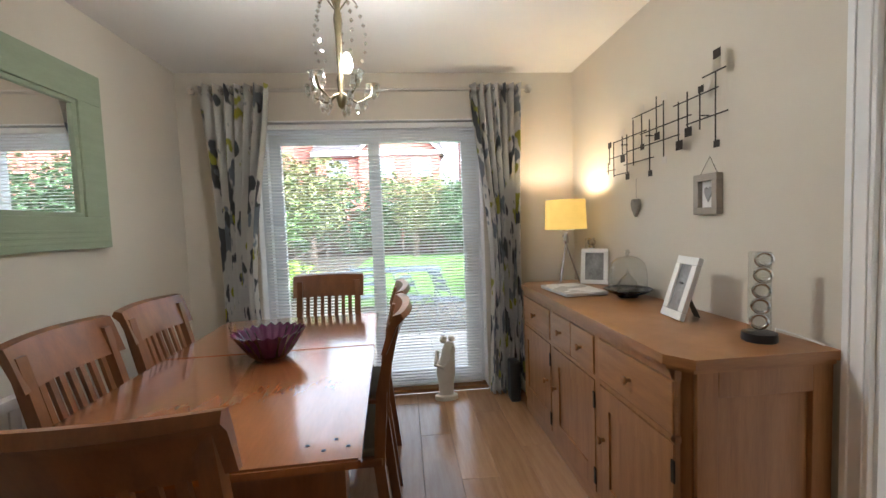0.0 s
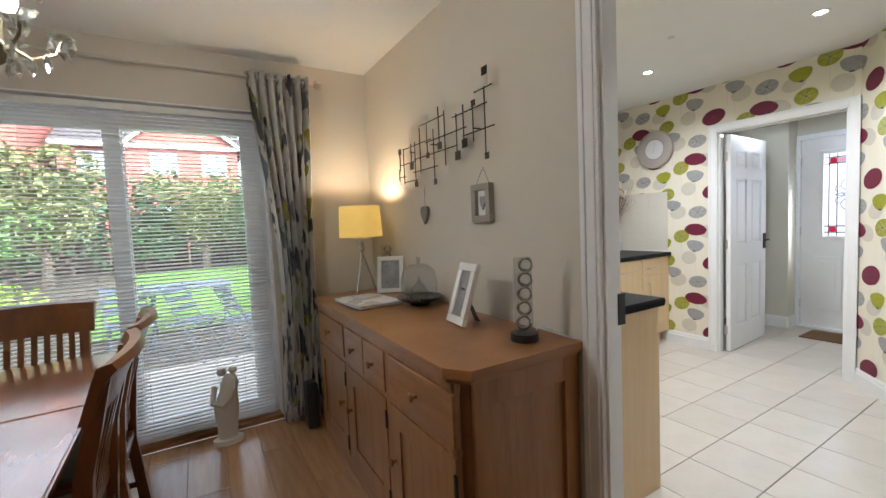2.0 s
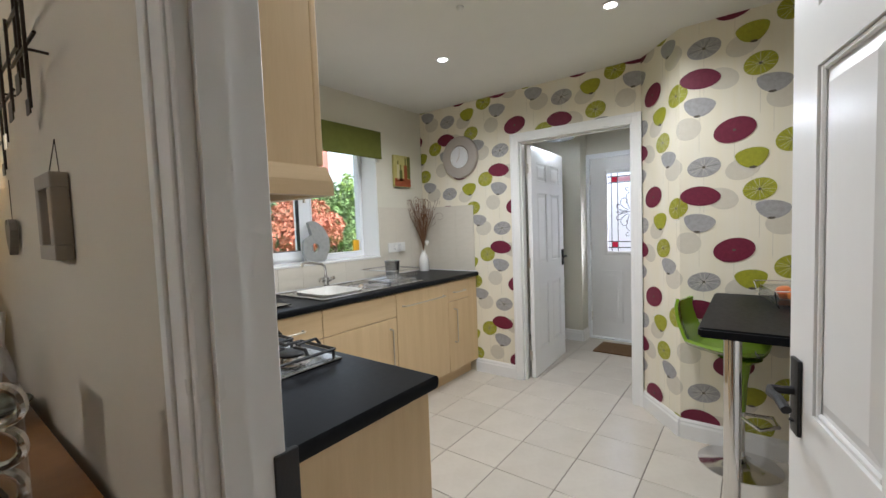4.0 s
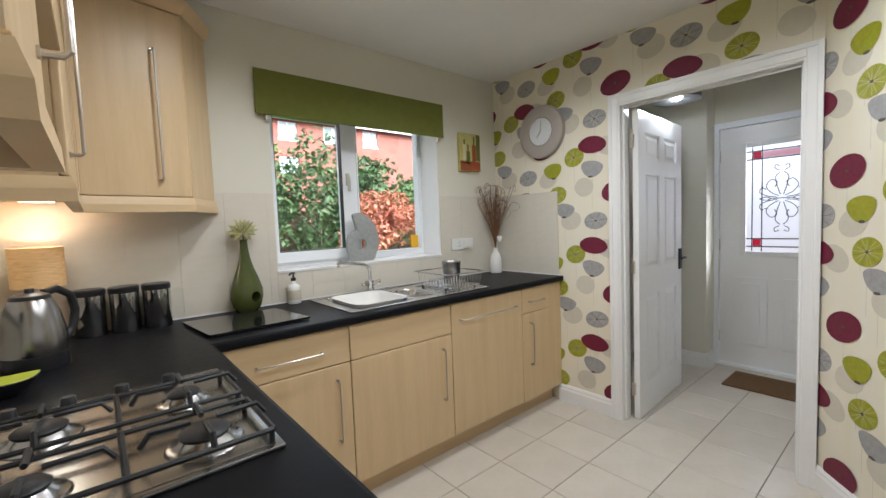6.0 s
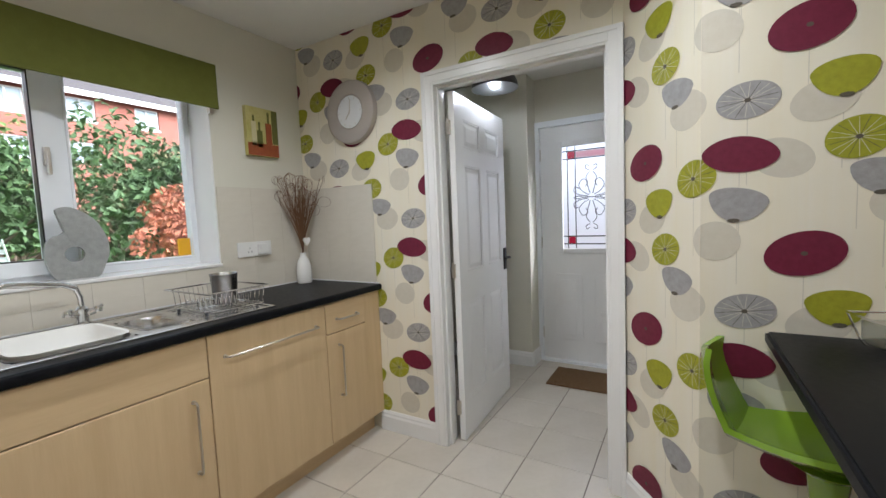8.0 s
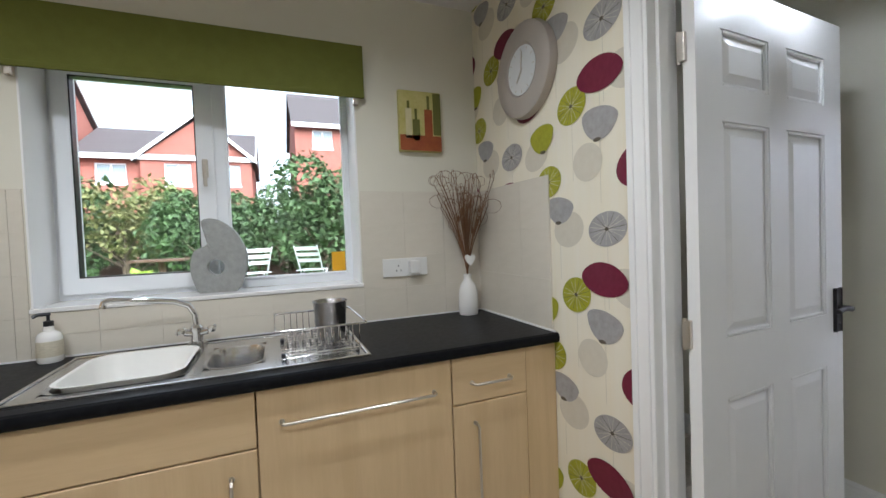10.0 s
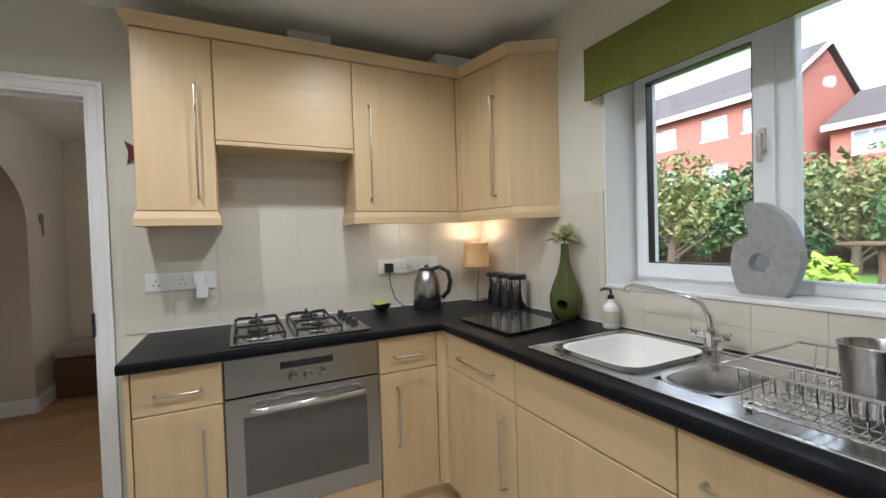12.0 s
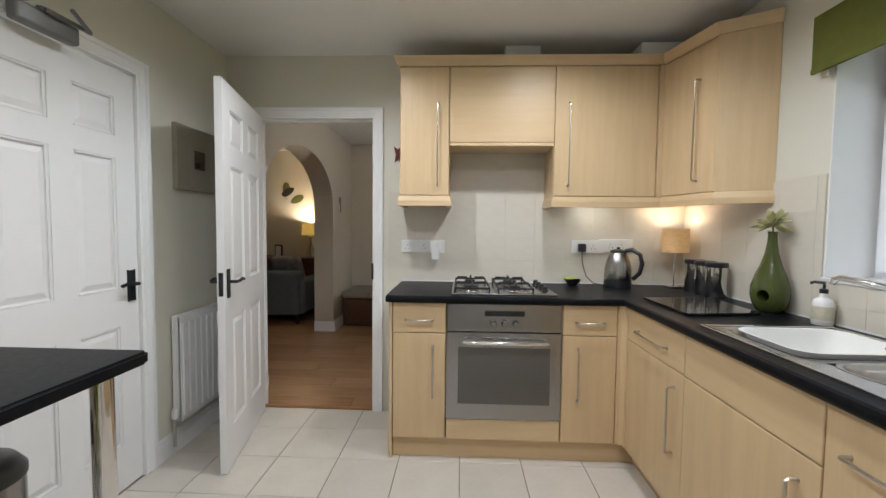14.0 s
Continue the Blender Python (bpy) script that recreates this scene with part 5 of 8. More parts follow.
bmesh.ops.recalc_face_normals(shell, faces=shell.faces[:])
bmesh.ops.solidify(shell, geom=shell.faces[:], thickness=0.016)
bmesh.ops.translate(shell, verts=shell.verts, vec=(0, 0.08, 0))
part("seat_shell", shell, LIME_PLASTIC, stool, "lime green moulded seat with low back", True)
part("seat_boss", lathe([(0.02, 0.50), (0.045, 0.555), (0.10, 0.592), (0, 0.598)], seg=24), LIME_PLASTIC, stool, "", True)

bk = thing("fruit_basket", 3.80, 0.50, 0.906, turn=12, label="clear glass dish on a wire stand holding oranges", category="bowl")
part("dish", box(-0.16, 0.16, -0.11, 0.11, 0.012, 0.018, 0.002), CLEAR, bk)
for x0, x1, y0, y1 in ((-0.16, 0.16, -0.112, -0.107), (-0.16, 0.16, 0.107, 0.112), (-0.165, -0.16, -0.11, 0.11), (0.16, 0.165, -0.11, 0.11)):
    part("side", box(x0, x1, y0, y1, 0.012, 0.07, 0.001), CLEAR, bk, "clear glass side")
part("wire_rim", tube([(-0.19, -0.13, 0.085), (0.19, -0.13, 0.085), (0.19, 0.13, 0.085), (-0.19, 0.13, 0.085)], 0.003, 8, closed=True), CHROME, bk, "", True)
for cx in (-0.17, 0.17):
    for cy in (-0.115, 0.115):
        part("wire_leg", tube([(cx * 0.9, cy * 0.9, 0.0), (cx * 0.95, cy, 0.02), (cx * 1.11, cy * 1.13, 0.085)], 0.003, 6), CHROME, bk)
for fx, fy, mat, lab in ((3.73, 0.50, ORANGE_PEEL, "ripe orange in a glass dish"), (3.82, 0.47, ORANGE_PEEL, "ripe orange in a glass dish"), (3.79, 0.545, material("red_apple_skin", (0.55, 0.09, 0.04), 0.3, second=(0.6, 0.3, 0.08), scale=8, amount=0.8), "red apple in a glass dish")):
    fr_ = lathe([(0, 0.002), (0.02, 0.004), (0.036, 0.02), (0.038, 0.038), (0.03, 0.058), (0.012, 0.068), (0, 0.066)], seg=20)
    f_ = solid("fruit", fr_, mat, lab, "fruit", "fruit in the dish", smooth=True)
    f_.location = (fx, fy, 0.923)

bn = thing("pedal_bin", 3.24, 0.42, 0, label="round brushed steel pedal bin with a dark lid", category="bin")
part("body", lathe([(0.125, 0.0), (0.127, 0.02), (0.127, 0.56), (0, 0.56)], seg=36), STEEL, bn, "", True)
part("base", lathe([(0.13, 0), (0.13, 0.025), (0.126, 0.03)], seg=36), BLACK_PLASTIC, bn, "black base ring", True)
part("lid", lathe([(0.131, 0.56), (0.131, 0.58), (0.11, 0.61), (0.06, 0.625), (0, 0.63)], seg=36), material("dark_grey_lid", (0.06, 0.06, 0.062), 0.35), bn, "dark grey lid", True)


def radiator(name, m, length, height, label):
    """A ribbed panel radiator against y = 0, facing +y."""
    r = tagged(new(name), label, "radiator")
    r.matrix_basis = m
    b = box(0, length, 0.045, 0.06, 0.0, height, 0.004)
    n = int(length / 0.05)
    part("panel", b, GLOSS_WHITE, r)
    for i in range(n):
        x = (i + 0.5) * length / n
        part("rib", box(x - 0.015, x + 0.015, 0.06, 0.07, 0.03, height - 0.03, 0.004), GLOSS_WHITE, r)
    part("top_grille", box(0, length, 0.012, 0.062, height - 0.004, height + 0.012, 0.003), GLOSS_WHITE, r)
    for x in (0, length - 0.004):
        part("end_cover", box(x, x + 0.004, 0.012, 0.062, 0.0, height, 0.001), GLOSS_WHITE, r)
    vx = length + 0.03
    part("valve", tube([(length, 0.04, 0.03), (vx, 0.04, 0.03), (vx, 0.04, -0.13)], 0.008, 8), SATIN, r, "", True)
    part("valve_head", lathe([(0.016, 0.03), (0.018, 0.035), (0.018, 0.075), (0.012, 0.085), (0, 0.085)], vx, 0.04, 0.0, 16), WHITE_PLASTIC, r, "white thermostat head", True)
    part("plug_cap", lathe([(0.014, 0), (0.014, 0.006), (0, 0.006)], length - 0.03, 0.0, height - 0.04, 12), SATIN, r)
    for bx in (0.08, length - 0.08):
        part("wall_bracket", box(bx - 0.015, bx + 0.015, 0.0, 0.046, 0.06, height - 0.08, 0.002), GLOSS_WHITE, r)
    return r


radiator("radiator", pose(1.60, WALL_S, 0.185), 0.49, 0.585, "white ribbed panel radiator behind the open door")
pnl = thing("square_picture", 1.84, WALL_S, 1.49, label="square beige canvas with a small dark square", category="picture")
part("canvas", box(-0.20, 0.20, 0.001, 0.03, 0, 0.37, 0.004), material("beige_canvas", (0.36, 0.33, 0.25), 0.8, second=(0.31, 0.28, 0.21), scale=18, amount=0.6), pnl)
part("painted_square", box(-0.05, 0.05, 0.03, 0.032, 0.13, 0.24), material("brown_square", (0.13, 0.11, 0.07), 0.8, second=(0.06, 0.05, 0.03), scale=25, amount=0.9), pnl)
part("painted_leaf", box(0.0, 0.045, 0.032, 0.0335, 0.14, 0.17), material("dark_leaf_paint", (0.03, 0.03, 0.02), 0.8), pnl)

dc = thing("door_closer", 2.77, WALL_S + 0.026, 2.035, label="grey metal door closer with a folding arm", category="door closer")
GREY_METAL = material("grey_cast_metal", (0.22, 0.22, 0.215), 0.4, 0.8, scale=20)
cb = box(-0.12, 0.12, 0.0, 0.045, -0.035, 0.035, 0.012, seg=3)
part("body", cb, GREY_METAL, dc, "", True)
part("arm", box(-0.16, 0.03, 0.05, 0.06, 0.028, 0.045, 0.003), GREY_METAL, dc)
part("forearm", tube([(-0.15, 0.055, 0.04), (-0.02, 0.115, 0.05), (-0.01, 0.12, 0.05)], 0.008, 8), GREY_METAL, dc, "", True)
part("spindle", lathe([(0.016, 0.03), (0.016, 0.05), (0, 0.05)], 0.02, 0.03, 0, 14), GREY_METAL, dc, "", True)

# ceiling fittings
LIT = material("lit_lens", (0.9, 0.9, 0.88), 0.4, glow=(1.0, 0.97, 0.9), strength=14.0)
for i, (sx, sy) in enumerate(((3.425, 2.31), (3.45, 1.255), (2.42, 2.29), (2.42, 1.255))):
    dl = thing("recessed_downlight", sx, sy, CEIL, label="lit round recessed downlight with a white rim", category="ceiling light", group="kitchen downlights")
    part("rim", lathe([(0.03, -0.001), (0.034, -0.006), (0.044, -0.006), (0.047, 0.0), (0.03, 0.0)], seg=28), GLOSS_WHITE, dl, "", True)
    part("lens", lathe([(0.029, -0.002), (0.029, 0.0), (0, -0.003)], seg=24), LIT, dl, "bright frosted lens", True)
solid("ceiling_sensor", lathe([(0.02, 0), (0.02, -0.008), (0.012, -0.014), (0, -0.014)], 2.96, 1.85, CEIL, 18), WHITE_PLASTIC, "small white sensor on the ceiling", "sensor", smooth=True)

# ---- back hall ----
dx0 = 5.93
bd = tagged(new("door_back"), "white panelled outer door with a leaded frosted glass light", "door", kind="structure")
bd.matrix_basis = pose(dx0, 1.76, 0)
DL, DR, DZ = 2.15 - 1.76, 1.315 - 1.76, 2.03
G0, G1, GZ0, GZ1 = 1.49 - 1.76, 1.975 - 1.76, 0.985, 1.865
part("leaf", pierced("x", 0.02, 0.064, DR, DL, 0.02, DZ, [(G0, G1, GZ0, GZ1)]), GLOSS_WHITE, bd)
FROST = bpy.data.materials.new("frosted_glass")
FROST.use_nodes = True
fs = FROST.node_tree.nodes["Principled BSDF"]
fs.inputs["Base Color"].default_value = (0.80, 0.81, 0.90, 1)
fs.inputs["Transmission Weight"].default_value, fs.inputs["Roughness"].default_value, fs.inputs["IOR"].default_value = 1.0, 0.55, 1.2
fp = part("pane", box(0.036, 0.042, G0, G1, GZ0, GZ1), FROST, bd, "frosted glass with scroll pattern")
fp.visible_shadow = False
mould = bmesh.new()
for y0, y1, z0, z1 in ((G0 - 0.03, G0 + 0.012, GZ0 - 0.03, GZ1 + 0.03), (G1 - 0.012, G1 + 0.03, GZ0 - 0.03, GZ1 + 0.03), (G0 + 0.012, G1 - 0.012, GZ0 - 0.03, GZ0 + 0.012), (G0 + 0.012, G1 - 0.012, GZ1 - 0.012, GZ1 + 0.03)):
    box(0.008, 0.03, y0, y1, z0, z1, 0.006, bm=mould)
part("glazing_frame", mould, GLOSS_WHITE, bd)
LEAD = material("lead_came", (0.05, 0.05, 0.055), 0.5, 0.5)
# Weak emission in both stained glasses stands in for daylight coming through them.
GLOWING_RED_GLASS = material("red_stained_glass_daylight_glow", (0.55, 0.02, 0.06), 0.15, glow=(0.5, 0.01, 0.04), strength=0.25)
GLOWING_PINK_GLASS = material("pink_stained_glass_daylight_glow", (0.80, 0.35, 0.45), 0.2, glow=(0.75, 0.45, 0.5), strength=0.3)
for z in (GZ0 + 0.05, GZ0 + 0.115, GZ1 - 0.05, GZ1 - 0.115):
    part("came", box(0.031, 0.036, G0 + 0.012, G1 - 0.012, z - 0.005, z + 0.005, 0.001), LEAD, bd)
for y in (G0 + 0.05, G0 + 0.115, G1 - 0.05, G1 - 0.115):
    part("came", box(0.0325, 0.0365, y - 0.004, y + 0.004, GZ0 + 0.012, GZ1 - 0.012, 0.001), LEAD, bd)
for y in (G0 + 0.0825, G1 - 0.0825):
    for z in (GZ0 + 0.0825, GZ1 - 0.0825):
        part("stained_square", box(0.033, 0.0355, y - 0.027, y + 0.027, z - 0.027, z + 0.027), GLOWING_RED_GLASS, bd, "red stained glass square")
part("stained_strip", box(0.0335, 0.0355, G0 + 0.12, G1 - 0.12, GZ1 - 0.108, GZ1 - 0.058), GLOWING_PINK_GLASS, bd, "pale pink glass strip")
cy_, cz_ = (G0 + G1) / 2, (GZ0 + GZ1) / 2
scrolls = [[(0.02, 0.02), (0.07, 0.05), (0.10, 0.10), (0.07, 0.15), (0.03, 0.13), (0.045, 0.09)], [(0.03, 0.01), (0.09, 0.02), (0.14, 0.05), (0.13, 0.09), (0.10, 0.075)], [(0.01, 0.03), (0.03, 0.10), (0.04, 0.17), (0.01, 0.21)], [(0.015, 0.22), (0.045, 0.24), (0.04, 0.265), (0.015, 0.255)], [(0, 0.0), (0.06, 0.0), (0.10, 0.012), (0.145, 0.0)]]
for pts in scrolls:
    for sy in (-1, 1):
        for sz in (-1, 1):
            fine = []
            for i in range(len(pts) - 1):
                for k in range(5):
                    f = k / 5
                    p0, p1, p2, p3 = pts[max(i - 1, 0)], pts[i], pts[i + 1], pts[min(i + 2, len(pts) - 1)]
                    cr = lambda a, b_, c, d: 0.5 * (2 * b_ + (c - a) * f + (2 * a - 5 * b_ + 4 * c - d) * f * f + (3 * b_ - a - 3 * c + d) * f ** 3)
                    fine.append((cr(p0[0], p1[0], p2[0], p3[0]), cr(p0[1], p1[1], p2[1], p3[1])))
            fine.append(pts[-1])
            part("scroll", tube([(0.0345, cy_ + sy * u, cz_ + sz * v) for u, v in fine], 0.0032, 5), LEAD, bd)
for z0, z1 in ((0.20, 0.78),):
    for y0, y1 in ((DR + 0.11, -0.05), (0.05, DL - 0.11)):
        pb_ = box(0.008, 0.02, y0, y1, z0, z1, 0.005)
        merge(pb_, box(0.0, 0.009, y0 + 0.05, y1 - 0.05, z0 + 0.05, z1 - 0.05, 0.004))
        part("panel", pb_, GLOSS_WHITE, bd)
for z in (0.25, 1.05, 1.8):
    part("hinge", box(0.0, 0.02, DL - 0.004, DL + 0.018, z - 0.05, z + 0.05, 0.003), SATIN, bd, "brushed metal hinge")
lv = part("door_handle", box(0.0, 0.02, DR + 0.035, DR + 0.07, 0.93, 1.15, 0.004), SATIN, bd, "silver lever handle")
part("lever", tube([(0.0, DR + 0.05, 1.06), (-0.05, DR + 0.05, 1.06), (-0.052, DR + 0.16, 1.06)], 0.009, 8), SATIN, lv, "", True)
bf = box(5.91, 6.0, 2.15, 2.184, 0, 2.08)
box(5.91, 6.0, 1.295, 1.315, 0, 2.08, bm=bf)
box(5.91, 6.0, 1.315, 2.15, 2.03, 2.08, bm=bf)
box(5.90, 6.05, 1.315, 2.15, 0.0, 0.02, bm=bf)
trim("trim_back_door_frame", bf, "white upvc outer door frame", "door frame", UPVC)
solid("door_mat", box(5.40, 5.77, 1.36, 1.98, 0.001, 0.014, 0.004), BROWN_MAT, "brown coir doormat inside the outer door", "mat")
pd = thing("pendant_light", 4.84, 2.09, 2.09, label="dark grey metal dome pendant, white inside, lit", category="ceiling light")
part("shade", lathe([(0.145, 0.0), (0.142, 0.03), (0.115, 0.085), (0.075, 0.12), (0.03, 0.132), (0.022, 0.16), (0, 0.16)], seg=36), material("dark_grey_metal_shade", (0.08, 0.08, 0.078), 0.4, 0.4), pd, "", True)
part("lining", lathe([(0.143, 0.001), (0.138, 0.03), (0.111, 0.082), (0.072, 0.116), (0, 0.125)], seg=36), material("white_enamel_lining", (0.85, 0.86, 0.88), 0.35), pd, "white enamel inside", True)
part("flex", tube([(0, 0, 0.16), (0, 0, CEIL - 2.09)], 0.004, 6), WHITE_PLASTIC, pd)
part("bulb", lathe([(0, 0.02), (0.02, 0.026), (0.03, 0.05), (0.02, 0.08), (0.012, 0.12), (0, 0.12)], seg=18), material("lit_bulb", (1, 1, 1), 0.4, glow=(0.95, 0.97, 1.0), strength=9.0), pd, "lit white bulb", True)
lamp("hall_lamp", "POINT", (4.84, 2.09, 2.10), 22, (0.97, 0.98, 1.0), radius=0.04)
solid("door_chime", box(5.66, 5.718, 2.62, 2.74, 2.02, 2.14, 0.006), WHITE_PLASTIC, "small white door chime box on the hall wall", "door chime")

# ---- dining room ----
CURTAIN = None


def curtain_cloth():
    """Off-white cloth printed with grey-blue leaves and lime blossoms."""
    m = bpy.data.materials.new("printed_curtain_cloth")
    m.use_nodes = True
    n, k = m.node_tree.nodes, m.node_tree.links
    s = n["Principled BSDF"]
    s.inputs["Roughness"].default_value, s.inputs["Sheen Weight"].default_value = 0.85, 0.2
    co = n.new("ShaderNodeTexCoord")
    base = (0.84, 0.81, 0.75, 1)
    last = None
    for scale, low, high, colour, stretch, shift in ((3.6, 0.575, 0.60, (0.085, 0.09, 0.095, 1), (1.9, 1.0, 0.8), 0.0), (4.6, 0.59, 0.62, (0.26, 0.29, 0.32, 1), (1.6, 1.0, 1.0), 3.1), (4.2, 0.63, 0.655, (0.45, 0.43, 0.05, 1), (1.4, 1.0, 1.2), 7.7)):
        mp, tex, ramp, mix = n.new("ShaderNodeMapping"), n.new("ShaderNodeTexNoise"), n.new("ShaderNodeMapRange"), n.new("ShaderNodeMix")
        mp.inputs["Scale"].default_value, mp.inputs["Location"].default_value = stretch, (shift, shift * 0.7, shift * 1.3)
        k.new(co.outputs["UV"], mp.inputs["Vector"])
        tex.inputs["Scale"].default_value, tex.inputs["Detail"].default_value, tex.inputs["Roughness"].default_value = scale, 2.0, 0.55
        k.new(mp.outputs[0], tex.inputs["Vector"])
        ramp.inputs["From Min"].default_value, ramp.inputs["From Max"].default_value = low, high
        k.new(tex.outputs["Fac"], ramp.inputs["Value"])
        mix.data_type = "RGBA"
        k.new(ramp.outputs[0], mix.inputs["Factor"])
        if last is None:
            mix.inputs["A"].default_value = base
        else:
            k.new(last, mix.inputs["A"])
        mix.inputs["B"].default_value = colour
        last = mix.outputs["Result"]
    k.new(last, s.inputs["Base Color"])
    weave, bump = n.new("ShaderNodeTexNoise"), n.new("ShaderNodeBump")
    weave.inputs["Scale"].default_value = 400
    bump.inputs["Strength"].default_value, bump.inputs["Distance"].default_value = 0.2, 0.002
    k.new(weave.outputs["Fac"], bump.inputs["Height"])
    k.new(bump.outputs[0], s.inputs["Normal"])
    return m


CURTAIN = curtain_cloth()


def curtain(x0, x1, in_low0, in_low1, label):
    """A hanging eyelet curtain; its top spans x0..x1 and it is drawn in to in_low0..in_low1 half way down."""
    c = thing("curtain", (x0 + x1) / 2, 3.16, 0, label=label, category="curtain", group="curtains at the patio door")
    b = bmesh.new()
    uv = b.loops.layers.uv.new("print")
    nu, nv, folds = 90, 26, 7
    grid = []
    for j in range(nv + 1):
        f = j / nv
        z = 2.315 - f * 2.295
        pull = math.sin(min(f / 0.62, 1.0) * math.pi / 2) ** 1.4
        back = max(0, (f - 0.62) / 0.38) * 0.25
        a, d = x0 + (in_low0 - x0) * (pull - back), x1 + (in_low1 - x1) * (pull - back)
        row = []
        for i in range(nu + 1):
            g = i / nu
            amp = 0.045 * (1 - 0.3 * f) + 0.010 * math.sin(5 * f + 9 * g)
            y = 3.16 + amp * math.sin(g * folds * 2 * math.pi + 0.8 * math.sin(3 * f)) - 0.01
            x = a + (d - a) * (g + 0.012 * math.sin(g * folds * 4 * math.pi + f * 4))
            row.append(b.verts.new((x - (x0 + x1) / 2, min(y, 3.235) - 3.16, z)))
        grid.append(row)
    for j in range(nv):
        for i in range(nu):
            fc = b.faces.new((grid[j][i], grid[j + 1][i], grid[j + 1][i + 1], grid[j][i + 1]))
            for lp, (u, v) in zip(fc.loops, ((i, j), (i, j + 1), (i + 1, j + 1), (i + 1, j))):
                lp[uv].uv = (u / nu * 1.5 + x0 * 3, v / nv * 2.3)
            fc.smooth = True
    bmesh.ops.solidify(b, geom=b.faces[:], thickness=0.003)
    part("cloth", b, CURTAIN, c)
    for i in range(folds * 2):
        ex = x0 + (x1 - x0) * (i + 0.5) / (folds * 2)
        e = tube([(ex - (x0 + x1) / 2, 0.026 * math.cos(a), 2.28 + 0.026 * math.sin(a)) for a in (2 * math.pi * k_ / 14 for k_ in range(14))], 0.005, 6, closed=True)
        part("eyelet", e, CHROME, c, "steel eyelet ring", True)
    return c


curtain(-1.30, -0.83, -1.22, -0.99, "floral eyelet curtain in off-white, grey and lime, drawn back")
curtain(0.57, 0.96, 0.70, 0.93, "floral eyelet curtain in off-white, grey and lime, drawn back")
rod = thing("curtain_rod", -0.25, 3.16, 2.28, label="satin steel curtain rod with ball finials", category="curtain rod")
part("pole", tube([(-1.07, 0, 0), (1.24, 0, 0)], 0.012, 14), SATIN, rod, "", True)
for s, ex in ((-1, -1.07), (1, 1.24)):
    part("finial", lathe([(0, -0.03), (0.018, -0.024), (0.03, 0.0), (0.018, 0.024), (0, 0.03)], ex + s * 0.025, 0, 0, 18), SATIN, rod, "ball finial", True)
for bx in (-1.05, -0.02, 1.21):
    part("bracket", tube([(bx, 0.0, 0.0), (bx, 0.06, -0.01), (bx, 0.118, -0.01)], 0.007, 8), SATIN, rod, "", True)

# patio door, two lights, and the venetian blind in front of it
DX0, DX1 = -1.0, 0.68
pdoor = tagged(new("door_patio"), "white upvc sliding patio door with two tall panes", "door", kind="structure")
pdoor.matrix_basis = pose(-0.16, 3.44, 0)
pf = pierced("y", 3.38, 3.50, DX0, DX1, 0.0, 2.10, [(DX0 + 0.06, DX1 - 0.06, 0.06, 2.04)])
part("door_frame", rel(pf, pdoor), UPVC, pdoor)
for x0, x1, y0 in ((DX0 + 0.06, -0.10, 3.44), (-0.19, DX1 - 0.06, 3.39)):
    s_ = part("sliding_leaf", rel(pierced("y", y0, y0 + 0.045, x0, x1, 0.06, 2.04, [(x0 + 0.085, x1 - 0.085, 0.15, 1.955)]), pdoor), UPVC, pdoor, "white framed door leaf")
    g = part("pane", rel(box(x0 + 0.08, x1 - 0.08, y0 + 0.02, y0 + 0.026, 0.145, 1.96), pdoor), GLASS, s_, "clear glass pane")
    g.visible_shadow = False
dh = rel(box(DX1 - 0.125, DX1 - 0.085, 3.36, 3.392, 0.92, 1.14, 0.008), pdoor)
part("door_handle", dh, WHITE_PLASTIC, pdoor, "white pull handle", True)
part("threshold", rel(box(DX0, DX1, 3.285, 3.385, 0.0, 0.03, 0.004), pdoor), OAK, pdoor, "oak threshold board")
for x0, x1, z0, z1 in ((DX0, DX0 + 0.008, 0.03, 2.10), (DX1 - 0.008, DX1, 0.03, 2.10), (DX0 + 0.008, DX1 - 0.008, 2.092, 2.10)):
    part("reveal", rel(box(x0, x1, 3.279, 3.38, z0, z1), pdoor), GLOSS_WHITE, pdoor, "white painted reveal")
vb_ = thing("venetian_blind", -0.16, 3.335, 0, label="white venetian blind with open slats over the patio door", category="blind")
part("head_rail", box(-0.815, 0.815, -0.02, 0.02, 2.045, 2.085, 0.003), WHITE_PLASTIC, vb_, "white head rail")
part("bottom_rail", box(-0.80, 0.80, -0.014, 0.014, 0.045, 0.06, 0.003), WHITE_PLASTIC, vb_, "white bottom rail")
slat = bmesh.new()
for sgn in (1,):
    pr = [(-0.0125, 0.0), (-0.006, 0.0022), (0.0, 0.003), (0.006, 0.0022), (0.0125, 0.0), (0.0125, 0.0007), (0.006, 0.0029), (0.0, 0.0037), (-0.006, 0.0029), (-0.0125, 0.0007)]
    prism(pr, "x", -0.80, 0.80, bm=slat)
SLAT = material("white_blind_slat", (0.80, 0.80, 0.79), 0.35, scale=4, amount=0.1)
first = part("slat", slat, SLAT, vb_)
first.matrix_basis = pose(0, 0, 0.075, 19)
for i in range(1, 86):
    o = new("slat", first.data)
    o.parent = vb_
    o.matrix_basis = pose(0, 0, 0.075 + i * 0.0229, 19)
for cx in (-0.62, -0.1, 0.1, 0.62):
    part("cord", tube([(cx, -0.013, 0.05), (cx, -0.013, 2.05)], 0.001, 4), WHITE_PLASTIC, vb_)

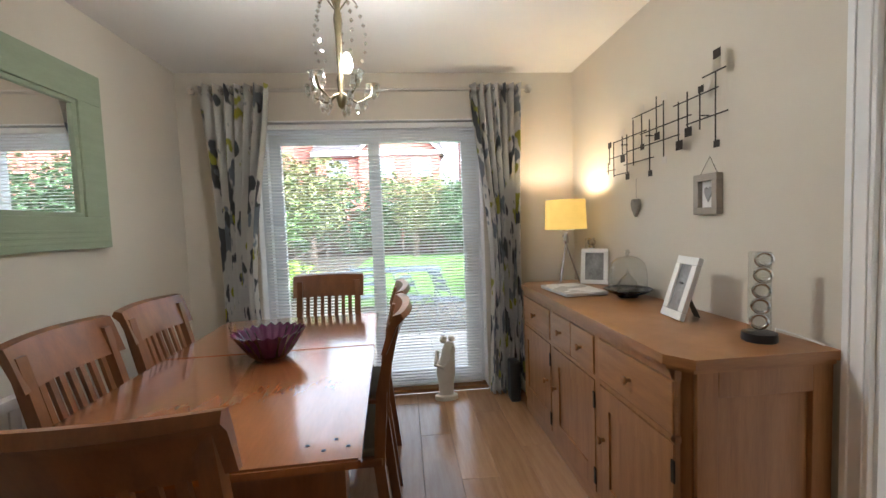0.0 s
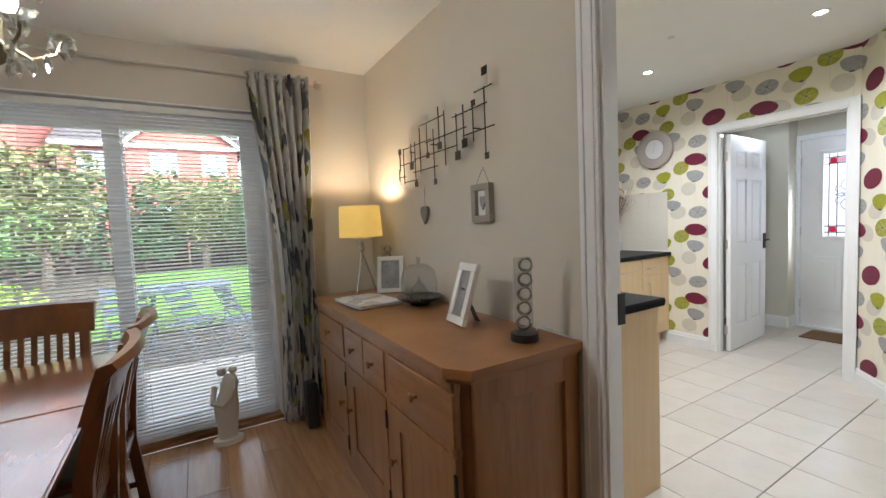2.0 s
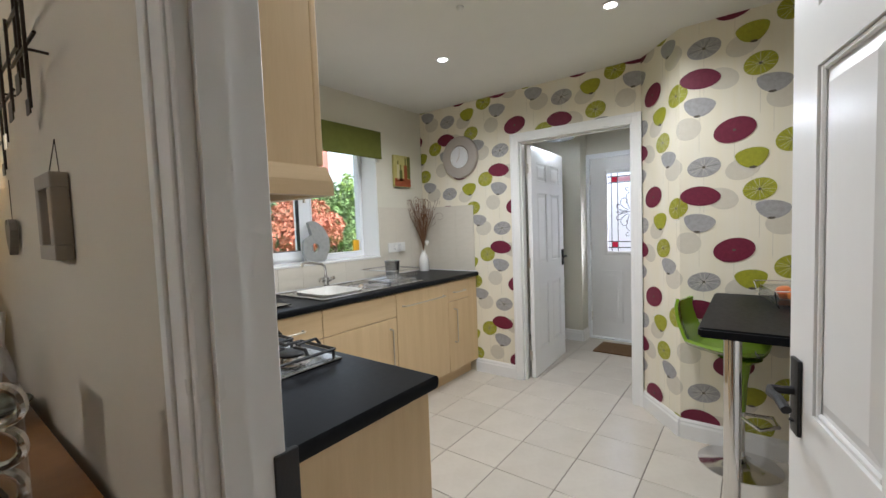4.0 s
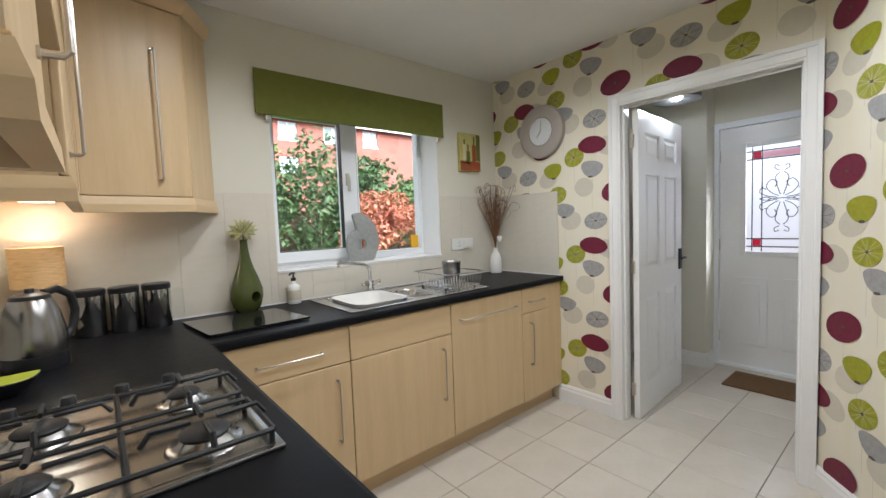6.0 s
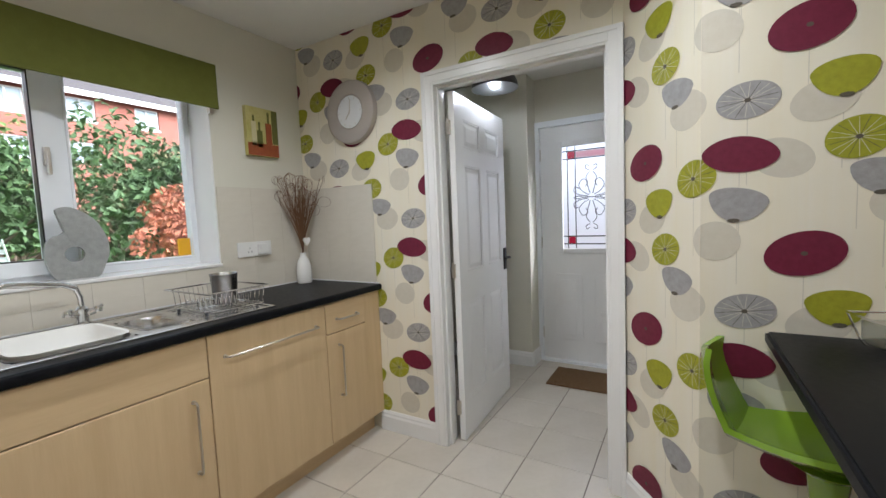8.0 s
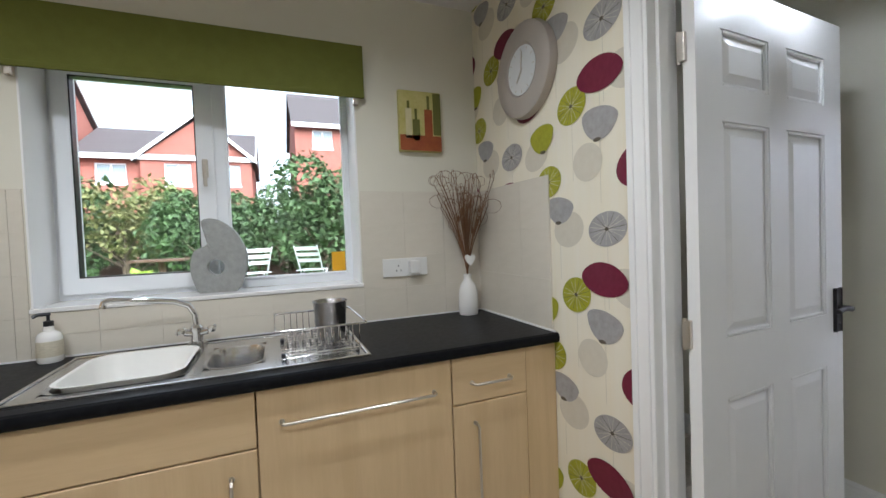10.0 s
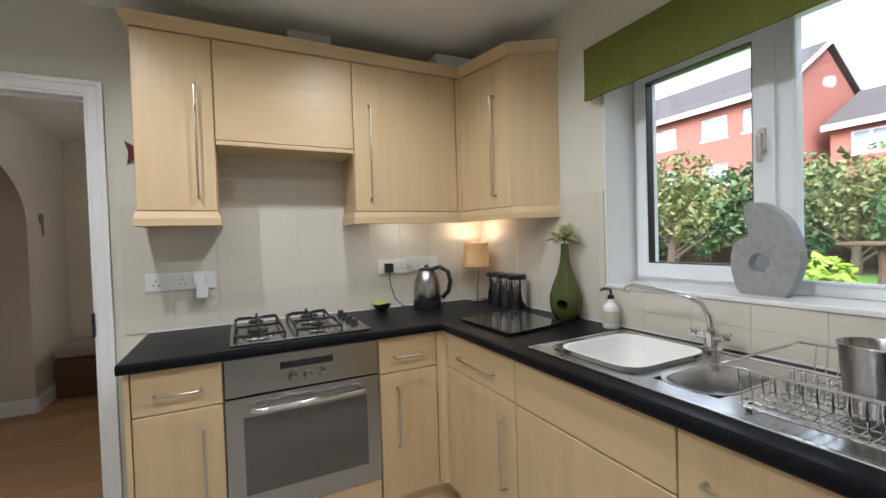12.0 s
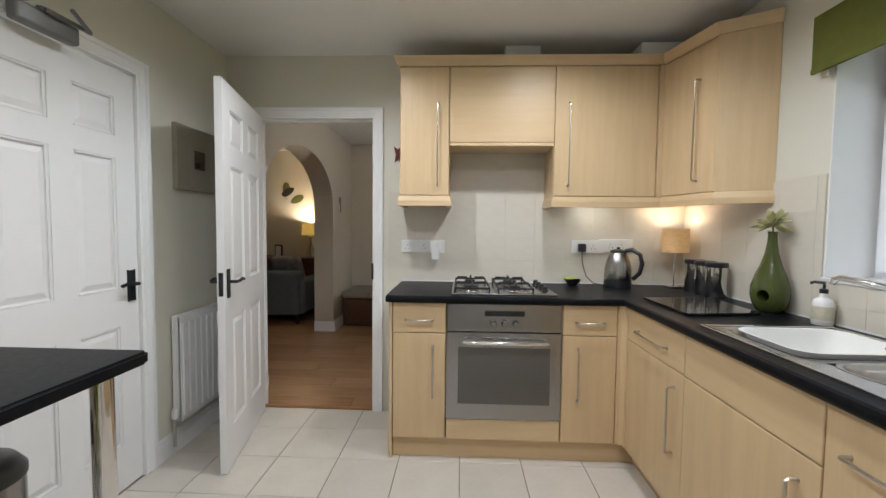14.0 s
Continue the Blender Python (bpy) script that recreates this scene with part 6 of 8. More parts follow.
# mirror
mr = thing("wall_mirror", DIN_W, 1.845, 1.25, label="large wall mirror in a wide sage green wooden frame", category="mirror")
MY0, MY1, MZ = -0.62, 0.63, 0.875
for name, y0, y1, z0, z1 in (("frame_bottom", MY0, MY1, 0, 0.155), ("frame_top", MY0, MY1, MZ - 0.155, MZ), ("frame_side", MY0, MY0 + 0.155, 0.155, MZ - 0.155), ("frame_side", MY1 - 0.155, MY1, 0.155, MZ - 0.155)):
    fb_ = box(0.002, 0.035, y0, y1, z0, z1, 0.004)
    if name == "frame_bottom":
        for gz in (0.03, 0.055, 0.08):
            box(0.035, 0.038, y0 + 0.01, y1 - 0.01, gz, gz + 0.012, 0.001, bm=fb_, seg=1)
    part(name, fb_, SAGE, mr, "wide sage painted frame board")
for y0, y1, z0, z1 in ((MY0 + 0.155, MY1 - 0.155, 0.155, 0.175), (MY0 + 0.155, MY1 - 0.155, MZ - 0.175, MZ - 0.155), (MY0 + 0.155, MY0 + 0.18, 0.175, MZ - 0.175), (MY1 - 0.18, MY1 - 0.155, 0.175, MZ - 0.175)):
    part("inner_moulding", box(0.004, 0.024, y0, y1, z0, z1, 0.004), SAGE, mr)
part("mirror_glass", box(0.006, 0.010, MY0 + 0.16, MY1 - 0.16, 0.16, MZ - 0.16), MIRROR, mr, "silvered mirror glass")
radiator("radiator", pose(DIN_W, 2.05, 0.14, 0, 0, -90), 1.15, 0.55, "white ribbed panel radiator under the mirror")

# sideboard
sb = thing("sideboard", 1.155, 2.115, 0, label="waxed oak sideboard with four drawers and three panelled doors", category="sideboard")
SBX, SY = 1.155, 2.115
sx0, sx1, sy0, sy1 = 0.874, DIN_E - 0.02, 1.235, 3.0
L_ = lambda b: local(b, SBX, SY)
part("top", L_(prism([(sx0 - 0.025, sy0 + 0.055), (sx0 + 0.03, sy0 - 0.025), (sx1, sy0 - 0.025), (sx1, sy1 + 0.02), (sx0 + 0.03, sy1 + 0.02), (sx0 - 0.025, sy1 - 0.06)], "z", 0.800, 0.830)), OAK, sb, "oak top with canted corners")
part("top_moulding", L_(prism([(sx0 - 0.012, sy0 + 0.058), (sx0 + 0.034, sy0 - 0.010), (sx1, sy0 - 0.010), (sx1, sy1 + 0.008), (sx0 + 0.034, sy1 + 0.008), (sx0 - 0.012, sy1 - 0.058)], "z", 0.785, 0.800)), OAK, sb)
car = prism([(sx0 + 0.02, sy0 + 0.06), (sx0 + 0.045, sy0 + 0.015), (sx1, sy0 + 0.015), (sx1, sy1 - 0.015), (sx0 + 0.045, sy1 - 0.015), (sx0 + 0.02, sy1 - 0.06)], "z", 0.05, 0.785)
part("carcass", L_(car), OAK_UP, sb)
plinth_ = prism([(sx0, sy0 + 0.055), (sx0 + 0.03, sy0), (sx1, sy0), (sx1, sy1), (sx0 + 0.03, sy1), (sx0, sy1 - 0.055)], "z", 0.0, 0.075)
part("plinth", L_(plinth_), OAK, sb)
ends = bmesh.new()
for y0 in (sy0,):
    for x0, x1, z0, z1 in ((sx0 + 0.05, sx0 + 0.12, 0.075, 0.785), (sx1 - 0.07, sx1, 0.075, 0.785), (sx0 + 0.12, sx1 - 0.07, 0.705, 0.785), (sx0 + 0.12, sx1 - 0.07, 0.075, 0.155)):
        box(x0, x1, y0 - 0.002, y0 + 0.016, z0, z1, 0.003, bm=ends)
part("end_frame", L_(ends), OAK_UP, sb)
stiles = bmesh.new()
bays = ((1.265, 1.79), (1.835, 2.375), (2.42, 2.965))
for y0, y1 in ((sy0 + 0.05, 1.27), (1.785, 1.84), (2.37, 2.425), (2.96, sy1 - 0.05)):
    box(sx0, sx0 + 0.022, y0, y1, 0.075, 0.785, 0.003, bm=stiles)
for y0, y1 in bays:
    box(sx0, sx0 + 0.022, y0, y1, 0.565, 0.585, 0.002, bm=stiles)
    box(sx0, sx0 + 0.022, y0, y1, 0.755, 0.785, 0.002, bm=stiles)
part("face_frame", L_(stiles), OAK_UP, sb)


def pull(parent, y, z):
    h = lathe([(0.008, 0), (0.007, 0.014), (0.015, 0.020), (0.017, 0.026), (0.012, 0.032), (0, 0.033)], seg=16)
    bmesh.ops.transform(h, matrix=Matrix.Translation((sx0 - 0.006 - SBX, y - SY, z)) @ Matrix.Rotation(radians(-90), 4, "Y"), verts=h.verts)
    part("knob", h, OAK, parent, "turned oak knob", True)


for (y0, y1), n_ in zip(bays, (1, 2, 1)):
    for i in range(n_):
        a, d = y0 + (y1 - y0) * i / n_ + 0.004, y0 + (y1 - y0) * (i + 1) / n_ - 0.004
        dr = part("drawer", L_(box(sx0 - 0.006, sx0 + 0.014, a, d, 0.589, 0.751, 0.005)), OAK, sb)
        pull(dr, (a + d) / 2, 0.67)
    fr_ = pierced("x", sx0 - 0.004, sx0 + 0.016, y0 + 0.004, y1 - 0.004, 0.079, 0.561, [(y0 + 0.085, y1 - 0.085, 0.165, 0.48)])
    dd = part("door", L_(fr_), OAK_UP, sb)
    part("door_panel", L_(box(sx0 + 0.004, sx0 + 0.012, y0 + 0.085, y1 - 0.085, 0.165, 0.48)), OAK_UP, dd)
    pull(dd, y1 - 0.045 if y0 < 2.0 else y0 + 0.045, 0.35)
    for z in (0.15, 0.48):
        part("hinge", L_(box(sx0 - 0.009, sx0 - 0.003, y0 - 0.006, y0 + 0.012, z - 0.035, z + 0.035, 0.002)), IRON_DARK, dd, "dark iron hinge")
sb.scale = (1.0, 0.943, 1.055)
ST = 0.877

# things on the sideboard
lmp = thing("tripod_lamp", 1.165, 2.87, ST, label="lit table lamp with a yellow drum shade on a chrome tripod", category="lamp")
for k in range(3):
    a = radians(100 + 120 * k)
    part("leg", tube([(0.085 * math.cos(a), 0.085 * math.sin(a), 0.003), (-0.02 * math.cos(a), -0.02 * math.sin(a), 0.33)], 0.006, 10), CHROME, lmp, "", True)
part("collar", lathe([(0.018, 0.27), (0.02, 0.29), (0.014, 0.34), (0, 0.34)], seg=16), CHROME, lmp, "", True)
part("harp_plate", lathe([(0.045, 0.352), (0.045, 0.358), (0, 0.36)], seg=20), CHROME, lmp)
SHADE = material("lit_yellow_shade", (0.70, 0.48, 0.14), 0.8, second=(0.62, 0.40, 0.10), scale=20, amount=0.5, bump=0.2, bump_scale=300, glow=(1.0, 0.60, 0.12), strength=0.30)
part("shade", lathe([(0.138, 0.366), (0.139, 0.368), (0.131, 0.565), (0.129, 0.565), (0.136, 0.368)], seg=40), SHADE, lmp, "yellow cotton drum shade", True)
lamp("sideboard_lamp_bulb", "POINT", (1.165, 2.87, ST + 0.50), 6.5, (1.0, 0.88, 0.68), radius=0.03)

lt = thing("laptop", 1.05, 2.50, ST, turn=4, label="closed white laptop lying on the sideboard", category="laptop")
part("base", box(-0.125, 0.125, -0.18, 0.18, 0.003, 0.014, 0.004), material("silver_plastic", (0.55, 0.55, 0.55), 0.35, 0.3), lt)
part("lid", box(-0.125, 0.125, -0.18, 0.18, 0.0145, 0.023, 0.004), material("white_laptop_lid", (0.78, 0.78, 0.78), 0.25), lt, "white lid")
for fx in (-0.10, 0.10):
    for fy in (-0.15, 0.15):
        part("foot", lathe([(0.008, 0), (0.008, 0.003), (0, 0.003)], fx, fy, 0, 10), BLACK_PLASTIC, lt)


def photo_frame(x, y, turn, w, h, border, label, photo, lean=14):
    f = tagged(new("photo_frame"), label, "photo frame", "photo frames on the sideboard")
    f.matrix_basis = pose(x, y, ST, 0, 0, turn)
    t = Matrix.Rotation(radians(-lean), 4, "X")
    for x0, x1, z0, z1 in ((-w, w, 0, border), (-w, w, h - border, h), (-w, -w + border, border, h - border), (w - border, w, border, h - border)):
        b = box(x0, x1, -0.010, 0.012, z0, z1, 0.004)
        bmesh.ops.transform(b, matrix=Matrix.Translation((0, 0, 0.003)) @ t, verts=b.verts)
        part("frame_side", b, WHITE_CERAMIC, f, "white frame side")
    b = box(-w + border, w - border, -0.002, 0.004, border, h - border)
    bmesh.ops.transform(b, matrix=Matrix.Translation((0, 0, 0.003)) @ t, verts=b.verts)
    part("photo", b, photo, f, "dim grey photograph")
    q = prism([(-0.02, 0), (0.02, 0), (0.012, h * 0.62), (-0.012, h * 0.62)], "y", 0, 0.004)
    bmesh.ops.transform(q, matrix=Matrix.Translation((0, h * 0.40, 0.001)) @ Matrix.Rotation(radians(24), 4, "X"), verts=q.verts)
    part("strut", q, BLACK_PLASTIC, f, "dark stand strut")
    return f


PHOTO = material("grey_photo", (0.30, 0.30, 0.29), 0.35, second=(0.12, 0.12, 0.12), scale=12, amount=1.0)
photo_frame(1.285, 2.71, -33, 0.085, 0.235, 0.028, "white photo frame standing beside the lamp", PHOTO)
photo_frame(1.165, 1.755, -96, 0.075, 0.265, 0.034, "narrow white photo frame leaning on its stand", PHOTO, 18)

dm = thing("cake_dome", 1.255, 2.25, ST, label="clear glass dome on a dark dish", category="dome")
part("dish", lathe([(0.05, 0), (0.055, 0.01), (0.10, 0.028), (0.125, 0.045), (0.12, 0.048), (0.09, 0.034), (0, 0.03)], seg=36), material("dark_wire_dish", (0.05, 0.05, 0.055), 0.25, 0.6), dm, "dark dish", True)
part("dome_glass", lathe([(0.098, 0.04), (0.098, 0.13), (0.085, 0.185), (0.05, 0.215), (0.0, 0.225)], seg=36), CLEAR, dm, "clear glass bell", True)
part("knob", lathe([(0.006, 0.225), (0.014, 0.24), (0.008, 0.256), (0, 0.258)], seg=14), CLEAR, dm, "", True)
part("crystal", lathe([(0, 0.03), (0.05, 0.035), (0.06, 0.06), (0.035, 0.10), (0.012, 0.12), (0, 0.16)], seg=7), CLEAR, dm, "faceted glass lump inside")


def bubble_stack(x, y, label):
    c = thing("bubble_ornament", x, y, ST, turn=-35, label=label, category="ornament", group="bubble ornaments")
    part("base", lathe([(0.05, 0), (0.052, 0.006), (0.05, 0.028), (0, 0.03)], seg=24), BLACK_PLASTIC, c, "round black base", True)
    part("column", box(-0.032, 0.032, -0.012, 0.012, 0.03, 0.30, 0.008), CLEAR, c, "clear acrylic column")
    for i in range(5):
        z = 0.065 + i * 0.052
        ringb = tube([(0.003 * i + 0.023 * math.cos(a), 0.0, z + 0.023 * math.sin(a)) for a in (2 * math.pi * q / 20 for q in range(20))], 0.006, 8, closed=True)
        part("ring", ringb, CHROME, c, "mirror ring", True)
    return c


bubble_stack(1.235, 1.40, "column of chrome rings on a black base with a cable")
bubble_stack(1.33, 2.86, "column of chrome rings beside the lamp")
solid("lamp_cable", tube([(1.28, 1.39, ST + 0.006), (1.315, 1.42, ST + 0.03), (1.345, 1.37, ST + 0.02), (1.365, 1.30, ST + 0.004)], 0.003, 6), WHITE_PLASTIC, "thin cable behind the ring ornament", "cable", smooth=True)

# wall art of wire and small plates, hanging heart and small frame
art = thing("wire_wall_art", DIN_E, 2.14, 1.735, label="dark wire wall sculpture of rods and small square plates", category="wall art")
WIRE = material("dark_bronze_wire", (0.045, 0.035, 0.028), 0.45, 0.7, scale=30)
rng = random.Random(21)
for y0, y1, z in ((-0.43, -0.30, 0.16), (-0.40, -0.12, 0.09), (-0.46, -0.22, -0.02), (-0.24, 0.16, 0.02), (-0.05, 0.22, 0.12), (-0.16, 0.30, -0.05), (0.10, 0.44, 0.03), (0.05, 0.34, -0.12), (0.30, 0.50, -0.06), (0.26, 0.42, -0.17), (0.44, 0.54, -0.13)):
    deep = rng.choice((-0.030, -0.038, -0.046))
    part("rod", tube([(deep, y0, z), (deep, y1, z)], 0.0032, 6), WIRE, art)
for y, z0, z1, plates in ((-0.40, -0.14, 0.22, 3), (-0.30, -0.06, 0.11, 1), (-0.21, -0.05, 0.13, 2), (-0.16, -0.10, 0.10, 2), (-0.05, -0.15, 0.16, 3), (0.02, -0.02, 0.18, 2), (0.08, -0.20, 0.08, 2), (0.15, -0.05, 0.15, 3), (0.22, -0.14, 0.13, 1), (0.30, -0.19, 0.05, 2), (0.35, -0.08, 0.07, 3), (0.42, -0.20, 0.03, 2), (0.47, -0.10, 0.02, 1), (0.52, -0.17, -0.08, 2)):
    deep = rng.choice((-0.034, -0.042, -0.05))
    part("upright", tube([(deep, y, z0), (deep, y, z1)], 0.0032, 6), WIRE, art)
    for at_, on in ((z1, plates & 1), (z0, plates & 2)):
        if on:
            w_ = rng.uniform(0.016, 0.024)
            part("plate", box(deep - 0.006, deep - 0.0035, y - w_ - 0.012, y + w_ - 0.012, at_ - w_, at_ + w_ * 0.8, 0.0008, seg=1), SATIN if rng.random() < 0.6 else WIRE, art, "small square metal plate")
for y in (-0.3, 0.1, 0.35):
    part("wall_pin", tube([(0, y, 0.0), (-0.042, y, 0.0)], 0.003, 6), WIRE, art)
part("plate", box(-0.062, -0.060, -0.44, -0.395, 0.15, 0.195), SATIN, art)

he = thing("hanging_heart", DIN_E - 0.012, 2.385, 1.365, label="grey wooden heart hanging from a string", category="ornament")
part("heart", prism([(u * 1.5, v * 1.9) for u, v in HEART], "x", -0.012, 0.006), material("grey_wood", (0.22, 0.20, 0.17), 0.7, scale=20, stretch=(1, 1, 6)), he)
part("string", tube([(0, 0, 0.03), (0, 0, 0.16)], 0.001, 4), WIRE, he)
sf = thing("small_frame", DIN_E - 0.002, 1.826, 1.307, label="small grey wooden box frame hanging on a string", category="picture")
for y0, y1, z0, z1 in ((-0.07, 0.07, 0, 0.03), (-0.07, 0.07, 0.145, 0.175), (-0.07, -0.04, 0.03, 0.145), (0.04, 0.07, 0.03, 0.145)):
    part("frame_side", box(-0.03, 0, y0, y1, z0, z1, 0.003), material("pale_grey_wood", (0.34, 0.30, 0.25), 0.7, scale=14), sf)
part("back_board", box(-0.008, -0.002, -0.04, 0.04, 0.03, 0.145), WHITE_CERAMIC, sf)
part("tiny_heart", prism([(u * 0.8, 0.09 + v * 1.2) for u, v in HEART], "x", -0.014, -0.009), material("grey_felt", (0.30, 0.30, 0.29), 0.9), sf)
part("string", tube([(-0.01, -0.05, 0.175), (-0.004, 0, 0.25), (-0.01, 0.05, 0.175)], 0.001, 4), WIRE, sf)

# dining table
tb = thing("dining_table", -0.56, 1.955, 0, turn=2.0, label="polished cherry-stained extending dining table", category="table")
TW, TL = 0.465, 0.855
for y0, y1 in ((-TL, 0.11), (0.113, TL)):
    tp = prism([(-TW, y0), (TW, y0), (TW, y1), (-TW, y1)], "z", 0.722, 0.75)
    bmesh.ops.bevel(tp, geom=[e for e in tp.edges], offset=0.006, segments=2, affect="EDGES")
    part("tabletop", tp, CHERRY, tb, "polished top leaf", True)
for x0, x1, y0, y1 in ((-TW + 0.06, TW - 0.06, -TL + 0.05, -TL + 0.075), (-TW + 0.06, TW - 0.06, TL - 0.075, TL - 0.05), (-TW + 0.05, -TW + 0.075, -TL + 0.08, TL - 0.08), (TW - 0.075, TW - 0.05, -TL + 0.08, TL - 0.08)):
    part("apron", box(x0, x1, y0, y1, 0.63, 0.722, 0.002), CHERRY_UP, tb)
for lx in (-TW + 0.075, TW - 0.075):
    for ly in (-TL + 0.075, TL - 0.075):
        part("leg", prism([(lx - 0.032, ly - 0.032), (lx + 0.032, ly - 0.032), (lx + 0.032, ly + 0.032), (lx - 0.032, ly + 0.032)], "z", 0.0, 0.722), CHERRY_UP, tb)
for k, (px, py) in enumerate(((0.37, -0.80), (0.43, -0.79), (0.395, -0.75), (0.325, -0.77))):
    part("dowel", lathe([(0.006, 0.7502), (0.006, 0.7508), (0, 0.7508)], px, py, 0, 10), IRON_DARK, tb, "dark dowel head")

# purple bowl
bw = thing("fluted_bowl", -0.543, 1.985, 0.7505, label="dark purple fluted glass bowl on the dining table", category="bowl")
PURPLE = material("purple_glass", (0.055, 0.008, 0.035), 0.14, second=(0.09, 0.012, 0.05), scale=8, amount=0.5, coat=0.4)
bb_ = bmesh.new()
rings = []
for r_, z in ((0.0, 0.0), (0.06, 0.0), (0.085, 0.02), (0.115, 0.07), (0.15, 0.118), (0.142, 0.116), (0.108, 0.068), (0.078, 0.026), (0.0, 0.014)):
    if r_ == 0:
        rings.append([bb_.verts.new((0, 0, z))])
    else:
        rings.append([bb_.verts.new(((r_ + (0.006 if z > 0.02 else 0) * math.cos(24 * a)) * math.cos(a), (r_ + (0.006 if z > 0.02 else 0) * math.cos(24 * a)) * math.sin(a), z + (0.006 * math.cos(24 * a) if z > 0.11 else 0))) for a in (2 * math.pi * i / 96 for i in range(96))])
for lo, hi in zip(rings, rings[1:]):
    for i in range(96):
        q = list(dict.fromkeys([lo[i % len(lo)], lo[(i + 1) % 96 % len(lo)], hi[(i + 1) % 96 % len(hi)], hi[i % len(hi)]]))
        bb_.faces.new(q)
bmesh.ops.recalc_face_normals(bb_, faces=bb_.faces[:])
part("glass", bb_, PURPLE, bw, "", True)


# dining chairs: seat towards +y, back at the origin's -y side
def chair_at(m, label):
    c = tagged(new("dining_chair"), label, "chair", "chairs round the table")
    c.matrix_basis = m
    CUSH = material("olive_seat_pad", (0.14, 0.125, 0.085), 0.85, second=(0.11, 0.10, 0.065), scale=20, bump=0.2, bump_scale=300)
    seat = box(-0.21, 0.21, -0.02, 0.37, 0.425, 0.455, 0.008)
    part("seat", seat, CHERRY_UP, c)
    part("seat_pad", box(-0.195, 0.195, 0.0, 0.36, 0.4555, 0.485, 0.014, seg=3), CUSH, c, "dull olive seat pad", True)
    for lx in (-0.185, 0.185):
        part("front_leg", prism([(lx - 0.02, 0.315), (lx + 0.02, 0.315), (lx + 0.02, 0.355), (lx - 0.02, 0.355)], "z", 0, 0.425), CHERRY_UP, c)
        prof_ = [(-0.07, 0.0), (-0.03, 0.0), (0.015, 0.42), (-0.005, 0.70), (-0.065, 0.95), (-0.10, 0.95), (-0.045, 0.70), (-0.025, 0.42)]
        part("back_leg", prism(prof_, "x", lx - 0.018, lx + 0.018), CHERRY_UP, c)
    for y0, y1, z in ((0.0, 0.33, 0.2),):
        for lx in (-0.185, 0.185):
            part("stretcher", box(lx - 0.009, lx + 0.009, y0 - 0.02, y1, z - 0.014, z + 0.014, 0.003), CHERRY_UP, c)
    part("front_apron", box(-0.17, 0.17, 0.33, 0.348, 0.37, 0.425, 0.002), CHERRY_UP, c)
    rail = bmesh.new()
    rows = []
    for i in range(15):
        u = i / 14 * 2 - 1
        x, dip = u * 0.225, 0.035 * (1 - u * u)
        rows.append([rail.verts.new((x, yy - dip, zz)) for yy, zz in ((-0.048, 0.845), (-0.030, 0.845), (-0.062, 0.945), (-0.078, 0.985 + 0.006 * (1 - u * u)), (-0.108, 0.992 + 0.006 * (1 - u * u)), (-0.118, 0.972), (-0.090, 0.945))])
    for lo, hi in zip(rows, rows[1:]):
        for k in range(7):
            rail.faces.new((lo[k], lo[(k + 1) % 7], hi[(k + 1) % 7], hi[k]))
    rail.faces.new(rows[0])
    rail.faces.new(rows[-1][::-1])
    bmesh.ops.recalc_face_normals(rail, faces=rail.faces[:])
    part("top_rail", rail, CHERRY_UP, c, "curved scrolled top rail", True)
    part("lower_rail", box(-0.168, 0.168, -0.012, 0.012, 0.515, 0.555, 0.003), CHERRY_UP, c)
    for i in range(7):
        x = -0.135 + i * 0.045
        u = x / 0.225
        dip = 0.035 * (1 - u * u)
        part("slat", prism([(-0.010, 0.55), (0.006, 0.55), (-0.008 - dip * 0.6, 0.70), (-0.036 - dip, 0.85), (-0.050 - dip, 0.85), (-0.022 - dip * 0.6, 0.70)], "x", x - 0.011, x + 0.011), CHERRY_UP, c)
    return c


ch = chair_at(pose(-0.51, 0.985, 0, 0, 0, 2), "cherry-stained slat-back dining chair at the table end")
for piece in ch.children:
    piece.data.transform(Matrix.Diagonal((1.04, 1.0, 1.0, 1.0)))
for px, py, turn_, lab in ((-1.05, 1.68, -88, "cherry-stained slat-back dining chair beside the mirror wall"), (-1.05, 2.20, -90, "cherry-stained slat-back dining chair beside the mirror wall"), (-0.465, 2.93, 180, "cherry-stained slat-back dining chair in front of the patio door"), (-0.07, 1.84, 90, "cherry-stained slat-back dining chair on the sideboard side of the table"), (-0.07, 2.36, 91, "cherry-stained slat-back dining chair on the sideboard side of the table")):
    tagged(copy_thing(ch, pose(px, py, 0, 0, 0, turn_)), lab)

# chandelier
cl = thing("chandelier", -0.158, 1.80, 1.745, label="small antique brass chandelier with glass drops, one lit bulb", category="chandelier")
BRASS = material("antique_brass", (0.14, 0.115, 0.065), 0.35, 0.9, scale=20)
DROP = pane_glass("crystal_drop", (0.90, 0.93, 0.90), 0.05, 0.35, 1.5)
part("chain", tube([(0, 0, 0.48), (0, 0, CEIL - 1.745 - 0.02)], 0.004, 8), BRASS, cl)
part("ceiling_rose", lathe([(0.05, CEIL - 1.745), (0.05, CEIL - 1.76), (0.02, CEIL - 1.78), (0, CEIL - 1.78)], seg=24), BRASS, cl, "", True)
part("column", lathe([(0, 0.02), (0.012, 0.03), (0.02, 0.06), (0.012, 0.09), (0.016, 0.13), (0.010, 0.15), (0.013, 0.30), (0.017, 0.36), (0.010, 0.40), (0.018, 0.44), (0.012, 0.47), (0, 0.48)], seg=16), BRASS, cl, "", True)
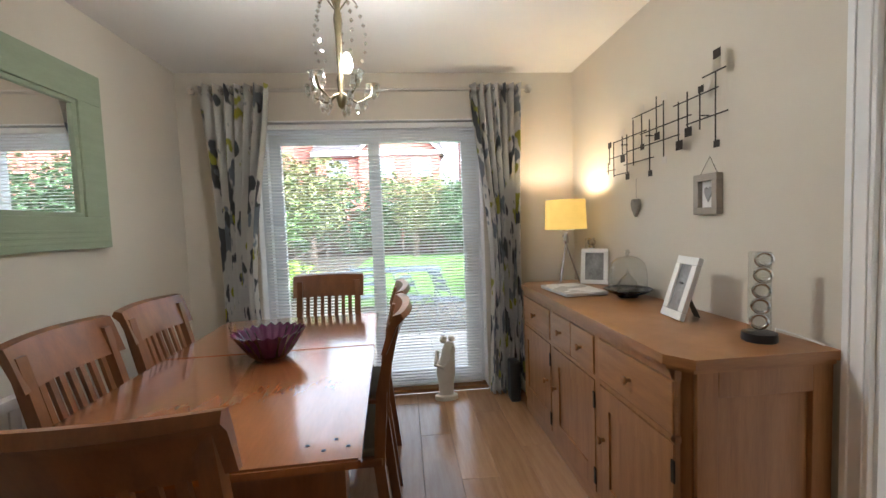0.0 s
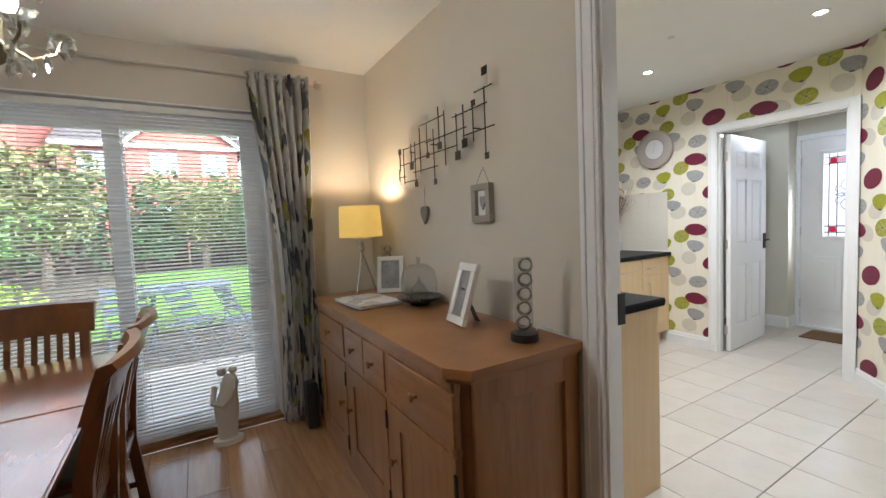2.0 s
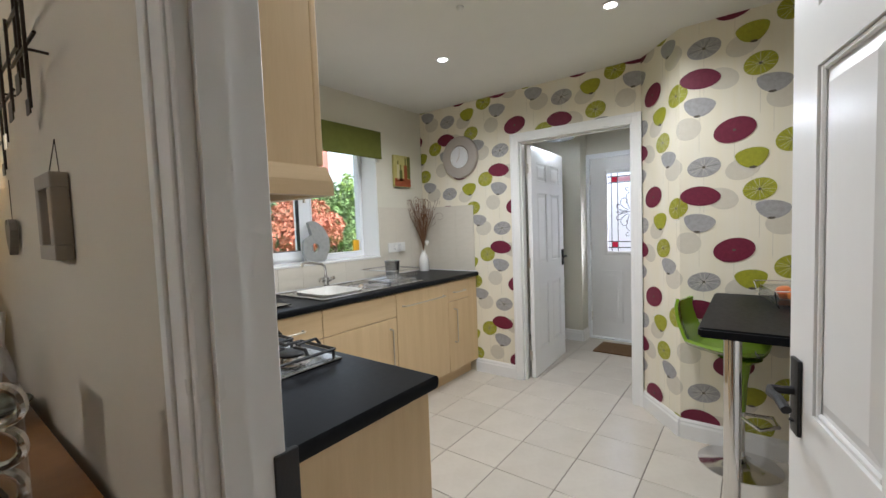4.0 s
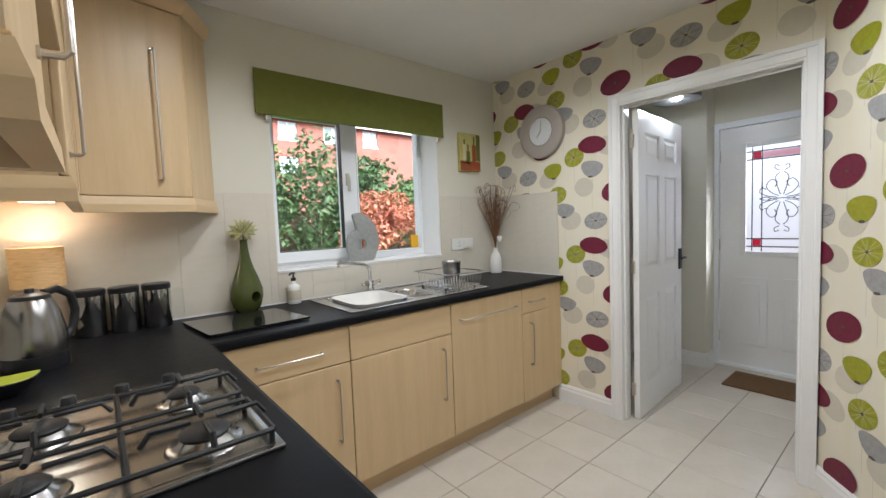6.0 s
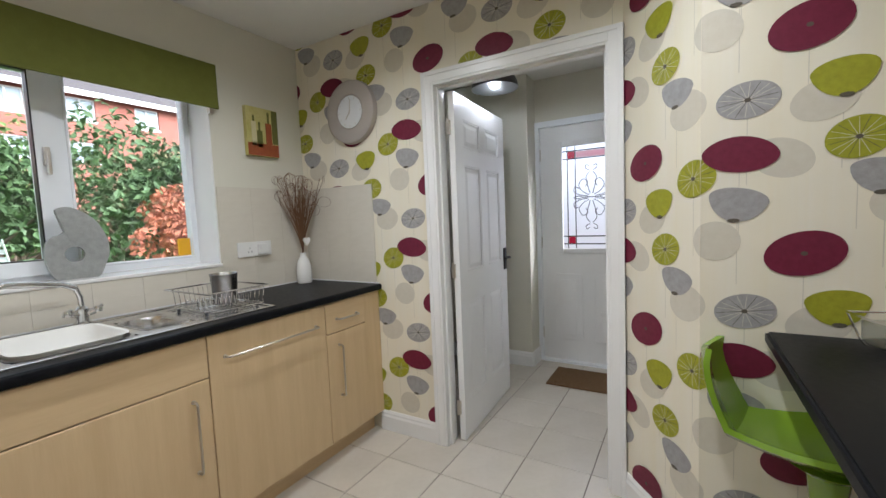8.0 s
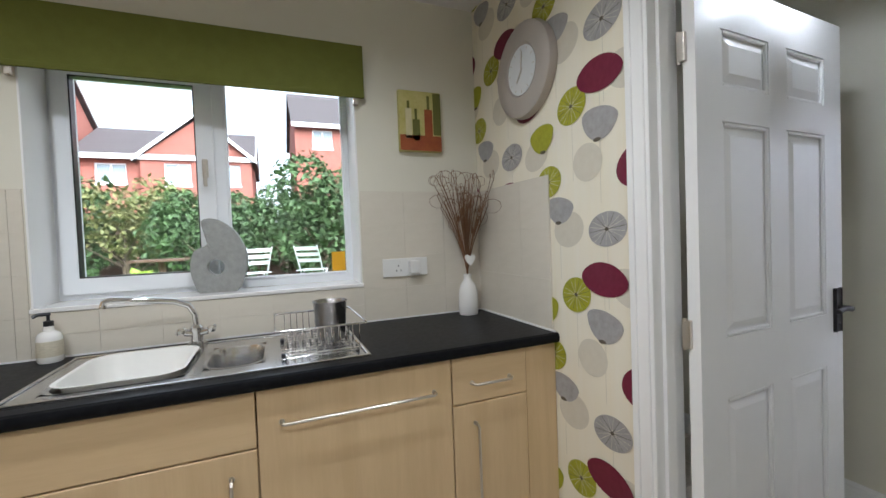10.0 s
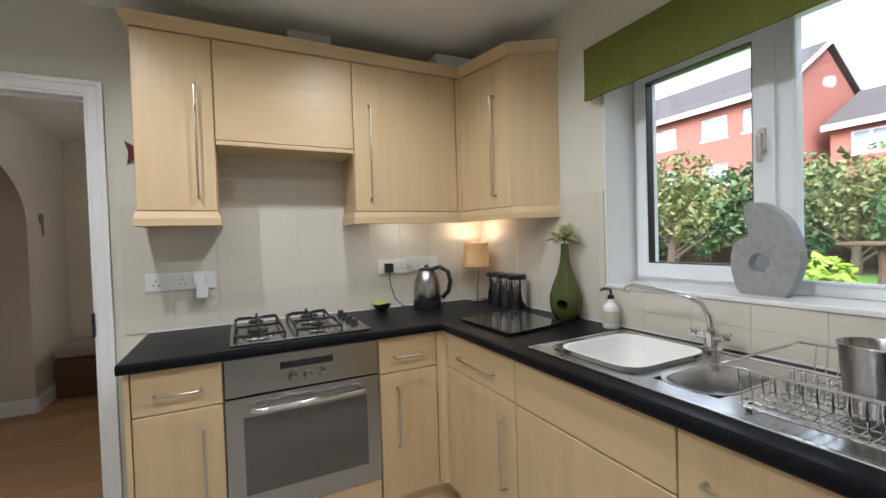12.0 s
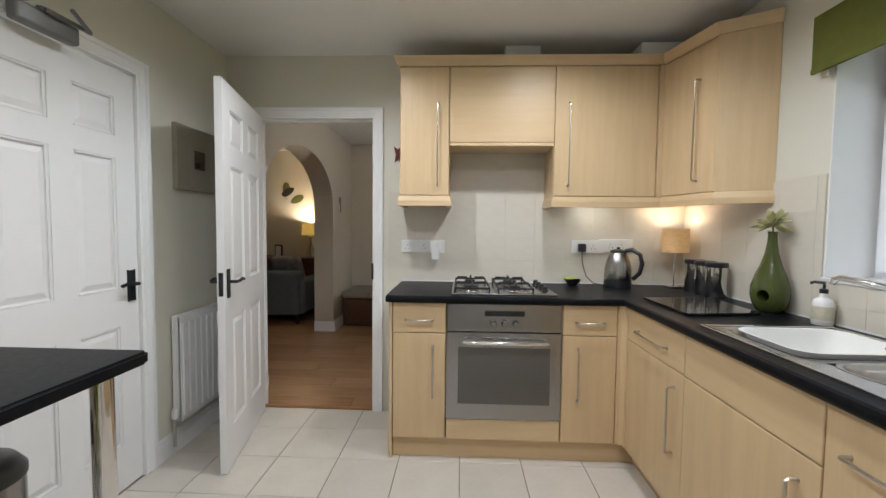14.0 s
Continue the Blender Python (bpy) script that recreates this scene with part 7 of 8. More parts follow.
for k in range(5):
    a = 2 * math.pi * k / 5 + 0.3
    ca, sa_ = math.cos(a), math.sin(a)
    part("arm", tube([(0.01 * ca, 0.01 * sa_, 0.08), (0.06 * ca, 0.06 * sa_, 0.05), (0.11 * ca, 0.11 * sa_, 0.075), (0.125 * ca, 0.125 * sa_, 0.115)], 0.0045, 8), BRASS, cl, "", True)
    part("drip_pan", lathe([(0.004, 0), (0.028, 0.010), (0.03, 0.014), (0.004, 0.006)], 0.125 * ca, 0.125 * sa_, 0.112, 12), DROP, cl)
    part("upper_arm", tube([(0.012 * ca, 0.012 * sa_, 0.40), (0.05 * ca, 0.05 * sa_, 0.455), (0.075 * ca, 0.075 * sa_, 0.43)], 0.003, 6), BRASS, cl)
    for q in range(8):
        f = q / 7
        part("bead", lathe([(0, -0.010), (0.009, 0), (0, 0.010)], (0.075 + 0.03 * math.sin(f * 3.1)) * ca, (0.075 + 0.03 * math.sin(f * 3.1)) * sa_, 0.42 - f * 0.24, 6), DROP, cl)
    for q, (rr, zz) in enumerate(((0.125, 0.085), (0.143, 0.105), (0.105, 0.10), (0.09, 0.045), (0.06, 0.03))):
        part("drop", lathe([(0, 0.028), (0.007, 0.012), (0.012, -0.008), (0, -0.028)], rr * math.cos(a + 0.14 * (q % 3 - 1)), rr * math.sin(a + 0.14 * (q % 3 - 1)), zz, 6), DROP, cl, "pear-shaped glass drop")
part("bulb", lathe([(0, 0.15), (0.014, 0.155), (0.022, 0.18), (0.018, 0.205), (0.008, 0.225), (0, 0.228)], 0.03, -0.02, 0, 16), material("lit_candle_bulb", (1, 1, 1), 0.4, glow=(1.0, 0.93, 0.78), strength=25.0), cl, "lit candle bulb", True)
lamp("chandelier_lamp", "POINT", (-0.128, 1.78, 1.935), 48, (1.0, 0.92, 0.80), radius=0.03)

# statue by the patio door and small clutter
stt = lathe([(0.0, 0.0), (0.085, 0.0), (0.085, 0.03), (0.055, 0.035), (0.058, 0.12), (0.07, 0.20), (0.068, 0.26), (0.05, 0.33), (0.052, 0.37), (0.035, 0.42), (0.012, 0.435), (0, 0.435)], 0, 0, 0, 24, squash=0.62)
for v in stt.verts:
    if v.co.z > 0.25:
        v.co.x += 0.03 * math.sin((v.co.z - 0.25) * 9)
for cx, cz, r_ in ((-0.012, 0.452, 0.03), (0.05, 0.455, 0.026)):
    lathe([(0, -r_), (r_ * 0.7, -r_ * 0.7), (r_, 0), (r_ * 0.7, r_ * 0.7), (0, r_)], cx, 0, cz, 16, bm=stt)
tube([(-0.055, 0.02, 0.36), (-0.075, -0.03, 0.27), (-0.02, -0.05, 0.25), (0.03, -0.045, 0.30), (0.06, -0.02, 0.40)], 0.018, 10, bm=stt, r_end=0.012)
s_ob = solid("figurine", stt, material("cream_resin", (0.60, 0.56, 0.47), 0.5, second=(0.52, 0.48, 0.40), scale=15, amount=0.5), "cream resin figurine of an embracing pair on the floor", "figurine", smooth=True)
s_ob.location = (0.33, 3.15, 0)
solid("black_bag", box(0.785, 0.86, 2.99, 3.10, 0.0, 0.30, 0.02, seg=3), BLACK_PLASTIC, "black bag standing between curtain and sideboard", "bag", smooth=True)

# wicker trunk in the corner, and the lounge beyond the arch
tr = thing("wicker_trunk", -1.22, 0.55, 0, label="brown wicker trunk with a pale cushion on top", category="trunk")
WICKER = material("dark_wicker", (0.14, 0.065, 0.03), 0.65, second=(0.07, 0.03, 0.014), scale=26, amount=1.0, stretch=(1, 1, 5), bump=0.6, bump_scale=90)
part("basket", box(-0.27, 0.30, -0.27, 0.34, 0.0, 0.36, 0.05, seg=3), WICKER, tr, "", True)
part("band", box(-0.275, 0.305, -0.275, 0.345, 0.19, 0.21, 0.004), WICKER, tr)
part("cushion", box(-0.27, 0.30, -0.27, 0.34, 0.361, 0.46, 0.035, seg=4), material("beige_cushion", (0.36, 0.32, 0.26), 0.9, scale=12, bump=0.2), tr, "pale beige cushion", True)
hs = thing("candle_sconce", -0.93, DIN_S, 1.62, label="small dark metal wall ornament with a hanging heart", category="ornament")
part("disc", local(lathe([(0.045, 0), (0.045, 0.008), (0, 0.012)], 0, 0, 0, 16), 0, 0, 0), GREY_METAL, hs)
hs.children[0].data.transform(Matrix.Translation((0, 0.002, 0)) @ Matrix.Rotation(radians(-90), 4, "X"))
part("drop_rod", tube([(0, 0.012, -0.03), (0, 0.012, -0.15)], 0.006, 6), GREY_METAL, hs)

GREY_CLOTH = material("grey_sofa_cloth", (0.13, 0.145, 0.16), 0.9, second=(0.10, 0.115, 0.13), scale=16, amount=0.6, bump=0.3, bump_scale=300)
so = thing("sofa", -1.35, -0.62, 0, label="grey fabric sofa with scatter cushions", category="sofa")
part("base", box(-0.42, 0.42, -0.95, 0.30, 0.12, 0.40, 0.04, seg=3), GREY_CLOTH, so, "", True)
part("back", box(0.24, 0.46, -0.95, 0.34, 0.13, 0.70, 0.06, seg=4), GREY_CLOTH, so, "", True)
part("arm", box(-0.42, 0.40, 0.20, 0.38, 0.13, 0.58, 0.06, seg=4), GREY_CLOTH, so, "", True)
part("seat_cushion", box(-0.38, 0.23, -0.9, 0.19, 0.40, 0.50, 0.04, seg=3), GREY_CLOTH, so, "", True)
for lx in (-0.36, 0.36):
    for ly in (-0.88, 0.28):
        part("leg", lathe([(0.02, 0), (0.026, 0.12), (0, 0.12)], lx, ly, 0, 12), IRON_DARK, so)
for px, py, tilt, col in ((-1.28, -0.55, 30, (0.30, 0.28, 0.27)), (-1.32, -0.90, 24, (0.18, 0.06, 0.08))):
    cu = solid("scatter_cushion", box(-0.06, 0.06, -0.2, 0.2, -0.2, 0.2, 0.055, seg=4), material("cushion_cloth", col, 0.9, second=(0.12, 0.11, 0.11), scale=14, amount=0.9), "scatter cushion leaning on the sofa back", "cushion", "cushions on the sofa", smooth=True)
    cu.matrix_basis = pose(px + 0.05, py, 0.70, 0, tilt, 0)
co_ = thing("console_cabinet", -1.84, -0.75, 0, label="dark wood console cabinet against the lounge wall", category="cabinet")
DARK_WOOD = material("dark_mahogany", (0.10, 0.032, 0.015), 0.35, second=(0.06, 0.02, 0.01), scale=6, amount=0.9, stretch=(1, 0.5, 5))
part("top", box(-0.155, 0.17, -0.85, 0.60, 0.79, 0.815, 0.004), DARK_WOOD, co_)
part("body", box(-0.15, 0.15, -0.82, 0.57, 0.06, 0.79, 0.002), DARK_WOOD, co_)
part("plinth", box(-0.15, 0.13, -0.8, 0.55, 0, 0.06), DARK_WOOD, co_)
for y0 in (-0.80, -0.34, 0.12):
    part("door", box(0.15, 0.166, y0, y0 + 0.44, 0.08, 0.77, 0.003), DARK_WOOD, co_)
ll = thing("tripod_lamp", -1.82, -0.46, 0.816, label="lit tripod lamp with a yellow drum shade on the console", category="lamp")
for k in range(3):
    a = radians(90 + 120 * k)
    part("leg", tube([(0.085 * math.cos(a), 0.085 * math.sin(a), 0.003), (-0.02 * math.cos(a), -0.02 * math.sin(a), 0.33)], 0.006, 8), CHROME, ll, "", True)
part("shade", lathe([(0.13, 0.34), (0.131, 0.342), (0.12, 0.51), (0.118, 0.51), (0.128, 0.342)], seg=32), SHADE, ll, "yellow cotton drum shade", True)
lamp("lounge_lamp_bulb", "POINT", (-1.82, -0.46, 1.28), 26, (1.0, 0.82, 0.56), radius=0.03)
lf = thing("photo_frame", -1.82, -0.95, 0.816, turn=70, label="dark photo frame standing on the console", category="photo frame")
part("frame_side", box(-0.07, 0.07, -0.01, 0.008, 0.0, 0.19, 0.003), BLACK_PLASTIC, lf)
part("photo", box(-0.05, 0.05, -0.0125, -0.0105, 0.02, 0.17), WHITE_CERAMIC, lf)
stk = thing("wall_sticker", -1.998, -0.90, 1.70, label="green and brown leaf sticker on the lounge wall", category="wall sticker")
for cy, cz, a, mat in ((0.0, 0.15, 90, OLIVE), (0.17, 0.0, 30, OLIVE), (-0.14, 0.0, 150, material("brown_leaf", (0.045, 0.035, 0.025), 0.7))):
    leaf = [(0.10 * math.cos(t_) * 1.1, 0.06 * math.sin(t_) * abs(math.cos(t_ * 0.5)) ** 0.4) for t_ in (2 * math.pi * i / 24 for i in range(24))]
    r_ = radians(a)
    part("leaf", prism([(cy + u * math.cos(r_) - v * math.sin(r_), cz + u * math.sin(r_) + v * math.cos(r_)) for u, v in leaf], "x", 0, 0.002), mat, stk)
for i in range(14):
    a = radians(20 + i * 10)
    part("dot", local(lathe([(0.014, 0), (0.014, 0.002), (0, 0.002)], 0, 0, 0, 10), 0, 0, 0), OLIVE, stk)
    stk.children[-1].data.transform(Matrix.Translation((0.0, 0.27 * math.cos(a) * (1 if i % 2 else 0.8), 0.05 + 0.17 * math.sin(a) * (1 if i % 2 else 0.75))) @ Matrix.Rotation(radians(90), 4, "Y"))
cg = thing("ceiling_light", 0.25, -0.6, CEIL, label="round flush white ceiling light", category="ceiling light")
part("bowl", lathe([(0.15, 0.0), (0.15, -0.02), (0.11, -0.06), (0.05, -0.08), (0, -0.082)], seg=32), WHITE_CERAMIC, cg, "", True)

# ---- wallpaper print: flower heads lie as thin inlays on the paper ----
INK = {
    "burgundy": material("burgundy_print", (0.165, 0.012, 0.040), 0.5, second=(0.12, 0.008, 0.028), scale=60, amount=0.7),
    "lime": material("lime_print", (0.36, 0.36, 0.02), 0.5, second=(0.27, 0.275, 0.015), scale=60, amount=0.8),
    "grey": material("grey_print", (0.30, 0.29, 0.28), 0.5, second=(0.40, 0.39, 0.39), scale=50, amount=0.8),
    "pale": material("pale_shadow_print", (0.60, 0.555, 0.45), 0.55, second=(0.64, 0.60, 0.50), scale=40, amount=0.8),
    "dark": material("dark_stem_print", (0.10, 0.085, 0.06), 0.6, scale=60),
}
INKS = list(INK)
# kind, ink, across, up, width, height, tilt: one repeat, 0.546 by 0.664 m, with a half drop
MOTIFS = (
    ("disc", "pale", 0.10, -0.02, 0.15, 0.11, -18), ("disc", "pale", -0.16, 0.16, 0.15, 0.12, 12), ("disc", "pale", 0.19, 0.13, 0.15, 0.11, 20), ("disc", "pale", -0.06, -0.26, 0.13, 0.12, 0),
    ("bowl", "grey", -0.205, 0.232, 0.145, 0.10, -8), ("disc", "grey", 0.018, 0.156, 0.155, 0.105, 8), ("bowl", "grey", -0.004, -0.146, 0.15, 0.11, -10),
    ("disc", "lime", -0.26, 0.335, 0.14, 0.11, 14), ("disc", "lime", -0.128, -0.062, 0.14, 0.115, 16), ("bowl", "lime", -0.293, -0.130, 0.14, 0.11, 6),
    ("lens", "burgundy", 0.0, 0.0, 0.19, 0.105, -4), ("disc", "burgundy", 0.155, -0.297, 0.185, 0.125, 14),
)


def outline_of(kind, w, h):
    n = 28
    if kind == "disc":
        return [(w / 2 * math.cos(a), h / 2 * math.sin(a)) for a in (2 * math.pi * i / n for i in range(n))]
    if kind == "lens":
        up = [(w / 2 * math.cos(a), h / 2 * math.sin(a) ** 1.0 * abs(math.sin(a)) ** 0.25) for a in (math.pi * i / 14 for i in range(15))]
        return up + [(w / 2 * math.cos(a), h / 2 * math.sin(a)) for a in (math.pi + math.pi * i / 14 for i in range(1, 14))]
    top = [(w / 2 * math.cos(a), h * 0.12 + h * 0.30 * math.sin(a)) for a in (math.pi * i / 12 for i in range(13))]
    low = [(w / 2 * math.cos(a) * (1 - 0.12 * math.sin(-a)), h * 0.12 + h * 0.62 * math.sin(a)) for a in (math.pi + math.pi * i / 14 for i in range(1, 14))]
    return top + low


def print_on(wall_ob, origin, along, out, u_range, z_range, holes, anchor):
    """Lays the repeating print on a wall; u runs to the right as one faces it."""
    b = bmesh.new()
    origin, along, out = Vector((*origin, 0)), Vector((*along, 0)), Vector((*out, 0))
    up = Vector((0, 0, 1))

    def clip(poly):
        for axis, sign, lim in ((0, 1, u_range[0]), (0, -1, u_range[1]), (1, 1, z_range[0]), (1, -1, z_range[1])):
            res = []
            for i, p in enumerate(poly):
                q = poly[(i + 1) % len(poly)]
                a, c = sign * (p[axis] - lim), sign * (q[axis] - lim)
                if a >= 0:
                    res.append(p)
                if (a >= 0) != (c >= 0):
                    f = a / (a - c)
                    res.append((p[0] + (q[0] - p[0]) * f, p[1] + (q[1] - p[1]) * f))
            poly = res
            if len(poly) < 3:
                return []
        return poly

    def outside(poly, h):
        """The poly cut down to the pieces that lie outside a hole."""
        parts_, rest = [], poly
        for axis, sign, lim in ((0, -1, h[0]), (0, 1, h[1]), (1, 1, h[3]), (1, -1, h[2])):
            keep, cut_ = [], []
            for i, p in enumerate(rest):
                q = rest[(i + 1) % len(rest)]
                a, c = sign * (p[axis] - lim), sign * (q[axis] - lim)
                (keep if a >= 0 else cut_).append(p)
                if (a >= 0) != (c >= 0):
                    f = a / (a - c)
                    x = (p[0] + (q[0] - p[0]) * f, p[1] + (q[1] - p[1]) * f)
                    keep.append(x)
                    cut_.append(x)
            if len(keep) > 2:
                parts_.append(keep)
            rest = cut_
            if len(rest) < 3:
                break
        return parts_

    def lay(poly, ink, lift):
        polys = [clip(poly)]
        for h in holes:
            polys = [r for p in polys if len(p) > 2 for r in outside(p, h)]
        for p in polys:
            if len(p) < 3:
                continue
            vs = [b.verts.new(origin + along * u + out * lift + up * v) for u, v in p]
            try:
                f = b.faces.new(vs)
            except ValueError:
                continue
            f.material_index = INKS.index(ink)

    for ci in range(-4, 12):
        for ri in range(-5, 6):
            cu, cv_ = anchor[0] + ci * 0.546, anchor[1] + ri * 0.664 + (0.332 if ci % 2 else 0)
            for k, (kind, ink, du, dv, w, h, tilt) in enumerate(MOTIFS):
                u, v, w, h = cu + du * 1.045, cv_ + dv * 1.05, w * 1.07, h * 1.07
                if not (u_range[0] - 0.2 < u < u_range[1] + 0.2 and -0.2 < v < CEIL + 0.2):
                    continue
                t = radians(tilt)
                lift = 0.0006 + 0.00025 * k
                if ink != "pale":
                    lay([(u - 0.0012, v - 0.26), (u + 0.0012, v - 0.26), (u + 0.0012, v), (u - 0.0012, v)], "pale", 0.0004)
                pts = [(u + x * math.cos(t) - y * math.sin(t), v + x * math.sin(t) + y * math.cos(t)) for x, y in outline_of(kind, w, h)]
                lay(pts, ink, lift)
                if kind == "disc" and ink != "pale":
                    lay([(u + 0.009 * math.cos(a), v + 0.007 * math.sin(a)) for a in (2 * math.pi * i / 8 for i in range(8))], "dark", lift + 0.0002)
                    for q in range(18):
                        a = 2 * math.pi * q / 18
                        ex, ey = w * 0.46 * math.cos(a), h * 0.46 * math.sin(a)
                        nx, ny = -math.sin(a) * 0.0007, math.cos(a) * 0.0007
                        ex, ey = ex * math.cos(t) - ey * math.sin(t), ex * math.sin(t) + ey * math.cos(t)
                        if ink != "burgundy":
                            lay([(u + nx, v + ny), (u - nx, v - ny), (u + ex - nx, v + ey - ny), (u + ex + nx, v + ey + ny)], "dark" if q % 3 == 0 else "pale", lift + 0.0001)
                if kind == "bowl":
                    bx, by = 0.0, -h * 0.47
                    lay([(u + 0.018 * math.cos(a) - by * math.sin(t), v + by * math.cos(t) + 0.007 * math.sin(a)) for a in (2 * math.pi * i / 8 for i in range(8))], "dark", lift + 0.0002)
    bmesh.ops.recalc_face_normals(b, faces=b.faces[:])
    return part("wallpaper_print", b, [INK[i] for i in INKS], wall_ob, "umbrella-like flower heads in burgundy, lime and grey")


print_on(east, (WALL_E, WALL_N), (0, -1), (-1, 0), (0.0, WALL_N - 1.292), (0.0, CEIL), [(WALL_N - HD1 - 0.072, WALL_N - HD0 + 0.072, -1, HDZ + 0.072), (-1, WALL_N - 2.69, -1, SPL)], (WALL_N - 2.42, 1.143))
dlen = math.hypot(DIAG[0][0] - DIAG[1][0], DIAG[0][1] - DIAG[1][1])
ddir = ((DIAG[1][0] - DIAG[0][0]) / dlen, (DIAG[1][1] - DIAG[0][1]) / dlen)
print_on(diag, DIAG[0], ddir, (ddir[1], -ddir[0]), (0.0, dlen), (0.0, CEIL), [], (-0.017, 1.796))
print_on(side, (SIDE_X, 1.02), (0, -1), (-1, 0), (0.0, 1.02 - WALL_S), (0.0, CEIL), [], (0.103, 1.464))

# ---- outside ----
BRICK_RED = material("red_brick_far", (0.36, 0.135, 0.10), 0.85, second=(0.29, 0.105, 0.078), scale=3, amount=0.9, bump=0.2, bump_scale=30)
ROOF = material("grey_roof_tile", (0.10, 0.085, 0.085), 0.8, second=(0.07, 0.06, 0.06), scale=6, amount=0.9, stretch=(1, 1, 8))
GRASS = material("lawn_grass", (0.12, 0.24, 0.03), 0.9, second=(0.08, 0.17, 0.02), scale=5, amount=0.8, bump=0.8, bump_scale=90)
SOIL = material("garden_soil", (0.09, 0.065, 0.04), 0.95, second=(0.06, 0.05, 0.03), scale=3, amount=0.9, bump=0.5)
PAVING = material("pale_paving", (0.55, 0.49, 0.44), 0.85, second=(0.45, 0.40, 0.36), scale=3, amount=0.8, bump=0.2, bump_scale=50)
FAR_GLASS = material("far_window_glass", (0.35, 0.42, 0.46), 0.1, scale=1, amount=0.3)


def ground_z(x, y):
    t = max(0.0, min(1.0, (y - 5.2) / 3.4))
    return -0.16 + 0.55 * t * t * (3 - 2 * t)


g = bmesh.new()
xs = [-90, -40, -20] + [-12 + i * 1.2 for i in range(28)] + [30, 50, 90]
ys = [-60, -10, 3.55, 4.5, 5.2] + [5.6 + i * 0.4 for i in range(20)] + [15, 18, 22, 30, 45, 90, 200]
gv = [[g.verts.new((x, y, ground_z(x, y))) for x in xs] for y in ys]
for j in range(len(ys) - 1):
    for i in range(len(xs) - 1):
        g.faces.new((gv[j][i], gv[j][i + 1], gv[j + 1][i + 1], gv[j + 1][i]))
solid("ground", g, SOIL, "dark garden soil and rough ground", "ground", kind="structure", smooth=True)


def laid(name, x0, x1, y0, y1, lift, mat, label, category, n=10):
    b = bmesh.new()
    vs = [[b.verts.new((x0 + (x1 - x0) * i / n, y0 + (y1 - y0) * j / n, ground_z(0, y0 + (y1 - y0) * j / n) + lift)) for i in range(n + 1)] for j in range(n + 1)]
    for j in range(n):
        for i in range(n):
            b.faces.new((vs[j][i], vs[j][i + 1], vs[j + 1][i + 1], vs[j + 1][i]))
    return solid(name, b, mat, label, category, kind="structure")


laid("lawn", -1.0, 8.0, 6.6, 12.6, 0.02, GRASS, "short green lawn behind the patio", "lawn")
pav = laid("pavement_patio", -4.0, 6.0, 3.56, 6.55, 0.01, SOIL, "pale stone patio paving", "patio")


def leaf_cloud(b, centre, size, count, leaf, rng):
    """Scatters small bent leaves through an uneven ellipsoid."""
    cx, cy, cz = centre
    lumps = [(rng.uniform(-0.6, 0.6), rng.uniform(-0.6, 0.6), rng.uniform(-0.6, 0.7), rng.uniform(0.35, 0.6)) for _ in range(9)]
    for _ in range(count):
        lx, ly, lz, lr = lumps[rng.randrange(9)]
        d = Vector((rng.gauss(0, 1), rng.gauss(0, 1), rng.gauss(0, 1))).normalized() * lr * rng.uniform(0.75, 1.05)
        p = Vector((cx + (lx + d.x) * size[0], cy + (ly + d.y) * size[1], cz + (lz + d.z) * size[2]))
        n = (d + Vector((rng.gauss(0, 0.5), rng.gauss(0, 0.5), rng.gauss(0, 0.5) + 0.4))).normalized()
        s = n.orthogonal().normalized()
        s = (Matrix.Rotation(rng.uniform(0, 6.28), 3, n) @ s) * leaf * rng.uniform(0.7, 1.4)
        t = n.cross(s) * 0.55
        b.faces.new([b.verts.new(q) for q in (p - s, p - t + n * leaf * 0.2, p + s, p + t + n * leaf * 0.2)])


def leaf_material(name, a, c):
    return material(name, a, 0.55, second=c, scale=2.5, amount=1.0)


LEAVES = {
    "dark": leaf_material("dark_laurel_leaf", (0.045, 0.085, 0.028), (0.085, 0.15, 0.05)),
    "mid": leaf_material("green_shrub_leaf", (0.09, 0.16, 0.035), (0.13, 0.21, 0.055)),
    "bright": leaf_material("bright_lime_leaf", (0.22, 0.34, 0.03), (0.30, 0.42, 0.05)),
    "red": leaf_material("red_maple_leaf", (0.36, 0.10, 0.06), (0.45, 0.17, 0.09)),
    "olive": leaf_material("olive_tree_leaf", (0.13, 0.15, 0.045), (0.18, 0.17, 0.06)),
}
BARK = material("grey_bark", (0.14, 0.10, 0.07), 0.9, second=(0.08, 0.06, 0.04), scale=8, amount=0.9, stretch=(1, 1, 0.3), bump=0.6, bump_scale=30)


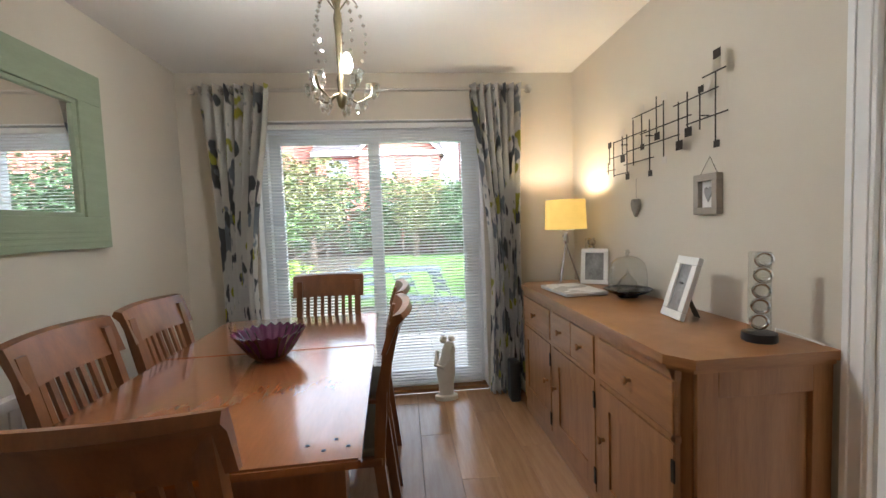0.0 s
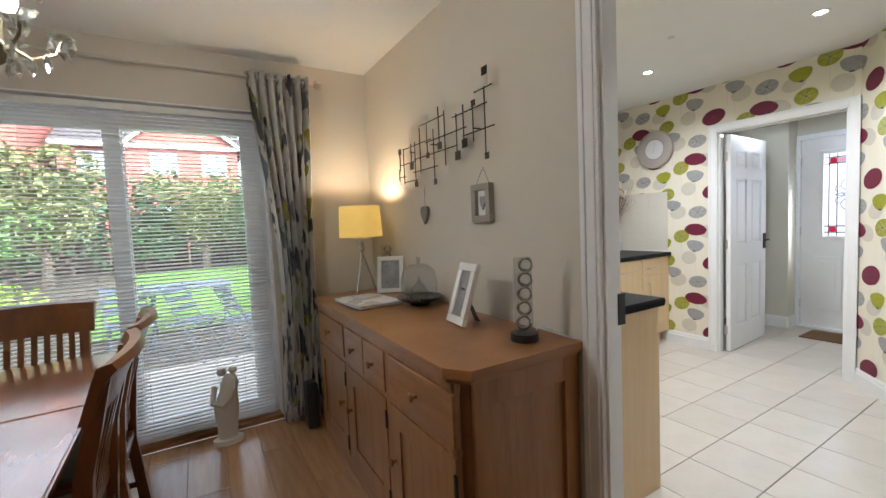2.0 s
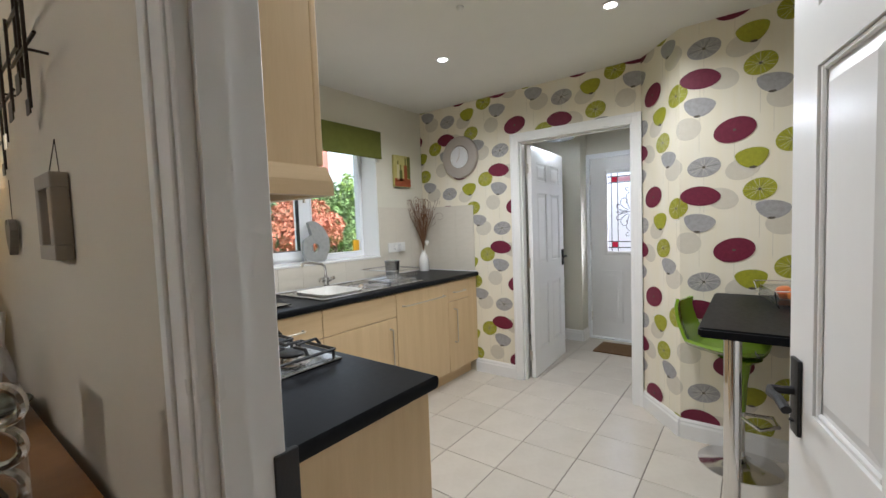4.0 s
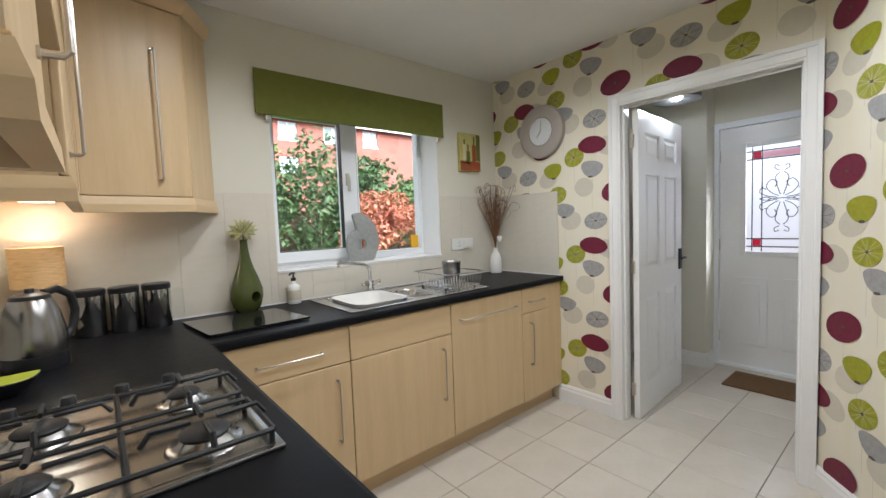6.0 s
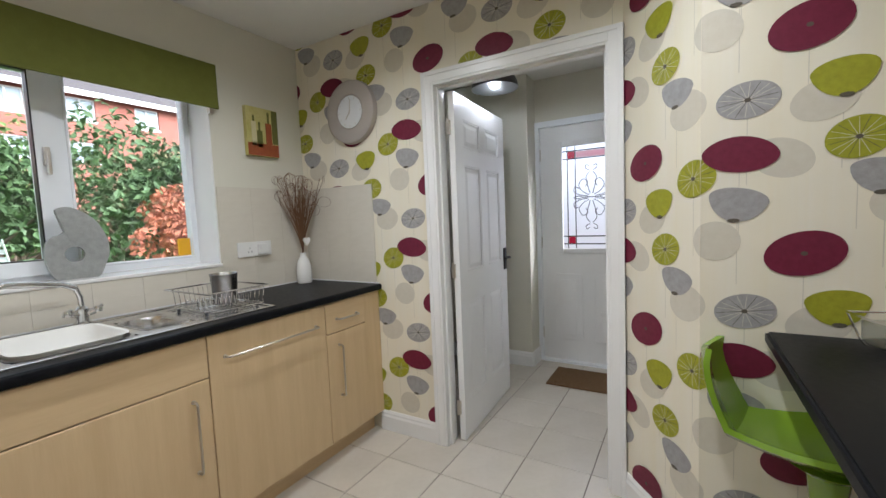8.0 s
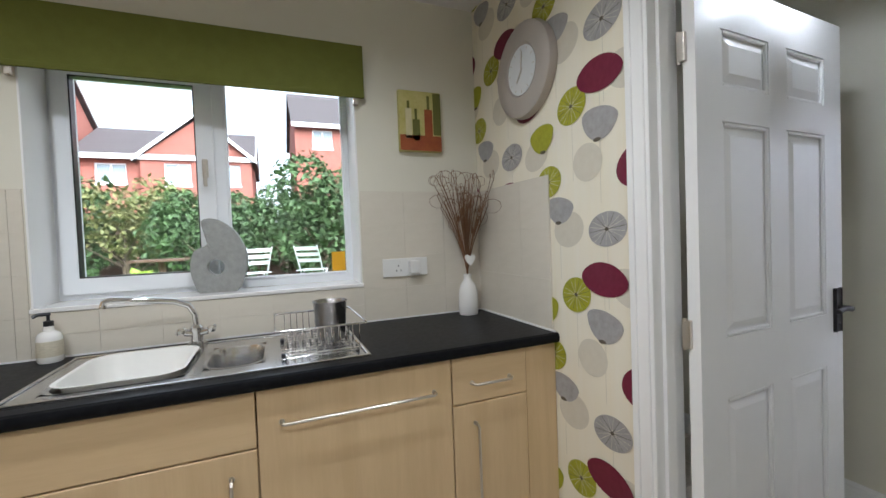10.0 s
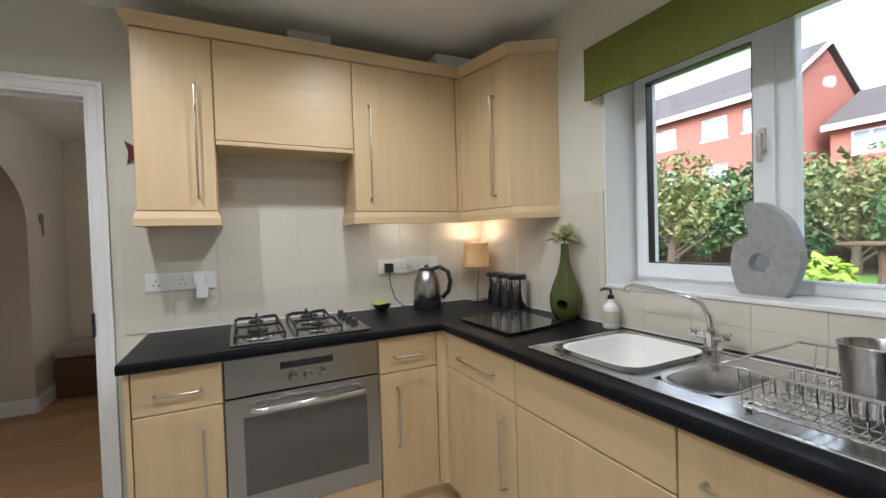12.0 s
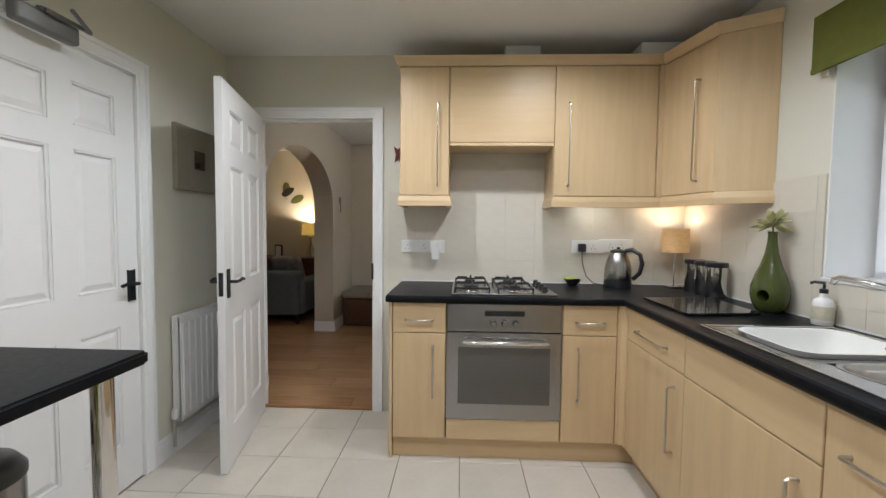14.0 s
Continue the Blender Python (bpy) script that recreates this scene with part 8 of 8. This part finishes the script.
def shrub(name, x, y, size, count, leaf, kind, label, seed, trunk=False, category="shrub"):
    rng_ = random.Random(seed)
    z = ground_z(x, y)
    s = thing(name, x, y, z - 0.02, label=label, category=category)
    stems = bmesh.new()
    top_z = size[2] * (1.0 if not trunk else 1.3)
    tube([(0, 0, -0.05), (0.03, 0.02, top_z * 0.5), (0.0, 0.05, top_z)], 0.05 if not trunk else 0.11, 8, bm=stems, r_end=0.02)
    for k in range(6):
        a = k * 1.05
        tube([(0, 0, top_z * (0.2 + 0.08 * k)), (size[0] * 0.4 * math.cos(a), size[1] * 0.4 * math.sin(a), top_z * (0.5 + 0.07 * k)), (size[0] * 0.7 * math.cos(a), size[1] * 0.7 * math.sin(a), top_z * (0.7 + 0.07 * k))], 0.03, 6, bm=stems, r_end=0.008)
    part("trunk", stems, BARK, s, "", True)
    b = bmesh.new()
    leaf_cloud(b, (0, 0, size[2] * (1.0 if not trunk else 1.7)), size, count, leaf, rng_)
    part("crown", b, LEAVES[kind], s)
    return s


hedge_rng = random.Random(5)
for i in range(16):
    x = -8.5 + i * 1.55
    hgt = 1.15 + 0.25 * hedge_rng.random() + (0.35 if 4 < x < 9 else 0)
    shrub("hedge_shrub", x + hedge_rng.uniform(-0.2, 0.2), 13.4 + hedge_rng.uniform(-0.4, 0.4), (1.15, 0.8, hgt), 1500, 0.085, "dark" if i % 3 else "mid", "dense dark green boundary hedge shrub", 30 + i)
shrub("laurel_bush", 4.35, 10.2, (1.25, 0.9, 1.25), 3200, 0.07, "dark", "large glossy laurel bush behind the garden chairs", 3)
shrub("laurel_bush", 6.3, 9.6, (1.3, 0.9, 1.45), 3200, 0.07, "dark", "large glossy laurel bush beside the lawn", 4)
shrub("laurel_bush", 2.1, 11.2, (1.1, 0.8, 1.1), 2600, 0.07, "dark", "dark laurel bush at the back of the lawn", 6)
shrub("lime_shrub", 1.65, 6.9, (0.62, 0.5, 0.50), 1800, 0.05, "bright", "bright lime-leaved low shrub", 7)
shrub("lime_shrub", -1.9, 6.9, (0.9, 0.6, 0.50), 1500, 0.05, "bright", "bright lime-leaved low shrub beside the patio", 8)
shrub("lime_shrub", -2.6, 8.6, (1.2, 0.8, 0.75), 1800, 0.06, "mid", "leafy green shrub beside the lawn", 18)
shrub("olive_tree", -2.2, 10.6, (1.5, 1.1, 1.1), 2600, 0.07, "olive", "small tree with sparse olive and rust leaves", 9, True, "tree")
shrub("olive_tree", 0.4, 12.2, (1.1, 0.9, 0.9), 1500, 0.06, "olive", "small bare-branched tree by the hedge", 10, True, "tree")
shrub("conifer", 9.6, 10.6, (0.55, 0.55, 1.45), 2600, 0.05, "bright", "slim golden-green upright conifer", 12)
shrub("red_maple", 6.25, 8.0, (0.95, 0.75, 0.62), 3200, 0.05, "red", "small red-leaved maple tree in the border", 13, True, "tree")
shrub("birch_tree", 12.6, 11.5, (1.4, 1.2, 1.5), 2600, 0.07, "mid", "airy green tree behind the maple", 14, True, "tree")
shrub("laurel_bush", 7.9, 9.2, (0.9, 0.8, 1.2), 2400, 0.06, "mid", "green bush with willowy stems", 15)
fence = thing("garden_fence", 0.0, 14.6, 0.2, label="weathered brown timber garden fence", category="fence")
FENCE = material("weathered_fence", (0.12, 0.07, 0.045), 0.9, second=(0.08, 0.05, 0.03), scale=5, amount=0.9, stretch=(4, 4, 0.4))
fm = box(-0.9, 0.9, -0.015, 0.015, 0, 1.7, 0.004)
fp_ = part("fence_panel", fm, FENCE, fence)
fp_.location = (-12.0, 0, 0)
for i in range(1, 16):
    o = new("fence_panel", fp_.data)
    o.parent, o.location = fence, (-12.0 + i * 1.85, 0, 0)

# houses beyond the gardens


def house(name, x0, x1, y0, y1, eave, ridge, axis, windows, label, gable=None):
    """A brick house; axis: the way its ridge runs; windows on the front: (x0, x1, z0, z1)."""
    h = thing(name, (x0 + x1) / 2, y0, 0.3, label=label, category="house")
    ox_, oy_ = (x0 + x1) / 2, y0
    T = lambda b: local(b, ox_, oy_, 0.3)
    part("wall", T(pierced("y", y0, y0 + 0.3, x0, x1, 0.3, eave, [w for w in windows])), BRICK_RED, h, "red brick front wall")
    part("wall", T(box(x0, x1, y0 + 0.3, y1, 0.3, eave)), BRICK_RED, h, "red brick side walls")
    if axis == "x":
        ym = (y0 + y1) / 2
        part("wall", T(prism([(y0, eave), (y1, eave), (ym, ridge - 0.1)], "x", x0 + 0.02, x1 - 0.02)), BRICK_RED, h, "red brick gable end")
        part("roof", T(prism([(y0 - 0.35, eave - 0.12), (ym, ridge), (y1 + 0.35, eave - 0.12), (y1 + 0.35, eave + 0.08), (ym, ridge + 0.2), (y0 - 0.35, eave + 0.08)], "x", x0 - 0.2, x1 + 0.2)), ROOF, h, "dark grey tiled roof")
        part("fascia", T(box(x0 - 0.2, x1 + 0.2, y0 - 0.42, y0 - 0.36, eave - 0.2, eave + 0.06)), UPVC, h, "white fascia board")
        for xg in (x1 + 0.21,):
            part("barge_board", T(prism([(y0 - 0.35, eave - 0.1), (ym, ridge + 0.02), (y1 + 0.35, eave - 0.1), (y1 + 0.35, eave + 0.12), (ym, ridge + 0.24), (y0 - 0.35, eave + 0.12)], "x", xg, xg + 0.05)), UPVC, h, "white barge board")
    if gable:
        g0, g1, gr = gable
        gm = (g0 + g1) / 2
        part("wall", T(prism([(g0, eave - 0.02), (g1, eave - 0.02), (gm, gr - 0.15)], "y", y0 - 0.3, y0 + 2.5)), BRICK_RED, h, "red brick front gable")
        part("wall", T(pierced("y", y0 - 0.3, y0 - 0.002, g0, g1, 0.3, eave - 0.02, [w for w in windows if g0 < w[0] < g1])), BRICK_RED, h, "red brick front bay")
        part("roof", T(prism([(g0 - 0.3, eave - 0.3), (gm, gr), (g1 + 0.3, eave - 0.3), (g1 + 0.3, eave - 0.1), (gm, gr + 0.2), (g0 - 0.3, eave - 0.1)], "y", y0 - 0.5, y0 + 3.0)), ROOF, h, "dark grey gable roof")
        part("barge_board", T(prism([(g0 - 0.3, eave - 0.32), (gm, gr - 0.02), (g1 + 0.3, eave - 0.32), (g1 + 0.3, eave - 0.1), (gm, gr + 0.2), (g0 - 0.3, eave - 0.1)], "y", y0 - 0.56, y0 - 0.5)), UPVC, h, "white barge board")
    for wx0, wx1, wz0, wz1 in windows:
        yf = y0 - (0.22 if gable and gable[0] < wx0 < gable[1] else -0.08)
        mid_ = (wx0 + wx1) / 2
        w = part("window", T(pierced("y", yf, yf + 0.08, wx0 + 0.001, wx1 - 0.001, wz0 + 0.001, wz1 - 0.001, [(wx0 + 0.07, mid_ - 0.04, wz0 + 0.07, wz1 - 0.07), (mid_ + 0.04, wx1 - 0.07, wz0 + 0.07, wz1 - 0.07)])), UPVC, h, "white framed window")
        part("pane", T(box(wx0 + 0.05, wx1 - 0.05, yf + 0.05, yf + 0.06, wz0 + 0.05, wz1 - 0.05)), FAR_GLASS, w, "pale reflecting glass")
        part("sill", T(box(wx0 - 0.05, wx1 + 0.05, yf - 0.1, yf, wz0 - 0.1, wz0)), UPVC, w)
    return h


house("brick_house", -5.2, 2.5, 26.5, 34.0, 5.95, 8.0, "x", [(-1.55, -0.35, 4.5, 5.6), (0.75, 1.95, 4.5, 5.6), (-4.5, -3.2, 4.6, 5.6), (-1.55, -0.35, 1.6, 2.8), (0.75, 1.95, 1.6, 2.8)], "red brick house with a white-edged front gable", (-2.55, 2.5, 8.05))
house("brick_house", -16.0, -5.85, 24.0, 32.0, 7.7, 10.3, "x", [(-12.3, -11.0, 6.1, 7.2), (-9.6, -8.3, 6.1, 7.2), (-9.6, -8.3, 3.7, 4.8), (-12.3, -11.0, 3.7, 4.8), (-7.6, -6.5, 6.1, 7.2)], "three-storey red brick house with a grey tiled roof")
house("brick_house", 4.9, 22.0, 27.5, 35.0, 8.35, 11.2, "x", [(5.9, 7.1, 7.0, 8.1), (8.3, 9.5, 7.0, 8.1), (8.3, 9.5, 4.9, 5.9), (11.0, 12.2, 7.0, 8.1), (14.0, 15.2, 7.0, 8.1), (11.0, 12.2, 4.9, 5.9), (17.0, 18.2, 7.0, 8.1)], "long three-storey red brick house with white windows")


# folding garden chairs and a table on the grass and the patio
def folding_chair(m, col, label):
    c = tagged(new("folding_chair"), label, "chair", "folding garden chairs")
    c.matrix_basis = m
    for sx in (-0.2, 0.2):
        part("back_leg", tube([(sx, -0.20, 0), (sx, 0.22, 0.86)], 0.012, 6), col, c)
        part("front_leg", tube([(sx, 0.24, 0), (sx, -0.16, 0.45)], 0.012, 6), col, c)
    for i in range(5):
        part("seat_slat", box(-0.2, 0.2, -0.18 + i * 0.075, -0.125 + i * 0.075, 0.44, 0.455), col, c)
    for i in range(3):
        z = 0.58 + i * 0.10
        y = 0.22 * (z - 0.41) / 0.45
        part("back_slat", box(-0.2, 0.2, y - 0.006, y + 0.006, z, z + 0.06), col, c)
    return c


PALE_PAINT = material("pale_grey_paint", (0.55, 0.57, 0.56), 0.5, scale=10)
BLUE_GREY = material("blue_grey_paint", (0.11, 0.14, 0.18), 0.55, second=(0.14, 0.17, 0.21), scale=10)
fc = folding_chair(pose(3.95, 8.7, ground_z(0, 8.7), 0, 0, 150), PALE_PAINT, "pale grey folding garden chair on the lawn")
copy_thing(fc, pose(3.06, 8.7, ground_z(0, 8.7), 0, 0, 205))
f2 = folding_chair(pose(0.15, 5.75, ground_z(0, 5.75), 0, 0, 60), BLUE_GREY, "blue-grey folding garden chair on the patio")
copy_thing(f2, pose(0.62, 5.55, ground_z(0, 5.55), 0, 0, 110))
copy_thing(f2, pose(-0.45, 5.9, ground_z(0, 5.9), 0, 0, 20))
gt = thing("garden_table", 0.12, 6.3, ground_z(0, 6.3), label="blue-grey slatted garden table on the patio", category="table")
for i in range(8):
    part("slat", box(-0.45, 0.45, -0.36 + i * 0.09, -0.285 + i * 0.09, 0.68, 0.70), BLUE_GREY, gt)
for sx in (-0.38, 0.38):
    part("leg", tube([(sx, -0.3, 0), (sx, 0.3, 0.68)], 0.015, 6), BLUE_GREY, gt)
    part("leg", tube([(sx, 0.3, 0), (sx, -0.3, 0.68)], 0.015, 6), BLUE_GREY, gt)
gt2 = thing("bird_table", 1.75, 8.9, ground_z(0, 8.9), label="rustic timber garden table by the bushes", category="table")
part("top", box(-0.35, 0.35, -0.25, 0.25, 0.70, 0.74, 0.01), FENCE, gt2)
part("post", tube([(0, 0, 0), (0.02, 0, 0.4), (0, 0, 0.70)], 0.05, 8), FENCE, gt2, "", True)


# ---- floor pieces, last ----


def pieces(name, parent, mat, rects, z0, z1, gap, limit):
    """One object a tile or plank; equal sizes share one mesh."""
    shared = {}
    for x0, x1, y0, y1 in rects:
        w, h = round(x1 - x0 - gap, 3), round(y1 - y0 - gap, 3)
        if w < 0.01 or h < 0.01:
            continue
        if (w, h) not in shared:
            b = box(-w / 2, w / 2, -h / 2, h / 2, z0, z1, 0.002, seg=1)
            mesh = bpy.data.meshes.new(name)
            b.to_mesh(mesh)
            b.free()
            mesh.materials.append(mat)
            shared[w, h] = mesh
        ob = new(name, shared[w, h])
        ob.location = ((x0 + x1) / 2, (y0 + y1) / 2, 0)
        ob.parent = parent


PX, PY = 0.333, 0.338
tiles = []
for i in range(-1, 14):
    for j in range(-2, 9):
        x0, x1 = max(1.754 + i * PX, 1.475), min(1.754 + (i + 1) * PX, 5.93)
        y0, y1 = max(0.786 + j * PY, 0.18), min(0.786 + (j + 1) * PY, 3.28)
        if x1 > x0 and y1 > y0 and not (x0 > 4.3 and y1 < 1.25):
            tiles.append((x0, x1, y0, y1))
pieces("tile", floor_k, TILE, tiles, -0.006, 0.0, 0.0038, 300)
planks = []
for i in range(19):
    x0 = -2.0 + i * 0.192
    off = (i * 0.47) % 1.2
    y = -4.2 - off
    while y < WALL_N:
        a, c = max(y, -4.2), min(y + 1.2, WALL_N)
        if c > a and x0 < 1.46:
            planks.append((x0, min(x0 + 0.192, 1.47), a, c))
        y += 1.2
pieces("plank", floor_d, LAMINATE, planks, -0.006, 0.0, 0.0012, 300)
slabs = []
for i in range(16):
    for j in range(6):
        slabs.append((-4.0 + i * 0.62, -4.0 + (i + 1) * 0.62, 3.56 + j * 0.6, 3.56 + (j + 1) * 0.6))
pieces("paving_slab", pav, PAVING, slabs, -0.16, -0.125, 0.012, 300)
